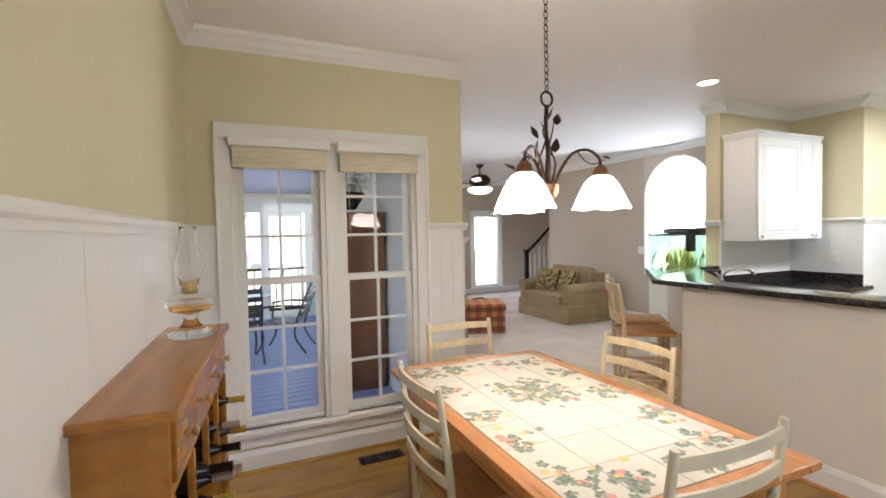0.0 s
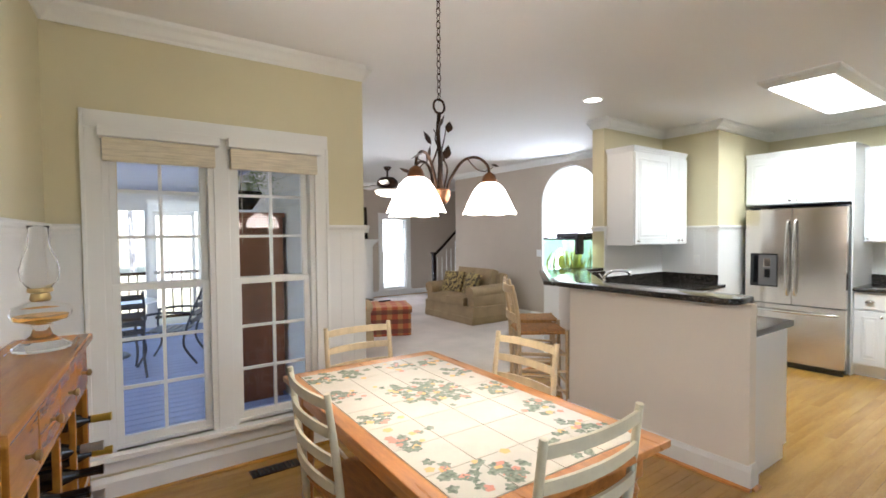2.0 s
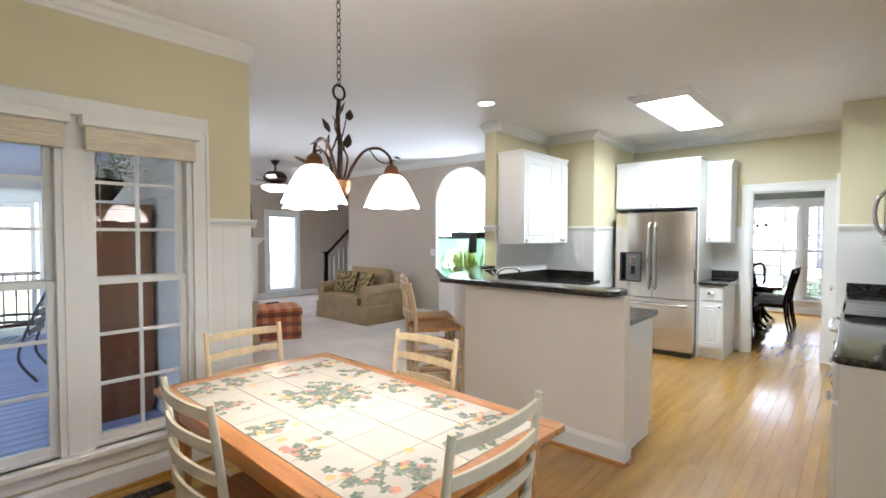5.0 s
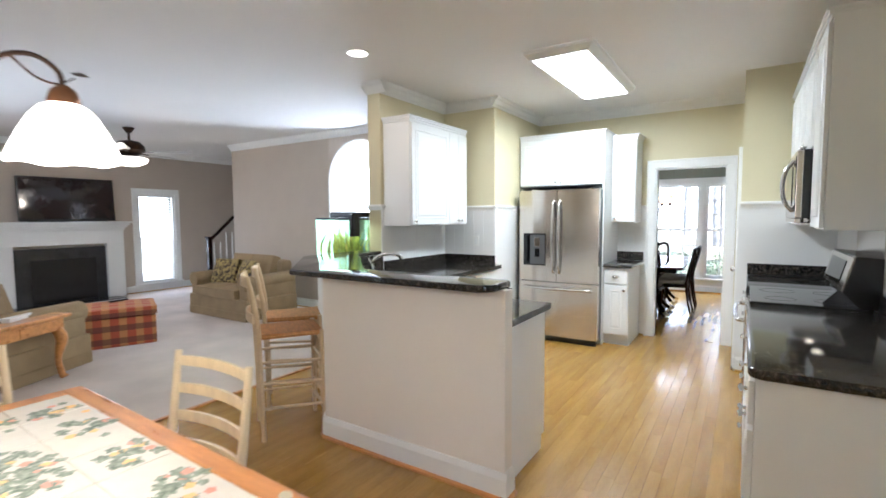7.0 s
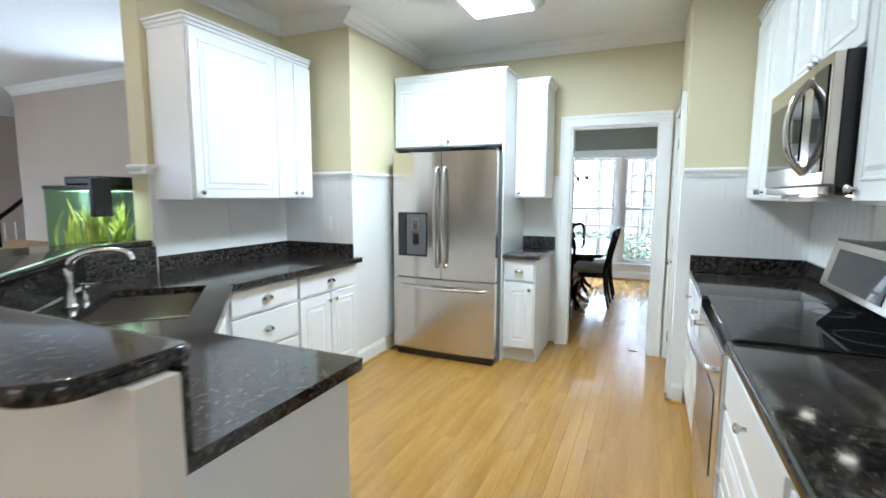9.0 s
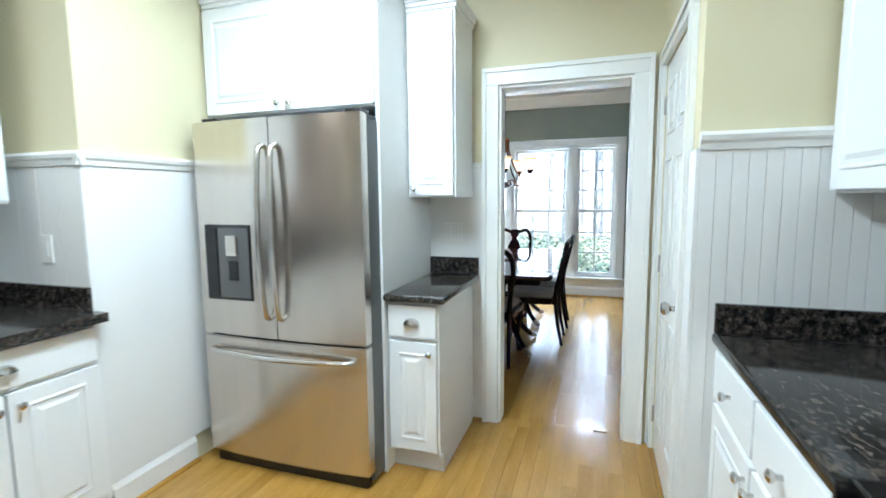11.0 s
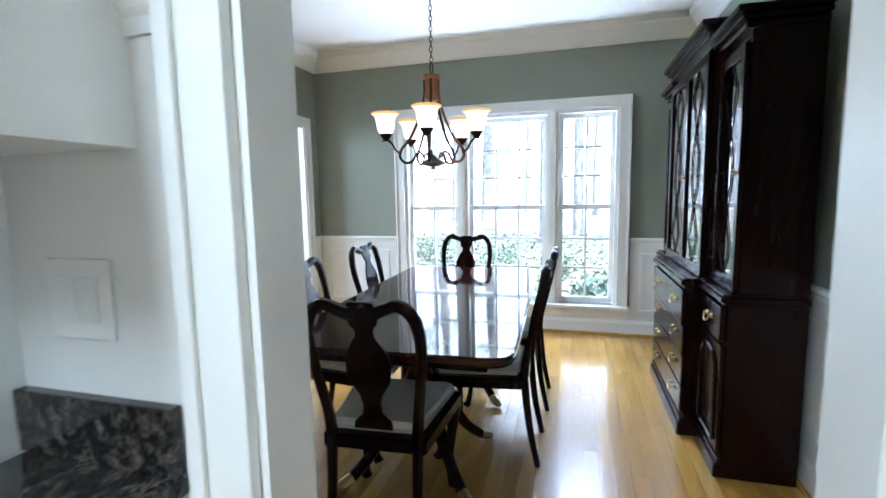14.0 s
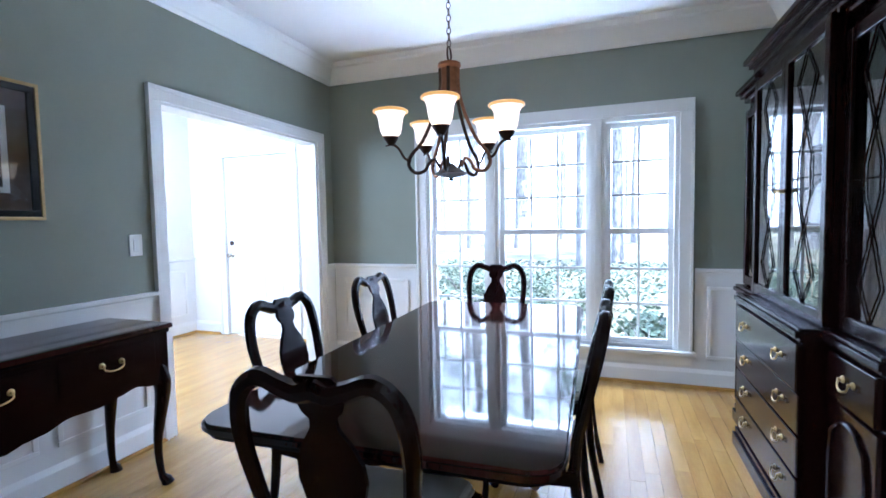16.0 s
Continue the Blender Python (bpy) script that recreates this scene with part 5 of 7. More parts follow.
for a in (-30, 90, -150):
    r = radians(a)
    u, v = math.cos(r), math.sin(r)

    def q(d, z, s=0.0):
        return (u * d - v * s, v * d + u * s, z)
    arm = part("arm", one(tube, [q(0.03, 1.665), q(0.05, 1.72), q(0.10, 1.79), q(0.16, 1.805), q(0.205, 1.775), q(0.215, 1.735)], [0.007, 0.007, 0.006, 0.006, 0.006, 0.007], 7, 5), BRONZE, ch, smooth=True)
    part("tendril", one(tube, [q(0.02, 1.67, 0.02), q(0.035, 1.76, 0.02), q(0.01, 1.82, 0.012), q(0.02, 1.88, -0.01), q(0.03, 1.93, 0.01)], [0.005, 0.004, 0.004, 0.003, 0.002], 6, 4), BRONZE, ch, smooth=True)
    part("tendril", one(tube, [q(0.12, 1.80), q(0.16, 1.76, 0.02), q(0.20, 1.75, 0.03), q(0.235, 1.765, 0.02)], [0.003, 0.003, 0.0025, 0.002], 5, 4), BRONZE, ch, smooth=True)
    for (d, z, s, rx) in ((0.245, 1.775, 0.025, 20), (0.045, 1.94 - 0.05 * (a > 0), 0.03, 60), (0.03, 1.82, -0.035, 75)):
        bm = bmesh.new()
        pts = [(0, -0.032), (0.014, -0.016), (0.018, 0.0), (0.010, 0.018), (0.0, 0.035), (-0.010, 0.018), (-0.018, 0.0), (-0.014, -0.016)]
        c = bm.verts.new((0, 0, 0.006))
        vs = [bm.verts.new((x, y, 0)) for x, y in pts]
        for i in range(8):
            bm.faces.new((c, vs[i], vs[(i + 1) % 8]))
        c2 = bm.verts.new((0, 0, 0.002))
        for i in range(8):
            bm.faces.new((c2, vs[(i + 1) % 8], vs[i]))
        bmesh.ops.transform(bm, matrix=pose(*q(d, z, s), rx, 10, a), verts=bm.verts)
        part("leaf", bm, BRONZE, arm)
    part("socket", one(lathe, [(0.012, 1.74), (0.026, 1.728), (0.034, 1.705), (0.03, 1.69), (0.0, 1.69)], 14, q(0.215, 0)), COPPER, arm, smooth=True)
    bm = bmesh.new()
    lathe(bm, [(0.03, 1.694), (0.045, 1.686), (0.062, 1.666), (0.080, 1.634), (0.096, 1.600), (0.109, 1.570), (0.114, 1.562)], 22, q(0.215, 0), False)
    for vtx in bm.verts:
        vtx.co.z += 0.004 * math.cos(6 * math.atan2(vtx.co.y - v * 0.215, vtx.co.x - u * 0.215)) * max(0, (1.61 - vtx.co.z) / 0.05)
    sh = part("shade", bm, SHADE, arm, "lit white bell-shaped glass shade", True)
    sh.modifiers.new("thick", "SOLIDIFY").thickness = 0.003
    lamp("bulb", "POINT", ch.matrix_world @ pose(*q(0.215, 1.59)), 3.2, (1.0, 0.78, 0.54), radius=0.035)

# ---- living room ----


def cushion(bm, x0, x1, y0, y1, z0, z1, puff=0.03, m=None):
    n = 6
    grid = {}
    for side, zz in ((0, z0), (1, z1)):
        for i in range(n + 1):
            for j in range(n + 1):
                u, v = -1 + 2 * i / n, -1 + 2 * j / n
                k = (1 - u ** 4) * (1 - v ** 4)
                grid[side, i, j] = bm.verts.new(((x0 + x1) / 2 + u * (x1 - x0) / 2, (y0 + y1) / 2 + v * (y1 - y0) / 2, zz + (puff * k if side else -puff * 0.3 * k)))
    if m is not None:
        bmesh.ops.transform(bm, matrix=m, verts=list(grid.values()))
    for i in range(n):
        for j in range(n):
            bm.faces.new((grid[1, i, j], grid[1, i + 1, j], grid[1, i + 1, j + 1], grid[1, i, j + 1]))
            bm.faces.new((grid[0, i, j], grid[0, i, j + 1], grid[0, i + 1, j + 1], grid[0, i + 1, j]))
    for i in range(n):
        for a, b in (((i, 0), (i + 1, 0)), ((i + 1, n), (i, n)), ((0, i + 1), (0, i)), ((n, i), (n, i + 1))):
            bm.faces.new((grid[0, a[0], a[1]], grid[0, b[0], b[1]], grid[1, b[0], b[1]], grid[1, a[0], a[1]]))


def sofa(m, w, label, seats=2, pillows=True):
    """Faces -y; width along x."""
    o = thing("sofa", label, "sofa", m)
    part("base", boxes((0.0, w, 0.03, 0.90, 0.10, 0.30), bev=0.02), SOFA, o)
    bm = boxes((0.01, w - 0.01, 0.02, 0.9, 0.005, 0.12))
    part("skirt", bm, SOFA, o, "tailored skirt")
    part("backrest", boxes((0.12, w - 0.12, 0.72, 0.93, 0.28, 0.80), bev=0.06), SOFA, o, smooth=True)
    for x in (0.0, w - 0.22):
        bm = boxes((x + 0.02, x + 0.20, 0.06, 0.90, 0.28, 0.50), bev=0.02)
        tube(bm, [(x + 0.11, 0.04, 0.52), (x + 0.11, 0.88, 0.54)], 0.105, 14)
        part("arm", bm, SOFA, o, "rolled arm", True)
    sw = (w - 0.44) / seats
    for k in range(seats):
        part("seat_cushion", one(cushion, 0.22 + sw * k + 0.004, 0.22 + sw * (k + 1) - 0.004, 0.0, 0.70, 0.30, 0.43, 0.03), SOFA, o, smooth=True)
        part("back_cushion", one(cushion, 0.22 + sw * k + 0.004, 0.22 + sw * (k + 1) - 0.004, -0.21, 0.21, -0.07, 0.07, 0.05, pose(0, 0.66, 0.66, 72)), SOFA, o, smooth=True)
    return o


SOFA_M = pose(4.68, 7.25, 0.006, 0, 0, -90)
sofa(SOFA_M, 1.42, "khaki rolled-arm loveseat with a skirt against the wall")
PIL = mat("patterned_pillow", (0.30, 0.22, 0.08), 0.9, vary=0.2, scale=26, bump=0.3, bscale=200, alt=(0.05, 0.035, 0.025))
PIL.node_tree.nodes["Map Range"].inputs["From Min"].default_value = 0.62
PIL.node_tree.nodes["Map Range"].inputs["From Max"].default_value = 0.70
for x, ang in ((0.30, 20), (0.82, -14)):
    pl = thing("throw_pillow", "dark gold patterned throw pillow on the loveseat", "pillow", SOFA_M @ pose(x + 0.1, 0.40, 0.62, 66, 0, ang), "pillows on the loveseat")
    part("cover", one(cushion, -0.2, 0.2, -0.19, 0.19, -0.045, 0.045, 0.05), PIL, pl, smooth=True)
sofa(pose(2.85, 5.62, 0.006, 0, 0, 118), 2.0, "khaki upholstered sofa facing the fireplace", 3)
# console table behind that sofa, with a book and plant
ct = thing("console_table", "carved honey oak console table behind the sofa", "table", pose(2.15, 5.35, 0.006, 0, 0, 28))
part("top", boxes((-0.75, 0.36, -0.24, 0.24, 0.55, 0.585), bev=0.012), PINE, ct)
part("apron", boxes((-0.70, 0.31, -0.20, 0.20, 0.44, 0.55), bev=0.006), PINE, ct)
part("drawer", boxes((-0.1, 0.24, -0.207, -0.2, 0.455, 0.535), bev=0.003), PINE, ct)
for x in (-0.64, 0.27):
    for y in (-0.16, 0.16):
        part("leg", one(tube, [(x, y, 0.45), (x * 1.03, y * 1.25, 0.36), (x * 0.98, y * 1.05, 0.18), (x * 1.02, y * 1.15, 0.04), (x * 1.04, y * 1.3, 0.0)], [0.045, 0.05, 0.026, 0.026, 0.035], 10, 4), PINE, ct, "cabriole leg", True)
bk = thing("book", "closed book lying on the console table", "book", ct.matrix_world @ pose(0.0, 0.0, 0.587, 0, 0, 15))
part("pages", boxes((-0.13, 0.13, -0.09, 0.09, 0.004, 0.03)), CAB, bk)
part("cover", boxes((-0.135, 0.135, -0.095, 0.095, 0.0, 0.004), (-0.135, 0.135, -0.095, 0.095, 0.03, 0.034), (-0.135, -0.131, -0.095, 0.095, 0.004, 0.03)), TRIM, bk)
# plaid ottoman
PLAID = mat("plaid_cloth", (0.45, 0.12, 0.05), 0.9, bump=0.4, bscale=260)
n_, l_ = PLAID.node_tree.nodes, PLAID.node_tree.links
tc = n_.new("ShaderNodeTexCoord")
last = None
for ax, prof, col, sc in (("X", "SIN", (0.48, 0.25, 0.08), 2.0), ("Z", "SIN", (0.07, 0.03, 0.03), 2.2), ("Y", "SIN", (0.40, 0.20, 0.10), 1.9)):
    wv = n_.new("ShaderNodeTexWave")
    wv.bands_direction, wv.wave_profile = ax, prof
    wv.inputs["Scale"].default_value, wv.inputs["Distortion"].default_value = sc, 0.0
    l_.new(tc.outputs["Object"], wv.inputs["Vector"])
    st = n_.new("ShaderNodeMath")
    st.operation, st.inputs[1].default_value = "GREATER_THAN", 0.55
    l_.new(wv.outputs["Fac"], st.inputs[0])
    half = n_.new("ShaderNodeMath")
    half.operation, half.inputs[1].default_value = "MULTIPLY", 0.65
    l_.new(st.outputs[0], half.inputs[0])
    mx = n_.new("ShaderNodeMix")
    mx.data_type = "RGBA"
    mx.inputs["A"].default_value = (0.36, 0.075, 0.035, 1)
    mx.inputs["B"].default_value = (*col, 1)
    l_.new(half.outputs[0], mx.inputs["Factor"])
    if last:
        l_.new(last, mx.inputs["A"])
    last = mx.outputs["Result"]
l_.new(last, n_["Principled BSDF"].inputs["Base Color"])
ot = thing("ottoman", "red and gold plaid skirted ottoman on the carpet", "ottoman", pose(3.31, 6.3, 0.006, 0, 0, -22))
part("skirt", boxes((-0.40, 0.40, -0.32, 0.32, 0.0, 0.34), bev=0.02), PLAID, ot)
part("cushion", one(cushion, -0.41, 0.41, -0.33, 0.33, 0.342, 0.43, 0.025), PLAID, ot, smooth=True)
rm = thing("remote_control", "black remote control on the ottoman", "remote control", ot.matrix_world @ pose(0.05, 0.08, 0.462, 0, 0, 30))
part("case", boxes((-0.10, 0.10, -0.025, 0.025, 0.0, 0.018), bev=0.005), BLACK, rm)
part("buttons", boxes((-0.08, 0.06, -0.015, 0.015, 0.0182, 0.021)), mat("button_grey", (0.2, 0.2, 0.2), 0.5), rm)
# fireplace with mantel and television
fp = thing("fireplace", "white fireplace surround with black slate and dark firebox", "fireplace")
FX0, FX1, FY = 3.05, 4.98, 9.985
part("slate", boxes((3.36, 4.66, FY - 0.06, FY, 0.0, 0.95)), mat("black_slate", (0.03, 0.03, 0.032), 0.25, vary=0.2, scale=5), fp)
part("firebox", boxes((3.58, 4.50, FY - 0.075, FY - 0.061, 0.04, 0.76), bev=0.004), BLACK, fp)
part("pilaster", boxes((FX0 + 0.06, 3.359, FY - 0.13, FY, 0, 1.0), bev=0.006), TRIM, fp)
part("pilaster", boxes((4.661, FX1 - 0.04, FY - 0.13, FY, 0, 1.0), bev=0.006), TRIM, fp)
part("frieze", boxes((FX0 + 0.06, FX1 - 0.04, FY - 0.13, FY, 1.001, 1.24), bev=0.006), TRIM, fp)
for k in range(3):
    part("cornice", boxes((FX0 + 0.04 - 0.03 * k, FX1 - 0.02 + 0.03 * k, FY - 0.15 - 0.035 * k, FY, 1.241 + 0.04 * k, 1.28 + 0.04 * k), bev=0.008), TRIM, fp)
part("mantel_shelf", boxes((FX0 - 0.06, FX1 + 0.06, FY - 0.27, FY, 1.361, 1.395), bev=0.006), TRIM, fp)
part("hearth", boxes((3.2, 4.8, FY - 0.45, FY - 0.076, 0.007, 0.02), bev=0.003), bpy.data.materials["black_slate"], fp)
tv = thing("television", "large flat black television mounted over the mantel", "television", pose(4.13, 9.86, 1.775, -4))
part("cabinet", boxes((-0.68, 0.68, 0.0, 0.05, -0.37, 0.37), bev=0.006), BLACK, tv)
part("screen", boxes((-0.655, 0.655, -0.003, 0.0, -0.33, 0.345)), mat("tv_screen", (0.02, 0.012, 0.011), 0.08), tv)
sb_ = thing("soundbar", "black soundbar lying on the mantel shelf", "speaker", pose(4.1, 9.80, 1.396))
part("case", boxes((-0.55, 0.55, -0.05, 0.05, 0, 0.055), bev=0.012), BLACK, sb_)
# slatted blind on the living window
bl = thing("window_blind", "white slatted blind lowered over the window", "blind")
part("headrail", boxes((5.285, 5.915, 9.99, 10.02, 1.87, 1.91), bev=0.003), TRIM, bl)
slat_me = None
for i in range(33):
    if slat_me is None:
        s_ = part("slat", one(box, -0.31, 0.31, -0.022, 0.022, -0.0012, 0.0012, m=pose(0, 0, 0, 38)), TRIM, bl)
        slat_me = s_.data
    else:
        s_ = new("slat", slat_me)
        s_.parent = bl
    s_.location = (5.60, 10.005, 0.22 + i * 0.05)
# ceiling fan
fan = thing("ceiling_fan", "dark bronze ceiling fan with pale blades and a light bowl", "ceiling fan", pose(4.11, 7.56, 0))
part("canopy", one(lathe, [(0.0, 2.66), (0.03, 2.665), (0.07, 2.72), (0.075, 2.739)], 18), BRONZE, fan, smooth=True)
part("rod", one(tube, [(0, 0, 2.55), (0, 0, 2.68)], 0.016, 8), BRONZE, fan)
part("motor", one(lathe, [(0.04, 2.56), (0.13, 2.54), (0.19, 2.48), (0.20, 2.42), (0.15, 2.37), (0.09, 2.345), (0.0, 2.345)], 22), BRONZE, fan, smooth=True)
BLD = mat("fan_blade", (0.62, 0.60, 0.58), 0.35, vary=0.1)
for k in range(5):
    a = 20 + 72 * k
    bm = bmesh.new()
    prism(bm, [(0.24, -0.05), (0.30, -0.065), (0.80, -0.08), (0.84, -0.05), (0.84, 0.05), (0.80, 0.08), (0.30, 0.065), (0.24, 0.05)], -0.004, 0.004)
    bmesh.ops.transform(bm, matrix=pose(0, 0, 2.40, 0, 0, a) @ pose(0, 0, 0, 10), verts=bm.verts)
    b_ = part("blade", bm, BLD, fan)
    part("blade_iron", one(box, 0.14, 0.32, -0.02, 0.02, -0.016, -0.006, m=pose(0, 0, 2.40, 0, 0, a)), BRONZE, b_)
part("light_kit", one(lathe, [(0.0, 2.345), (0.08, 2.34), (0.09, 2.325), (0.20, 2.318)], 18), BRONZE, fan, smooth=True)
part("bowl", one(lathe, [(0.20, 2.317), (0.235, 2.295), (0.205, 2.245), (0.12, 2.205), (0.0, 2.19)], 20), glow("fan_bowl", (1.0, 0.88, 0.7), 3.0), fan, "lit frosted glass bowl", True)
lamp("fan_lamp", "POINT", pose(4.11, 7.56, 2.08), 18, (1.0, 0.82, 0.6), radius=0.08)
# staircase with balustrade
st = thing("staircase", "carpeted staircase with white balusters and dark handrail", "staircase", pose(0.09, 0, 0))
for k in range(6):
    part("step", boxes((6.02 + 0.26 * k, 7.5, 8.05, 8.95, 0.006 + 0.185 * k, 0.186 + 0.185 * k), bev=0.01), TRIM, st)
nw = part("newel_post", boxes((5.92, 6.0, 8.90, 8.98, 0.006, 1.05), bev=0.008), MAHOG, st, "dark stained newel post")
part("newel_cap", boxes((5.90, 6.02, 8.88, 9.0, 1.05, 1.085), bev=0.01), MAHOG, nw)
part("handrail", one(tube, [(5.98, 8.94, 1.02), (6.15, 8.94, 1.16), (7.5, 8.94, 2.36)], 0.032, 8, flat=0.8), MAHOG, st, "dark stained handrail", True)
for k in range(11):
    x = 6.06 + 0.13 * k
    part("baluster", one(lathe, [(0.016, 0), (0.016, 0.2), (0.011, 0.25), (0.014, 0.4), (0.010, 0.78 + 0.0 * k)], 8, (x, 8.94, 0.19 + 0.185 * int((x - 6.02) / 0.26))), TRIM, st, smooth=True)
# aquarium on its stand, with plants and a black hood
aq = thing("aquarium", "green planted glass aquarium with a black hood", "aquarium", pose(4.185, 3.36, 0))
part("stand", boxes((0.0, 0.40, 0.0, 0.46, 0.006, 0.98), bev=0.006), TRIM, aq)
AQW = glass("aquarium_water", (0.30, 0.52, 0.34), 0.14, 1.10)
tank = part("tank", boxes((0.0, 0.40, 0.0, 0.46, 0.99, 1.42)), AQW, aq, "glass tank full of greenish water")
tank.visible_shadow = False
part("rim", boxes((-0.006, 0.406, -0.006, 0.466, 0.981, 0.99), (-0.006, 0.406, -0.006, 0.466, 1.421, 1.445), bev=0.003), BLACK, aq)
part("hood", boxes((0.03, 0.38, -0.03, 0.30, 1.446, 1.50), bev=0.012), BLACK, aq, "black filter hood")
part("filter", boxes((-0.01, 0.10, -0.05, -0.008, 1.26, 1.49), bev=0.01), BLACK, aq)
AQL = mat("water_plant", (0.40, 0.36, 0.07), 0.5, vary=0.3, scale=12)
part("gravel", boxes((0.01, 0.39, 0.01, 0.45, 0.992, 1.03)), mat("gravel", (0.35, 0.25, 0.14), 0.9, vary=0.3, scale=40, bump=0.8, bscale=120), aq)
rng = random.Random(9)
for k in range(50):
    x, y = rng.uniform(0.03, 0.37), rng.uniform(0.03, 0.43)
    h = rng.uniform(0.15, 0.36)
    bm = one(tube, [(x, y, 1.02), (x + rng.uniform(-.03, .03), y + rng.uniform(-.04, .04), 1.02 + h * 0.5), (x + rng.uniform(-.05, .05), y + rng.uniform(-.06, .06), 1.02 + h)], [0.008, 0.016, 0.002], 6, 4, flat=0.25)
    part("water_plant", bm, AQL, aq, smooth=True)
lamp("aquarium_lamp", "AREA", pose(4.385, 3.59, 1.412), 8, (0.95, 1.0, 0.7), size=0.3, size_y=0.38)

# ---- dining room ----


def queen_anne(m, label):
    """Faces +y; yoke-crested back with a vase splat."""
    o = thing("dining_chair", label, "chair", m, "chairs round the mahogany table")
    for s in (-0.91, 0.91):
        part("back_leg", one(tube, [(s * 0.185, -0.27, 0), (s * 0.18, -0.23, 0.2), (s * 0.18, -0.205, 0.44)], [0.015, 0.018, 0.021], 8, 4), MAHOG, o, smooth=True)
        part("back_frame", one(tube, [(s * 0.18, -0.205, 0.44), (s * 0.188, -0.215, 0.535), (s * 0.208, -0.245, 0.668), (s * 0.222, -0.275, 0.80), (s * 0.205, -0.295, 0.90), (s * 0.15, -0.302, 0.946), (s * 0.09, -0.303, 0.932), (s * 0.045, -0.303, 0.92), (0, -0.303, 0.93)], [0.023, 0.020, 0.019, 0.021, 0.022, 0.022, 0.022, 0.024, 0.026], 8, 5), MAHOG, o, smooth=True)
        part("front_leg", one(tube, [(s * 0.225, 0.20, 0.44), (s * 0.235, 0.215, 0.38), (s * 0.228, 0.212, 0.28), (s * 0.215, 0.195, 0.12), (s * 0.222, 0.208, 0.03), (s * 0.228, 0.222, 0.0)], [0.028, 0.034, 0.024, 0.014, 0.018, 0.026], 10, 4), MAHOG, o, "cabriole front leg", True)
    prof = [(0.47, 0.080), (0.50, 0.074), (0.53, 0.040), (0.57, 0.034), (0.61, 0.046), (0.66, 0.080), (0.71, 0.092), (0.76, 0.088), (0.81, 0.064), (0.85, 0.036), (0.875, 0.034), (0.89, 0.050), (0.91, 0.058), (0.935, 0.050), (0.965, 0.060), (0.982, 0.042)]
    bm = bmesh.new()
    rows = []
    for z, w in prof:
        w, z = w * 0.91, 0.44 + (z - 0.44) * 0.952
        y = -0.205 - 0.10 * ((z - 0.44) / 0.54) ** 1.2 + 0.012 * math.sin((z - 0.44) / 0.54 * math.pi)
        rows.append([bm.verts.new((x, y + d, z)) for x, d in ((-w, -0.006), (w, -0.006), (w, 0.008), (-w, 0.008))])
    for p, q in zip(rows, rows[1:]):
        for j in range(4):
            bm.faces.new((p[j], p[(j + 1) % 4], q[(j + 1) % 4], q[j]))
    bm.faces.new(rows[0][::-1])
    bm.faces.new(rows[-1])
    bmesh.ops.recalc_face_normals(bm, faces=bm.faces)
    part("splat", bm, MAHOG, o, "vase-shaped splat")
    bm = bmesh.new()
    prism(bm, [(-0.195, -0.215), (0.195, -0.215), (0.25, 0.22), (0.20, 0.245), (-0.20, 0.245), (-0.25, 0.22)], 0.385, 0.44)
    bmesh.ops.bevel(bm, geom=list(bm.edges), offset=0.006, segments=2, affect="EDGES")
    part("seat_rail", bm, MAHOG, o)
    bm = bmesh.new()
    prism(bm, [(-0.175, -0.19), (0.175, -0.19), (0.232, 0.205), (0.19, 0.228), (-0.19, 0.228), (-0.232, 0.205)], 0.441, 0.485)
    bmesh.ops.bevel(bm, geom=list(bm.edges), offset=0.018, segments=3, affect="EDGES")
    part("seat", bm, LINEN, o, "pale linen slip seat", True)
    return o


first = queen_anne(pose(8.05, 1.318, 0, 0, 0, -86), "mahogany yoke-back chair with a pale seat at the table")
copy_thing(first, pose(9.965, 1.50, 0, 0, 0, 90))
for x, y, r in ((8.58, 1.75, 180), (9.40, 1.765, 179), (8.69, 1.04, 0), (9.29, 1.03, 1)):
    copy_thing(first, pose(x, y, 0, 0, 0, r))
# pedestal table
dt = thing("dining_table", "long polished mahogany double-pedestal dining table", "table", pose(8.895, 1.335, 0, 0, 0, 2))
LX, LY = 1.01, 0.495
pts = [*arc(LX - 0.09, LY - 0.09, 0.09, 0, 90, 6), *arc(-LX + 0.09, LY - 0.09, 0.09, 90, 180, 6), *arc(-LX + 0.09, -LY + 0.09, 0.09, 180, 270, 6), *arc(LX - 0.09, -LY + 0.09, 0.09, 270, 360, 6)]
bm = bmesh.new()
prism(bm, pts, 0.712, 0.742)
es = [e for e in bm.edges if abs(e.verts[0].co.z - e.verts[1].co.z) < 1e-6]
bmesh.ops.bevel(bm, geom=es, offset=0.009, segments=3, affect="EDGES")
TOPM = mat("mahogany_polish", (0.032, 0.008, 0.006), 0.055, spec=0.36, vary=0.3, scale=2.5, bump=0.0, bscale=50, stretch=(1, 9, 1), coat=0.1, alt=(0.014, 0.004, 0.0035))
part("tabletop", bm, TOPM, dt, "mirror-polished top with a moulded edge", True)
part("moulding", one(prism, [(x * 0.985, y * 0.975) for x, y in pts], 0.700, 0.712), MAHOG, dt)
part("apron", boxes((-LX + 0.12, LX - 0.12, -LY + 0.11, LY - 0.11, 0.645, 0.70), bev=0.004), MAHOG, dt)
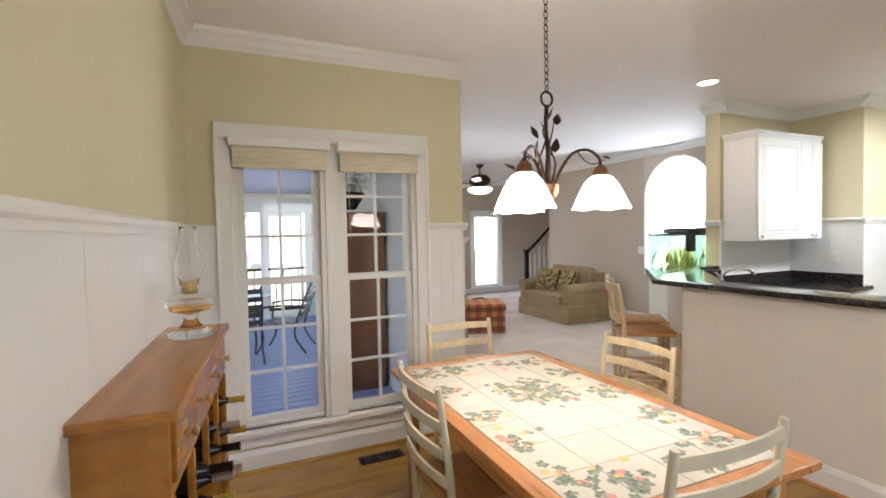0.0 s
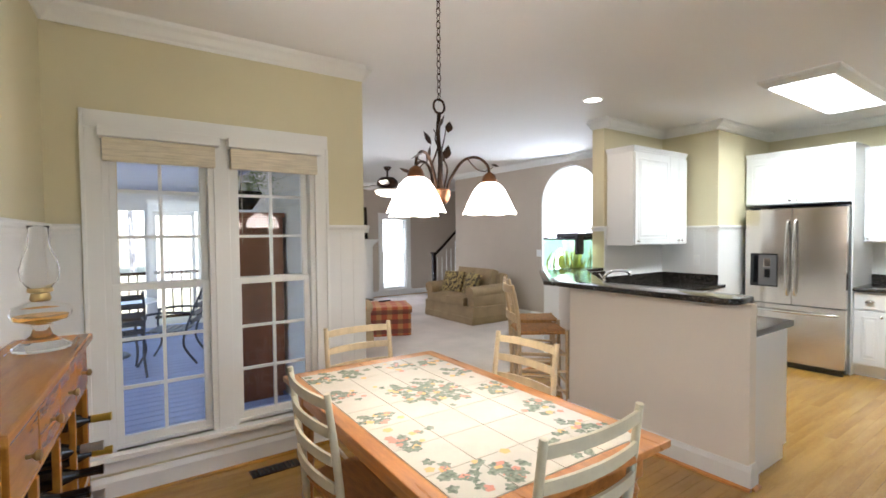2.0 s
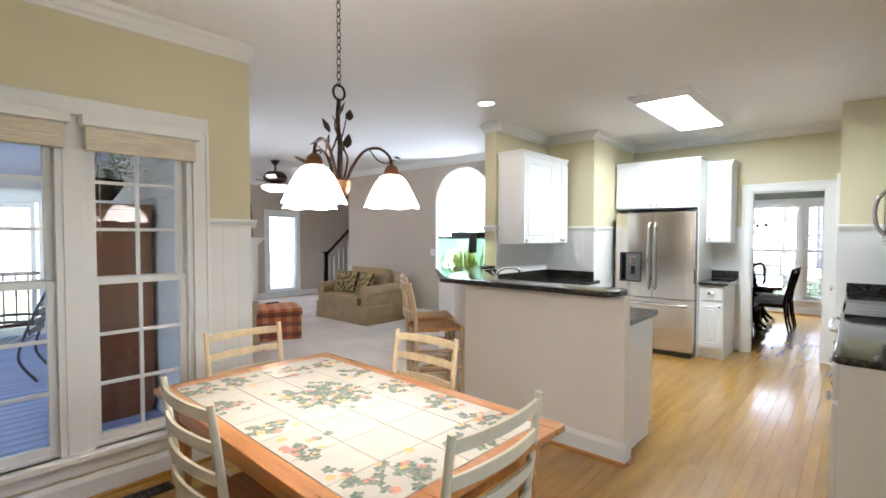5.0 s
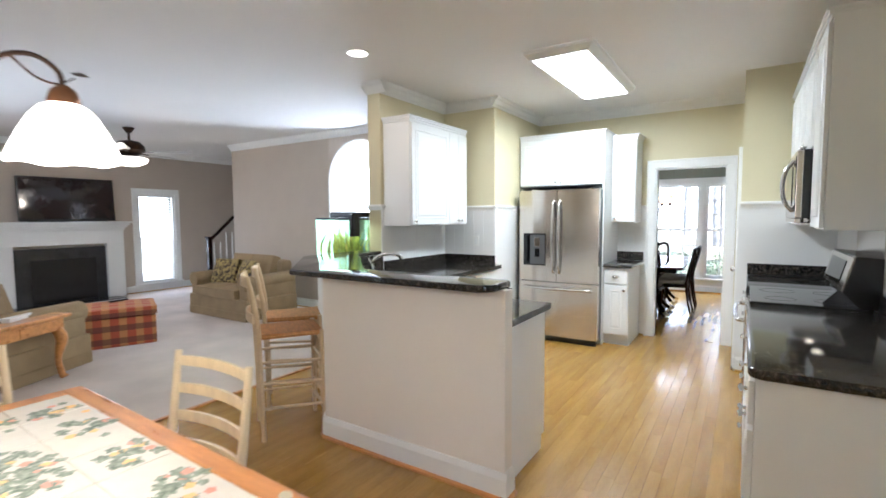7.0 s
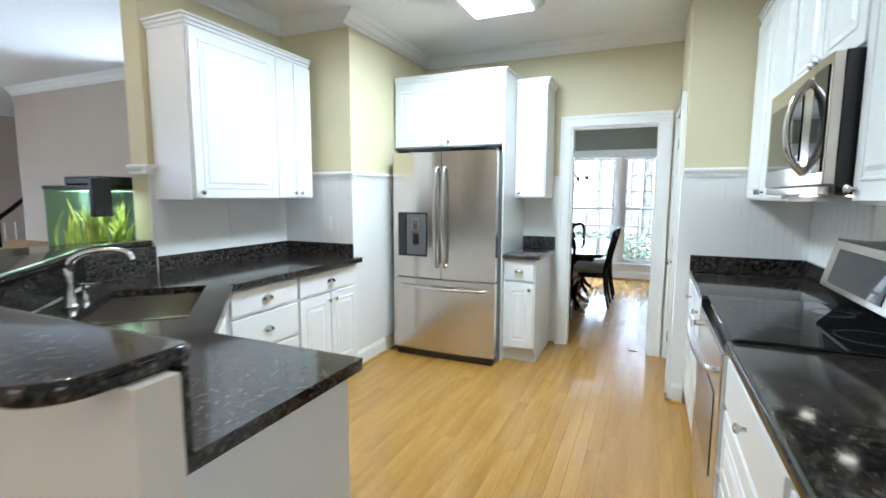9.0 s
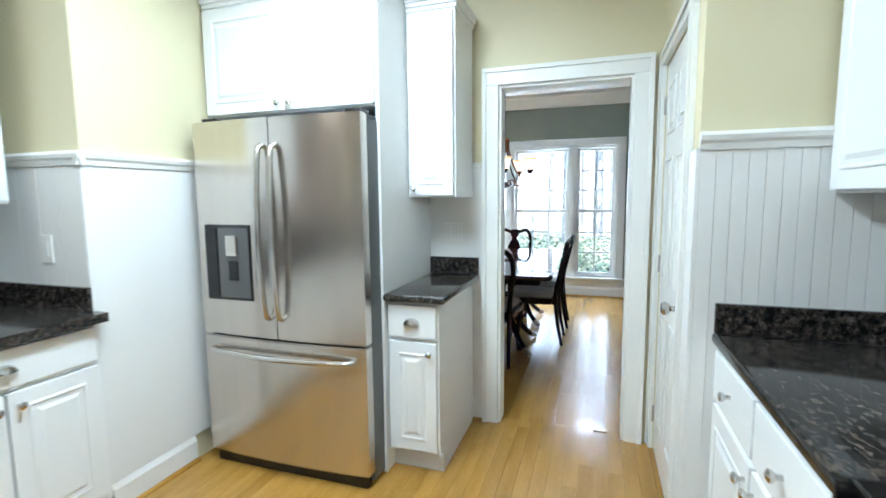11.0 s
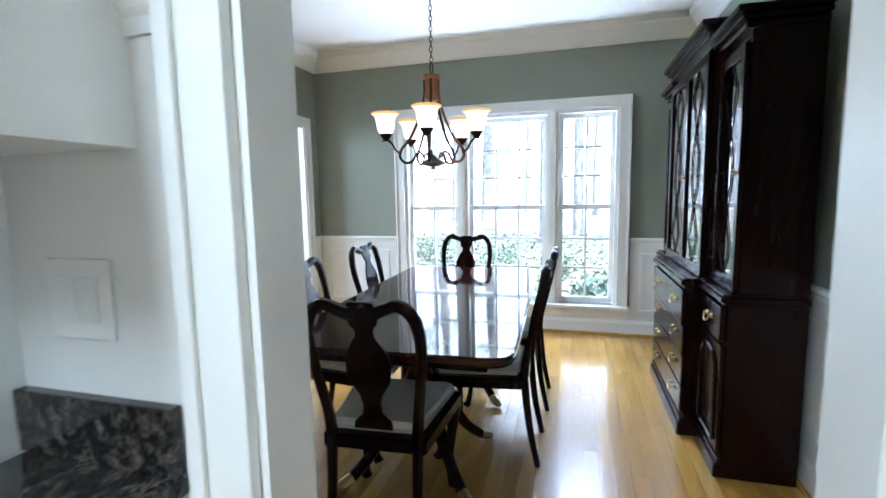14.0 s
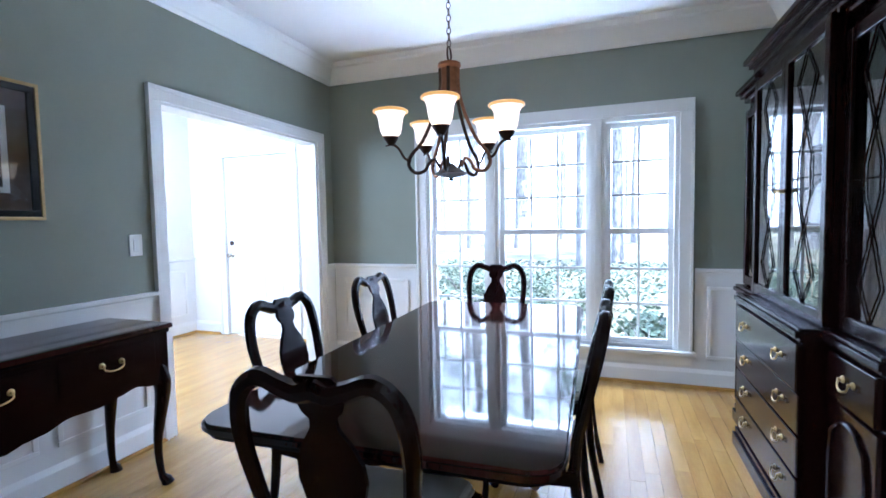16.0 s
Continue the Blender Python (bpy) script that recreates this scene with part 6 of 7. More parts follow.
for px in (-0.48, 0.48):
    col = part("pedestal", one(lathe, [(0.05, 0.20), (0.075, 0.23), (0.06, 0.27), (0.085, 0.34), (0.08, 0.42), (0.045, 0.50), (0.05, 0.56), (0.10, 0.62), (0.11, 0.645)], 18, (px, 0, 0)), MAHOG, dt, "turned pedestal", True)
    for a in (45, 135, 225, 315):
        u, v = math.cos(radians(a)), math.sin(radians(a))
        part("foot", one(tube, [(px + u * 0.05, v * 0.05, 0.27), (px + u * 0.16, v * 0.16, 0.25), (px + u * 0.27, v * 0.27, 0.12), (px + u * 0.36, v * 0.36, 0.045)], [0.04, 0.034, 0.026, 0.024], 8, 4), MAHOG, col, smooth=True)
        part("claw_cap", one(tube, [(px + u * 0.355, v * 0.355, 0.047), (px + u * 0.40, v * 0.40, 0.03), (px + u * 0.425, v * 0.425, 0.02)], [0.026, 0.026, 0.016], 8, 3), BRASS, col, "brass claw cap", True)


def bail(parent, m, w=0.07):
    bm = bmesh.new()
    for s in (-1, 1):
        b2 = bmesh.new()
        lathe(b2, [(0.013, 0), (0.012, 0.004), (0.006, 0.008), (0.006, 0.016), (0, 0.018)], 10)
        bmesh.ops.transform(b2, matrix=pose(s * w / 2, 0, 0, 90), verts=b2.verts)
        me = bpy.data.meshes.new("tmp")
        b2.to_mesh(me)
        b2.free()
        bm.from_mesh(me)
        bpy.data.meshes.remove(me)
    tube(bm, [(-w / 2, -0.013, 0), (-w / 2 + 0.004, -0.018, -0.02), (0, -0.022, -0.03), (w / 2 - 0.004, -0.018, -0.02), (w / 2, -0.013, 0)], 0.0035, 6, 4)
    bmesh.ops.transform(bm, matrix=m, verts=bm.verts)
    return part("handle", bm, BRASS, parent, "brass bail handle", True)


# sideboard
sb = thing("sideboard", "dark mahogany sideboard with cabriole legs and brass pulls", "sideboard", pose(7.285, 2.772, 0))
SW, SD = 1.34, 0.43
part("top", boxes((-0.02, SW + 0.02, -0.02, SD, 0.775, 0.80), bev=0.008), TOPM, sb)
part("cornice", boxes((-0.008, SW + 0.008, -0.008, SD - 0.005, 0.755, 0.7745), bev=0.006), MAHOG, sb)
part("case", boxes((0.0, SW, 0.02, SD - 0.01, 0.56, 0.755)), MAHOG, sb)
n = 48


def scallop(u):
    knots = ((0.0, 0.455), (0.06, 0.472), (0.12, 0.478), (0.22, 0.506), (0.34, 0.502), (0.42, 0.518), (0.50, 0.535), (0.58, 0.515), (0.70, 0.50))
    for (a, za), (b, zb) in zip(knots, knots[1:]):
        if u <= b:
            k = (u - a) / (b - a)
            return za + (zb - za) * k * k * (3 - 2 * k)
    return 0.5


apr = [(SW * i / n, scallop(abs(SW * i / n - SW / 2))) for i in range(n + 1)]
part("apron", one(prism, [(0, 0.755), *apr, (SW, 0.755)], 0.0, 0.0195, "y"), MAHOG, sb, "scalloped apron")
for x0, x1 in ((0.06, 0.455), (0.475, 0.835), (0.855, SW - 0.07)):
    d = part("drawer", boxes((x0, x1, -0.006, 0.0, 0.59, 0.74), bev=0.003), MAHOG, sb)
    for k in ((0.25, 0.75) if x1 - x0 > 0.7 else (0.5,)):
        bail(d, pose(x0 + (x1 - x0) * k, -0.006, 0.68), 0.085)
for x in (0.035, SW - 0.035):
    for y in (0.035, SD - 0.05):
        s, t = (-1 if x < 0.5 else 1), (-1 if y < 0.2 else 0.3)
        part("leg", one(tube, [(x, y, 0.60), (x + s * 0.012, y + t * 0.012, 0.52), (x + s * 0.012, y + t * 0.012, 0.44), (x - s * 0.008, y - t * 0.008, 0.22), (x - s * 0.004, y, 0.06), (x + s * 0.012, y + t * 0.012, 0.018), (x + s * 0.016, y + t * 0.016, 0.0)], [0.036, 0.042, 0.034, 0.020, 0.016, 0.026, 0.03], 10, 4), MAHOG, sb, "cabriole leg", True)
# framed print
pf = thing("framed_picture", "framed print in a black and gold frame", "picture", pose(8.042, 3.226, 1.62))
GOLD = mat("gold_leaf", (0.45, 0.32, 0.14), 0.4, 0.7, vary=0.2)
bm, b2, b3 = bmesh.new(), bmesh.new(), bmesh.new()
for q in ((-0.34, 0.34, -0.31, -0.295), (-0.34, 0.34, 0.295, 0.31), (-0.34, -0.325, -0.295, 0.295), (0.325, 0.34, -0.295, 0.295)):
    box(bm, q[0], q[1], -0.03, 0, q[2], q[3], bev=0.003)
for q in ((-0.325, 0.325, -0.295, -0.265), (-0.325, 0.325, 0.265, 0.295), (-0.325, -0.295, -0.265, 0.265), (0.295, 0.325, -0.265, 0.265)):
    box(b2, q[0], q[1], -0.026, 0, q[2], q[3], bev=0.003)
for q in ((-0.215, 0.215, -0.19, -0.165), (-0.215, 0.215, 0.165, 0.19), (-0.215, -0.19, -0.165, 0.165), (0.19, 0.215, -0.165, 0.165)):
    box(b3, q[0], q[1], -0.014, -0.011, q[2], q[3])
part("gilt_edge", bm, GOLD, pf)
part("frame", b2, BLACK, pf)
part("mount", boxes((-0.296, 0.296, -0.011, -0.004, -0.266, 0.266)), mat("brown_mount", (0.11, 0.07, 0.042), 0.8, vary=0.1, scale=5), pf)
part("inner_mount", b3, TRIM, pf)
part("print", boxes((-0.19, 0.19, -0.0125, -0.011, -0.165, 0.165)), mat("print", (0.20, 0.17, 0.13), 0.8, vary=0.5, scale=8), pf)
gl = part("glazing", boxes((-0.296, 0.296, -0.019, -0.017, -0.266, 0.266)), CLEAR, pf)
gl.visible_shadow = False

# china cabinet
CC = thing("china_cabinet", "dark mahogany breakfront china cabinet with glazed doors", "china cabinet", pose(8.625, -0.338, 0))
CG = glass("cabinet_glass", (0.95, 0.97, 0.95))
INN = mat("cabinet_lining", (0.34, 0.15, 0.07), 0.35, vary=0.2, scale=4, stretch=(1, 1, 6), alt=(0.12, 0.04, 0.02))


def breakfront(x0, x1, df, du, top, kind):
    """One bay: base to depth df, glazed upper to depth du."""
    ba = part("base", boxes((x0, x1, 0.0, df - 0.02, 0.10, 0.80)), MAHOG, CC)
    part("plinth", boxes((x0 - 0.0, x1, 0.0, df + 0.012, 0.0, 0.07), (x0, x1, 0.0, df, 0.07, 0.10), bev=0.006), MAHOG, CC)
    for k, (o_, a, b) in enumerate(((0.0, 0.80, 0.815), (0.016, 0.815, 0.84), (0.006, 0.84, 0.855))):
        part("waist_moulding", boxes((x0 - o_ * (x0 < 0.01), x1 + o_ * (x1 > 1.6), 0.0, df + o_, a, b - 0.0005), bev=0.004), MAHOG, CC)
    if kind == "drawers":
        zs = (0.115, 0.275, 0.44, 0.605, 0.795)
        for a, b in zip(zs, zs[1:]):
            o_ = 0.012 if b < 0.7 else 0.02
            d = part("drawer", boxes((x0 + 0.012, x1 - 0.012, df - 0.0195, df + o_ - 0.012, a + 0.004, b - 0.004), bev=0.006), MAHOG, CC)
            for s in (0.22, 0.78):
                bail(d, pose(x0 + (x1 - x0) * (1 - s), df + o_ - 0.012, (a + b) / 2 + 0.012, 0, 0, 180))
    else:
        d = part("drawer", boxes((x0 + 0.02, x1 - 0.02, df - 0.0195, df + 0.006, 0.63, 0.79), bev=0.006), MAHOG, CC)
        bail(d, pose((x0 + x1) / 2, df + 0.006, 0.72, 0, 0, 180))
        d = part("door", boxes((x0 + 0.015, x1 - 0.015, df - 0.0195, df, 0.115, 0.615), bev=0.004), MAHOG, CC)
        c, w = (x0 + x1) / 2, (x1 - x0) / 2 - 0.06
        part("arched_moulding", one(tube, [(c - w, df + 0.004, 0.16), (c - w, df + 0.004, 0.44), (c - w * 0.9, df + 0.004, 0.52), (c - w * 0.45, df + 0.004, 0.565), (c, df + 0.004, 0.575), (c + w * 0.45, df + 0.004, 0.565), (c + w * 0.9, df + 0.004, 0.52), (c + w, df + 0.004, 0.44), (c + w, df + 0.004, 0.16), (c - w, df + 0.004, 0.16)], 0.009, 6), MAHOG, d, smooth=True)
    z0 = 0.856
    for nm, b_ in (("side_panel", (x0, x0 + 0.018, 0.0, du - 0.02, z0, top)), ("side_panel", (x1 - 0.018, x1, 0.0, du - 0.02, z0, top)), ("top_board", (x0 + 0.018, x1 - 0.018, 0.0, du - 0.02, top - 0.03, top)), ("bottom_board", (x0 + 0.018, x1 - 0.018, 0.0, du - 0.02, z0, z0 + 0.02))):
        part(nm, boxes(b_), MAHOG, CC)
    part("back_panel", boxes((x0 + 0.018, x1 - 0.018, 0.0, 0.008, z0 + 0.02, top - 0.03)), INN, CC, "warm brown lining")
    for z in (1.22, 1.55, 1.82):
        sh = part("shelf", boxes((x0 + 0.02, x1 - 0.02, 0.012, du - 0.06, z, z + 0.006)), CG, CC, "glass shelf")
        sh.visible_shadow = False
    nd = 2 if kind == "drawers" else 1
    for k in range(nd):
        a, b = x0 + 0.004 + (x1 - x0 - 0.008) * k / nd, x0 + 0.004 + (x1 - x0 - 0.008) * (k + 1) / nd
        f = 0.042
        d = part("glazed_door", boxes((a, a + f, du - 0.0195, du + 0.004, z0 + 0.004, top - 0.05), (b - f, b, du - 0.0195, du + 0.004, z0 + 0.004, top - 0.05), (a + f, b - f, du - 0.0195, du + 0.004, z0 + 0.004, z0 + 0.06), (a + f, b - f, du - 0.0195, du + 0.004, top - 0.10, top - 0.05), bev=0.004), MAHOG, CC)
        p = part("pane", boxes((a + f, b - f, du - 0.011, du - 0.008, z0 + 0.06, top - 0.10)), CG, d)
        p.visible_shadow = False
        bm = bmesh.new()
        c, h0, h1, w = (a + b) / 2, z0 + 0.06, top - 0.10, (b - a) / 2 - f
        y = du - 0.004
        for s in (-1, 1):
            tube(bm, [(c, y, h0), (c + s * w * 0.5, y, h0 + 0.12), (c, y, h0 + 0.30), (c + s * w * 0.35, y, h0 + 0.42), (c + s * w * 0.35, y, h1 - 0.42), (c, y, h1 - 0.30), (c + s * w * 0.5, y, h1 - 0.12), (c, y, h1)], 0.0032, 5)
        tube(bm, [(a + f, y, (h0 + h1) / 2), (b - f, y, (h0 + h1) / 2)], 0.0032, 5)
        part("lattice", bm, MAHOG, d, "thin lattice glazing bars")
        kx = b - 0.02 if (k == 0 and nd == 2) else a + 0.02
        bm = bmesh.new()
        lathe(bm, [(0.011, 0), (0.005, 0.006), (0.005, 0.014), (0.011, 0.02), (0, 0.028)], 10)
        bmesh.ops.transform(bm, matrix=pose(kx, du + 0.004, 1.38, -90), verts=bm.verts)
        part("knob", bm, BRASS, d, "small brass knob", True)
    for k, (o_, a, b) in enumerate(((0.01, 0.0, 0.03), (0.03, 0.03, 0.055), (0.05, 0.055, 0.085))):
        part("cornice", boxes((x0 - o_ * (x0 < 0.01 or kind == "drawers"), x1 + o_ * (x1 > 1.6 or kind == "drawers"), 0.0, du + o_, top + a, top + b - 0.0005), bev=0.006), MAHOG, CC)


breakfront(0.0, 0.37, 0.32, 0.285, 1.955, "door")
breakfront(0.372, 1.288, 0.40, 0.33, 2.03, "drawers")
breakfront(1.29, 1.66, 0.32, 0.285, 1.955, "door")
# china on the shelves
PORC = mat("porcelain", (0.78, 0.76, 0.72), 0.12, vary=0.03)
rng = random.Random(3)
for x in (0.13, 0.26, 0.50, 0.66, 0.82, 0.98, 1.14, 1.41, 1.54):
    for z in (0.877, 1.227, 1.557):
        o_ = thing("plate" if rng.random() < 0.5 else "goblet", "white porcelain plate standing in the china cabinet", "plate", pose(8.625 + x, -0.338 + rng.uniform(0.1, 0.16), z), "china in the cabinet")
        if o_.name.startswith("goblet"):
            tagged(o_, "clear stemmed glass on a cabinet shelf", "glass", "glasses in the cabinet")
            part("body", one(lathe, [(0.03, 0), (0.028, 0.003), (0.004, 0.008), (0.004, 0.07), (0.028, 0.10), (0.034, 0.15), (0.03, 0.19)], 14), CG, o_, smooth=True)
        else:
            bm = bmesh.new()
            lathe(bm, [(0.0, 0.0), (0.06, 0.002), (0.105, 0.016), (0.11, 0.02), (0.06, 0.008), (0, 0.006)], 22)
            bmesh.ops.transform(bm, matrix=pose(0, -0.045, 0.108, -78), verts=bm.verts)
            part("body", bm, PORC, o_, smooth=True)

# five-shade chandelier
dc = thing("chandelier", "copper bronze chandelier with five lit amber-rimmed shades", "chandelier", pose(8.92, 1.385, 0))
part("chain", one(chain, 0, 0, 2.03, 2.70), BRONZE, dc)
part("canopy", one(lathe, [(0.0, 2.69), (0.025, 2.695), (0.06, 2.72), (0.065, 2.7395)], 18), BRONZE, dc, smooth=True)
part("ring", one(tube, [(0.026 * math.cos(a), 0, 1.998 + 0.032 * math.sin(a)) for a in (2 * math.pi * i / 16 for i in range(17))], 0.004, 6), BRONZE, dc, smooth=True)
part("column", one(lathe, [(0.0, 1.965), (0.05, 1.957), (0.052, 1.945), (0.04, 1.935), (0.038, 1.88), (0.045, 1.83), (0.03, 1.82), (0, 1.82)], 16), COPPER, dc, "dark copper fluted column", True)
part("finial", one(lathe, [(0.0, 1.448), (0.012, 1.45), (0.014, 1.45), (0.008, 1.462), (0.04, 1.468), (0.075, 1.48), (0.05, 1.495), (0.03, 1.51), (0.012, 1.525), (0, 1.53)], 16), BRONZE, dc, smooth=True)
for k in range(5):
    a = 190.5 + 72 * k
    u, v = math.cos(radians(a)), math.sin(radians(a))

    def q(d, z):
        return (u * d, v * d, z)
    arm = part("arm", one(tube, [q(0.042, 1.935), q(0.042, 1.85), q(0.07, 1.74), q(0.125, 1.62), q(0.175, 1.56), q(0.185, 1.515), q(0.155, 1.485), q(0.115, 1.495), q(0.095, 1.53), q(0.07, 1.545), q(0.05, 1.51)], [0.007, 0.008, 0.008, 0.008, 0.008, 0.008, 0.008, 0.008, 0.007, 0.006, 0.006], 7, 4), COPPER if k % 2 else BRONZE, dc, smooth=True)
    part("branch", one(tube, [q(0.175, 1.535), q(0.205, 1.55), q(0.225, 1.585), q(0.25, 1.605), q(0.285, 1.60)], [0.006, 0.006, 0.006, 0.006, 0.003], 7, 4), BRONZE, arm, smooth=True)
    part("bobeche", one(lathe, [(0.0, 1.60), (0.012, 1.602), (0.03, 1.628), (0.036, 1.64), (0, 1.642)], 14, q(0.26, 0)), BRONZE, arm, smooth=True)
    bm = bmesh.new()
    lathe(bm, [(0.034, 1.643), (0.045, 1.662), (0.050, 1.69), (0.054, 1.72), (0.067, 1.746), (0.072, 1.751)], 20, q(0.26, 0), False)
    sh = part("shade", bm, SHADE_D, arm, "lit alabaster glass shade with amber rim", True)
    sh.modifiers.new("thick", "SOLIDIFY").thickness = 0.003
    part("rim", one(tube, [q2 for q2 in ((u * 0.26 + 0.0705 * math.cos(b), v * 0.26 + 0.0705 * math.sin(b), 1.747) for b in (2 * math.pi * i / 20 for i in range(21)))], 0.0065, 6), AMBER, arm, "amber glass rim", True)
    lamp("bulb", "POINT", dc.matrix_world @ pose(*q(0.26, 1.71)), 1.6, (1.0, 0.78, 0.52), radius=0.025)

# ---- outdoors ----
GRASS = mat("leaf_litter", (0.30, 0.31, 0.20), 0.95, vary=0.3, scale=0.6, bump=0.6, bscale=14, alt=(0.30, 0.23, 0.16))
tagged(part("ground", boxes((-900, 1500, -900, 900, -0.8, -0.45)), GRASS), "grass and leaf litter under the trees", "ground", "", "structure")
BARK = mat("bark", (0.50, 0.47, 0.45), 0.95, vary=0.35, scale=4, bump=0.8, bscale=14, stretch=(4, 4, 1))
LEAF = mat("foliage", (0.12, 0.18, 0.06), 0.7, vary=0.35, scale=2, rand=0.4, alt=(0.06, 0.10, 0.03))
IVY = mat("ivy", (0.15, 0.19, 0.13), 0.45, vary=0.4, scale=3, rand=0.5, alt=(0.07, 0.10, 0.065))


def leaves(bm, rng, c, r, n, size, flat=0.7):
    for _ in range(n):
        d = Vector((rng.gauss(0, 1), rng.gauss(0, 1), rng.gauss(0, flat)))
        d = d.normalized() * r * rng.random() ** 0.4
        p = Vector(c) + d
        e = Euler((rng.uniform(-1, 1), rng.uniform(-1, 1), rng.uniform(0, 6.3))).to_matrix()
        s = size * rng.uniform(0.6, 1.3)
        bm.faces.new([bm.verts.new(p + e @ Vector(q) * s) for q in ((0, -1, 0), (0.5, -0.1, 0.12), (0, 1, 0), (-0.5, -0.1, 0.12))])


def tree(rng, x, y, h, r):
    o = thing("tree", "tall tree with a bare straight trunk and leafy crown", "tree", pose(x, y, -0.45), "trees in the wood")
    bm = bmesh.new()
    lx, ly = rng.uniform(-0.5, 0.5), rng.uniform(-0.5, 0.5)
    tube(bm, [(0, 0, -0.1), (lx * 0.2, ly * 0.2, h * 0.3), (lx * 0.7, ly * 0.7, h * 0.65), (lx, ly, h)], [r * 1.3, r, r * 0.7, r * 0.2], 10, 3)
    for k in range(7):
        z = h * rng.uniform(0.4, 0.9)
        a, ln = rng.uniform(0, 6.28), rng.uniform(1.5, 3.2)
        tube(bm, [(lx * z / h, ly * z / h, z), (lx + ln * 0.5 * math.cos(a), ly + ln * 0.5 * math.sin(a), z + 0.5), (lx + ln * math.cos(a), ly + ln * math.sin(a), z + 1.1)], [r * 0.3, r * 0.2, 0.02], 6, 2)
    part("trunk", bm, BARK, o, smooth=True)
    bm = bmesh.new()
    for k in range(9):
        z = h * rng.uniform(0.66, 1.0)
        a, ln = rng.uniform(0, 6.28), rng.uniform(0.4, 3.2)
        leaves(bm, rng, (lx + ln * math.cos(a), ly + ln * math.sin(a), z), rng.uniform(0.7, 1.4), 80, 0.16)
    part("crown", bm, LEAF, o)
    return o


rng = random.Random(12)
for k in range(34):
    x = rng.uniform(21, 62)
    y = 1.0 + (x - 7) * rng.uniform(-0.45, 0.55)
    tree(rng, x, y, rng.uniform(15, 21), rng.uniform(0.18, 0.38))
for k in range(14):
    tree(rng, rng.uniform(-14, 8), rng.uniform(18, 32), rng.uniform(9, 14), rng.uniform(0.12, 0.22))
for k in range(5):
    tree(rng, rng.uniform(9, 16), rng.uniform(7, 16), rng.uniform(8, 12), rng.uniform(0.1, 0.2))


def shrub(rng, x, y, r, h, label="low leafy evergreen shrub under the window"):
    o = thing("shrub", label, "shrub", pose(x, y, -0.45), "shrubs in the garden")
    bm = bmesh.new()
    for k in range(6):
        a = rng.uniform(0, 6.28)
        tube(bm, [(0, 0, 0), (0.3 * r * math.cos(a), 0.3 * r * math.sin(a), h * 0.5), (0.7 * r * math.cos(a), 0.7 * r * math.sin(a), h * 0.85)], [0.02, 0.014, 0.005], 5, 2)
    part("stems", bm, BARK, o)
    bm = bmesh.new()
    for k in range(9):
        a, d = rng.uniform(0, 6.28), r * rng.uniform(0.0, 0.75)
        leaves(bm, rng, (d * math.cos(a), d * math.sin(a), h * rng.uniform(0.3, 0.85)), 0.3 * r + 0.1, 110, 0.045)
    part("foliage", bm, IVY, o)
    return o


for x, y, r, h in ((12.1, 0.35, 0.5, 0.78), (12.3, -0.3, 0.55, 0.85), (15.0, -1.2, 0.7, 1.25), (14.6, 1.9, 0.6, 0.45), (15.6, 3.0, 0.7, 0.5), (16.2, 0.9, 0.7, 0.5), (17.5, 2.2, 0.8, 0.5), (18.2, 4.4, 0.9, 0.6)):
    shrub(rng, x, y, r, h)
bm = bmesh.new()
for k in range(9000):
    x = rng.uniform(11.2, 26)
    y = rng.uniform(-5, 8)
    p = Vector((x, y, -0.45 + rng.uniform(0.02, 0.14)))
    e = Euler((rng.uniform(-0.8, 0.8), rng.uniform(-0.8, 0.8), rng.uniform(0, 6.3))).to_matrix()
    bm.faces.new([bm.verts.new(p + e @ Vector(q) * 0.07) for q in ((0, -1, 0), (0.6, 0, 0.1), (0, 1, 0), (-0.6, 0, 0.1))])
tagged(part("ground_cover", bm, IVY), "ivy ground cover across the front garden", "ground cover", "", "stuff")

# glowing sheet added far off, for white windows and glare on the floor
BACKDROP_GLOW = glow("backdrop_glow", (0.90, 0.96, 1.0), 1.0, (0.8, 0.85, 0.9))
BACKDROP_GLOW.node_tree.nodes["Principled BSDF"].inputs["Emission Strength"].default_value = 1.9
tagged(part("backdrop", boxes((75, 75.5, -60, 70, -0.45, 45)), BACKDROP_GLOW), "glowing backdrop standing in for daylight beyond the wood", "backdrop", "", "structure")

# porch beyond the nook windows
# the blue cast of the daylight is put into the grey deck colour
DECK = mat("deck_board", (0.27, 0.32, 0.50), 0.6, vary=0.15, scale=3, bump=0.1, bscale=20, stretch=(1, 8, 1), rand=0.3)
dk = tagged(new("porch_floor"), "grey painted timber porch floor, tinted with a blue daylight cast", "deck", "", "structure")
board = None
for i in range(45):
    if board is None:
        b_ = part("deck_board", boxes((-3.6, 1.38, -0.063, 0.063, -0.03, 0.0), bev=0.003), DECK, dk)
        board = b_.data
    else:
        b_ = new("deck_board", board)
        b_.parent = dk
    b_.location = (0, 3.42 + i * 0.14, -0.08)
tagged(part("porch_beam", boxes((-3.6, 1.39, 9.45, 9.62, 1.95, 2.3), (-3.72, -3.6, 3.4, 9.62, 1.95, 2.3)), TRIM), "white porch roof beam", "beam", "", "structure")
# ceiling colour pushed bluer to carry the daylight cast
tagged(part("porch_ceiling", boxes((-3.75, 1.39, 3.34, 9.75, 2.3, 2.4)), mat("porch_ceiling_paint", (0.40, 0.44, 0.58), 0.6, vary=0.04)), "grey-blue painted porch ceiling, bluer with a daylight cast", "ceiling", "", "structure")
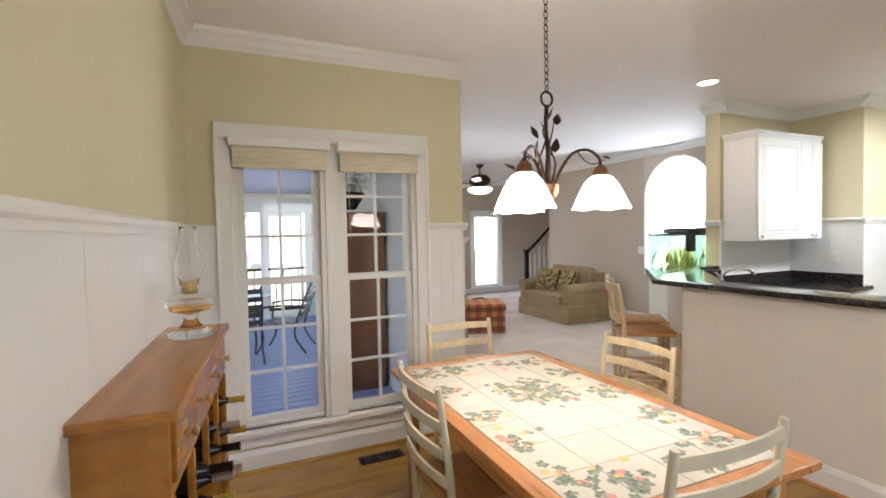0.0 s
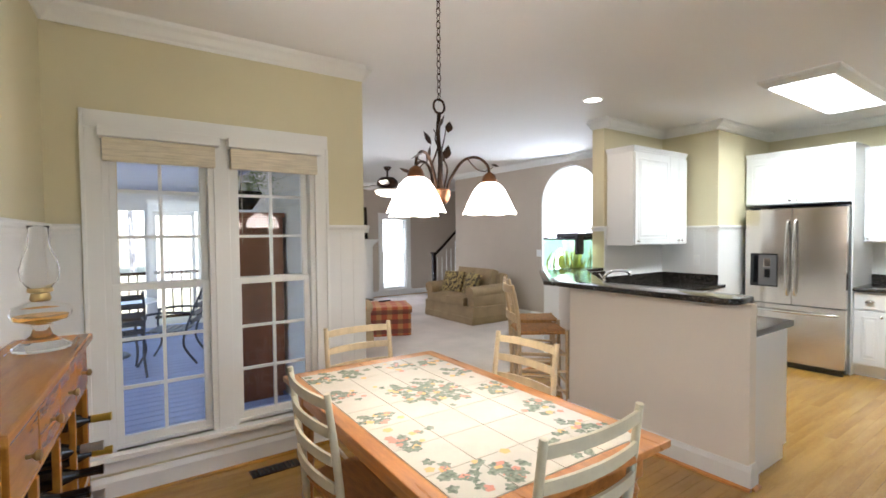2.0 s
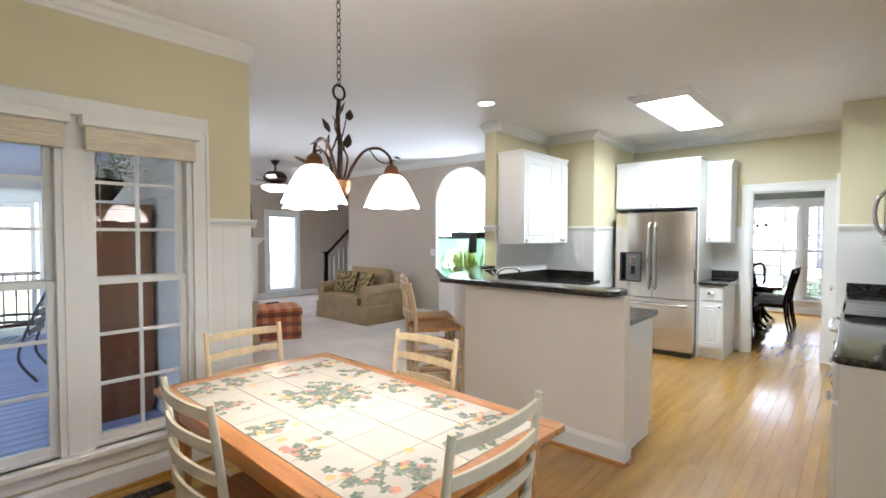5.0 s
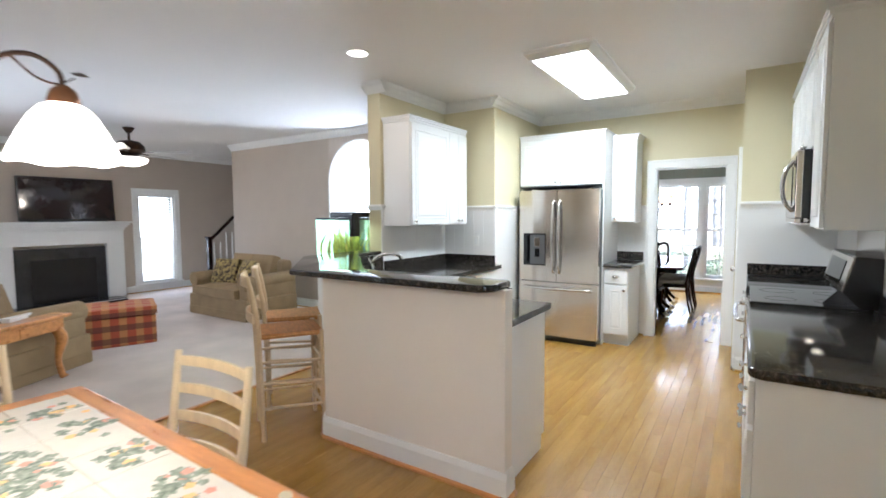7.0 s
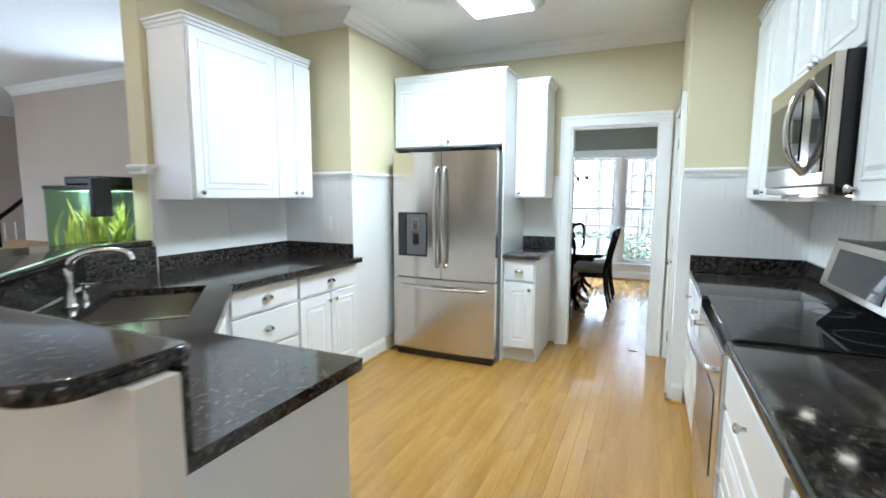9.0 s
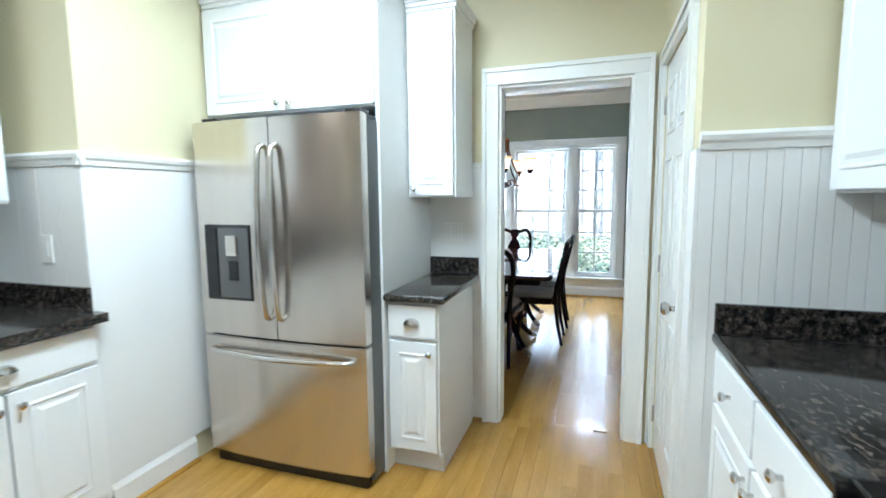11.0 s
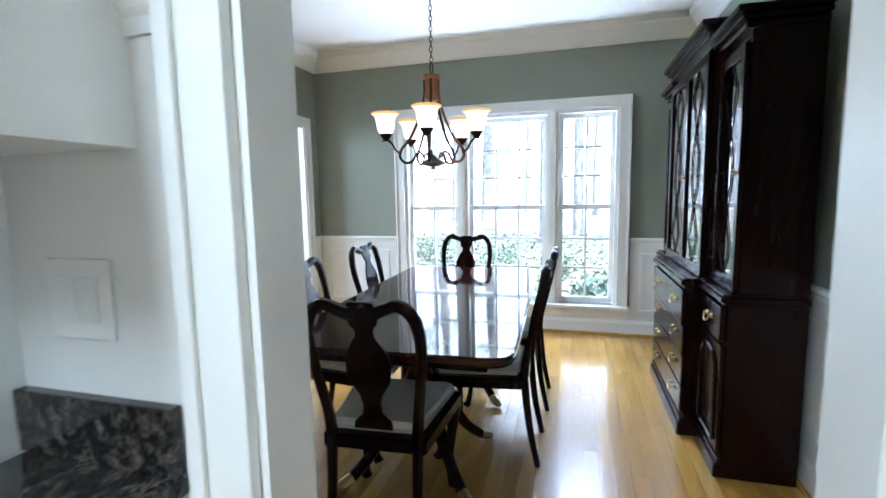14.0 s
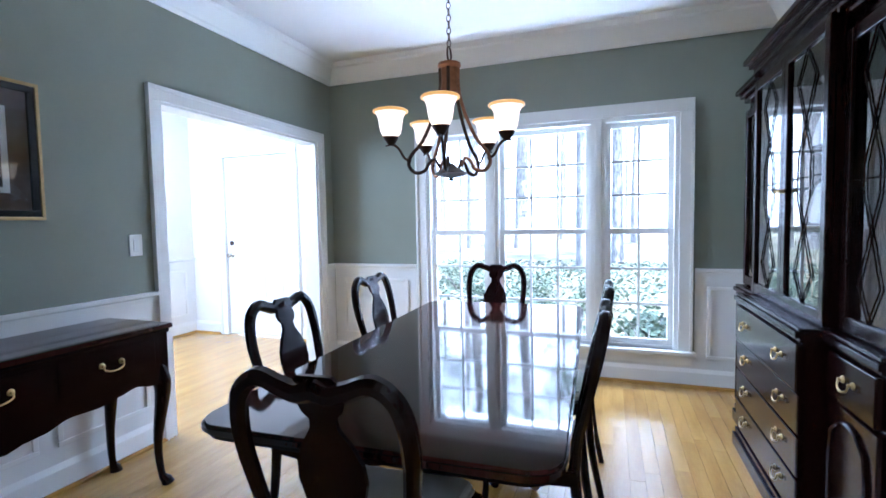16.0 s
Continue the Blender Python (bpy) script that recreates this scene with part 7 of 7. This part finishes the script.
for x, y in ((0.48, 9.53), (-1.5, 9.53), (-3.55, 9.53), (-3.65, 7.4), (-3.65, 5.4), (1.30, 9.53)):
    ps = thing("porch_post", "square white porch post", "post", pose(x, y, -0.08))
    part("shaft", boxes((-0.06, 0.06, -0.06, 0.06, 0.0, 2.03), bev=0.005), TRIM, ps)
    part("base_block", boxes((-0.08, 0.08, -0.08, 0.08, 0.0, 0.14), bev=0.005), TRIM, ps)
for p0, p1 in (((-3.5, 9.53), (-1.56, 9.53)), ((-1.44, 9.53), (0.42, 9.53)), ((0.54, 9.53), (1.24, 9.53)), ((-3.65, 5.46), (-3.65, 7.34)), ((-3.65, 7.46), (-3.65, 9.47))):
    rl = thing("porch_railing", "porch railing with dark balusters and top rail", "railing")
    horiz = abs(p1[0] - p0[0]) > 0.1
    ln = (p1[0] - p0[0]) if horiz else (p1[1] - p0[1])
    for z in (0.06, 0.84):
        part("rail", boxes((p0[0], p1[0], p0[1] - 0.03, p0[1] + 0.03, z, z + 0.05) if horiz else (p0[0] - 0.03, p0[0] + 0.03, p0[1], p1[1], z, z + 0.05), bev=0.004), BRONZE, rl)
    k = int(ln / 0.12)
    for i in range(1, k):
        x, y = (p0[0] + ln * i / k, p0[1]) if horiz else (p0[0], p0[1] + ln * i / k)
        part("baluster", boxes((x - 0.01, x + 0.01, y - 0.01, y + 0.01, 0.11, 0.84)), BRONZE, rl)
for i, x in enumerate((0.95,)):
    part("screen_door", boxes((x - 0.42, x - 0.36, 9.60, 9.64, 0.0, 1.95), (x + 0.2, x + 0.26, 9.60, 9.64, 0.0, 1.95), (x - 0.36, x + 0.2, 9.60, 9.64, 1.87, 1.95), bev=0.004), TRIM)
    tagged(bpy.data.objects["screen_door"], "white screen door frame at the porch end", "door", "", "structure")
SID = mat("grey_siding", (0.55, 0.56, 0.55), 0.6, vary=0.05)
sd = tagged(new("siding_wall"), "grey lap siding on the house wall", "siding", "", "structure")
lap = None
for i in range(17):
    if lap is None:
        bm = bmesh.new()
        prism(bm, [(0.0, 0.0), (-0.022, 0.0), (-0.006, 0.15), (0.0, 0.15)], 3.40, 9.9, "y")
        lap = part("siding_board", bm, SID, sd)
        me_ = lap.data
        b_ = lap
    else:
        b_ = new("siding_board", me_)
        b_.parent = sd
    b_.location = (1.40, 0, -0.1 + i * 0.145)
FURN = mat("iron_grey", (0.05, 0.06, 0.08), 0.4, 0.5, vary=0.15)


def patio_chair(m):
    o = thing("patio_chair", "dark metal patio chair with a slatted sling seat", "chair", m, "chairs on the porch")
    for s in (-1, 1):
        part("leg", one(tube, [(s * 0.27, 0.30, 0), (s * 0.27, 0.20, 0.2), (s * 0.26, 0.24, 0.42), (s * 0.27, 0.22, 0.62)], 0.014, 7, 4), FURN, o, smooth=True)
        part("leg", one(tube, [(s * 0.26, -0.36, 0), (s * 0.26, -0.22, 0.22), (s * 0.26, -0.24, 0.42), (s * 0.25, -0.36, 0.75), (s * 0.22, -0.46, 0.98)], 0.014, 7, 4), FURN, o, smooth=True)
        part("arm", one(tube, [(s * 0.27, 0.24, 0.62), (s * 0.28, 0.0, 0.65), (s * 0.26, -0.30, 0.64)], 0.016, 7, 4), FURN, o, smooth=True)
    for i in range(6):
        part("seat_slat", boxes((-0.25, 0.25, -0.22 + i * 0.075, -0.165 + i * 0.075, 0.40, 0.415), bev=0.003), FURN, o)
    for i in range(5):
        z = 0.52 + i * 0.1
        part("back_slat", one(box, -0.24, 0.24, -0.008, 0.008, z - 0.03, z + 0.03, m=pose(0, -0.27 - (z - 0.45) * 0.36, 0, 0)), FURN, o)
    return o


patio_chair(pose(0.56, 6.80, -0.08, 0, 0, 68))
patio_chair(pose(-0.05, 6.42, -0.08, 0, 0, 8))
patio_chair(pose(-0.9, 7.7, -0.08, 0, 0, -100))
pt = thing("patio_table", "round patio table with a pale top and dark pedestal", "table", pose(-0.16, 7.42, -0.08))
part("top", one(lathe, [(0, 0.70), (0.60, 0.70), (0.62, 0.71), (0.61, 0.725), (0, 0.725)], 32), mat("table_pale", (0.72, 0.72, 0.74), 0.25), pt, smooth=True)
part("pedestal", one(lathe, [(0.30, 0), (0.28, 0.03), (0.06, 0.06), (0.05, 0.64), (0.2, 0.70)], 16), FURN, pt, smooth=True)
# hanging fern
fn = thing("hanging_basket", "green fern in a dark hanging basket", "plant", pose(1.03, 4.7, 0.13))
part("pot", one(lathe, [(0.0, 1.62), (0.06, 1.62), (0.13, 1.72), (0.15, 1.78), (0.14, 1.79), (0, 1.79)], 18), BLACK, fn, smooth=True)
bm = bmesh.new()
for k in range(3):
    a = 2.09 * k
    tube(bm, [(0.14 * math.cos(a), 0.14 * math.sin(a), 1.78), (0, 0, 2.17)], 0.003, 5)
part("hanger", bm, BLACK, fn)
bm = bmesh.new()
for k in range(80):
    a, ln, up = rng.uniform(0, 6.28), rng.uniform(0.18, 0.40), rng.uniform(0.04, 0.30)
    for j in range(9):
        t = (j + 1) / 9
        p = Vector((ln * t * math.cos(a), ln * t * math.sin(a), 1.79 + up * math.sin(t * 2.6) - 0.08 * t * t))
        for s in (-1, 1):
            w = Vector((-math.sin(a), math.cos(a), -0.2)) * 0.035 * s * (1.1 - t)
            f = Vector((math.cos(a), math.sin(a), 0)) * 0.014
            bm.faces.new([bm.verts.new(v) for v in (p, p + w * 0.6 + f, p + w, p + w * 0.6 - f)])
part("fronds", bm, mat("fern_green", (0.24, 0.34, 0.09), 0.6, vary=0.3, scale=6), fn)
# storage cabinet by the house wall
pc = thing("porch_cabinet", "tall reddish brown wooden cabinet against the siding", "cabinet", pose(1.13, 5.1, -0.08))
RW = mat("red_brown_wood", (0.20, 0.07, 0.035), 0.45, vary=0.2, scale=3, stretch=(1, 1, 0.2))
part("body", boxes((-0.22, 0.22, -0.5, 0.5, 0.05, 1.75), bev=0.006), RW, pc)
part("cornice", boxes((-0.25, 0.23, -0.53, 0.53, 1.75, 1.80), bev=0.008), RW, pc)
for y0, y1 in ((-0.48, -0.005), (0.005, 0.48)):
    for z0, z1 in ((0.08, 0.85), (0.88, 1.72)):
        d = part("door", boxes((-0.24, -0.221, y0, y1, z0, z1), bev=0.004), RW, pc)
        part("panel", boxes((-0.246, -0.24, y0 + 0.07, y1 - 0.07, z0 + 0.07, z1 - 0.07), bev=0.003), RW, d)
part("plinth", boxes((-0.2, 0.2, -0.48, 0.48, 0.0, 0.05)), RW, pc)
# plain house front beyond the foyer wall, and panes of the arch
tagged(part("arch_trim", one(tube, [(5.945, 4.30, 0.78), (5.945, 4.30, 2.0)] + [(5.945, 4.89 - 0.59 * math.cos(a), 2.0 + 0.57 * math.sin(a)) for a in (math.pi * i / 16 for i in range(1, 16))] + [(5.945, 5.48, 2.0), (5.945, 5.48, 0.78)], 0.012, 6), TRIM), "white painted edge trim of the arched window", "trim", "", "structure")
an = tagged(new("window_5"), "tall arched window full of daylight", "window", "", "structure")
part("window_frame", boxes((6.0, 6.04, 4.31, 5.47, 0.75, 0.80), bev=0.003), TRIM, an)
p = part("pane", boxes((6.018, 6.022, 4.302, 5.478, 0.76, 2.595)), CLEAR, an)
p.visible_shadow = False

# ---- floor boards, laid last ----
fl = tagged(new("floor"), "golden oak strip floor with a satin finish", "floor", "", "structure")
rest = bmesh.new()
rng = random.Random(21)
count = 0
shared = {}
W = 0.072


def lay(x0, x1, y0, y1, near):
    global count
    n = max(1, round((y1 - y0) / W))
    w = (y1 - y0) / n
    for i in range(n):
        a = x0 - rng.uniform(0, 0.9)
        while a < x1:
            ln = rng.choice((0.7, 0.9, 1.1, 1.3, 1.6))
            p, q = max(a, x0), min(a + ln, x1)
            a += ln
            if q - p < 0.05:
                continue
            ya, yb = y0 + i * w + 0.0006, y0 + (i + 1) * w - 0.0006
            full = abs((q - p) - ln) < 1e-6
            if near(p, ya) and count < 300 and full:
                key = (ln, round(w, 4))
                if key not in shared:
                    b_ = part("floor_board", boxes((0, ln - 0.001, 0, w - 0.0012, -0.012, 0.0)), OAK, fl)
                    shared[key] = b_.data
                else:
                    b_ = new("floor_board", shared[key])
                    b_.parent = fl
                b_.location = (p, ya, 0)
                count += 1
            else:
                box(rest, p, q - 0.001, ya, yb, -0.012, 0.0)


lay(2.0, 6.955, -0.53, 2.475, lambda x, y: 3.0 < x and 0.1 < y < 2.2)
lay(6.955, 10.83, -0.38, 3.23, lambda x, y: x < 9.4 and -0.1 < y < 1.6)
lay(-0.6, 2.0, -1.55, 3.30, lambda x, y: False)
lay(2.0, 4.39, 2.475, 3.62, lambda x, y: False)
lay(1.54, 2.0, 3.30, 3.62, lambda x, y: False)
lay(7.4, 11.22, 3.23, 5.45, lambda x, y: False)
tagged(part("floor_boards_far", rest, OAK, fl), kind="stuff")
tr = tagged(part("carpet_strip", boxes((1.54, 5.95, 3.60, 3.635, 0.0, 0.012), bev=0.004), PINE), "oak threshold strip along the carpet edge", "trim", "", "structure")
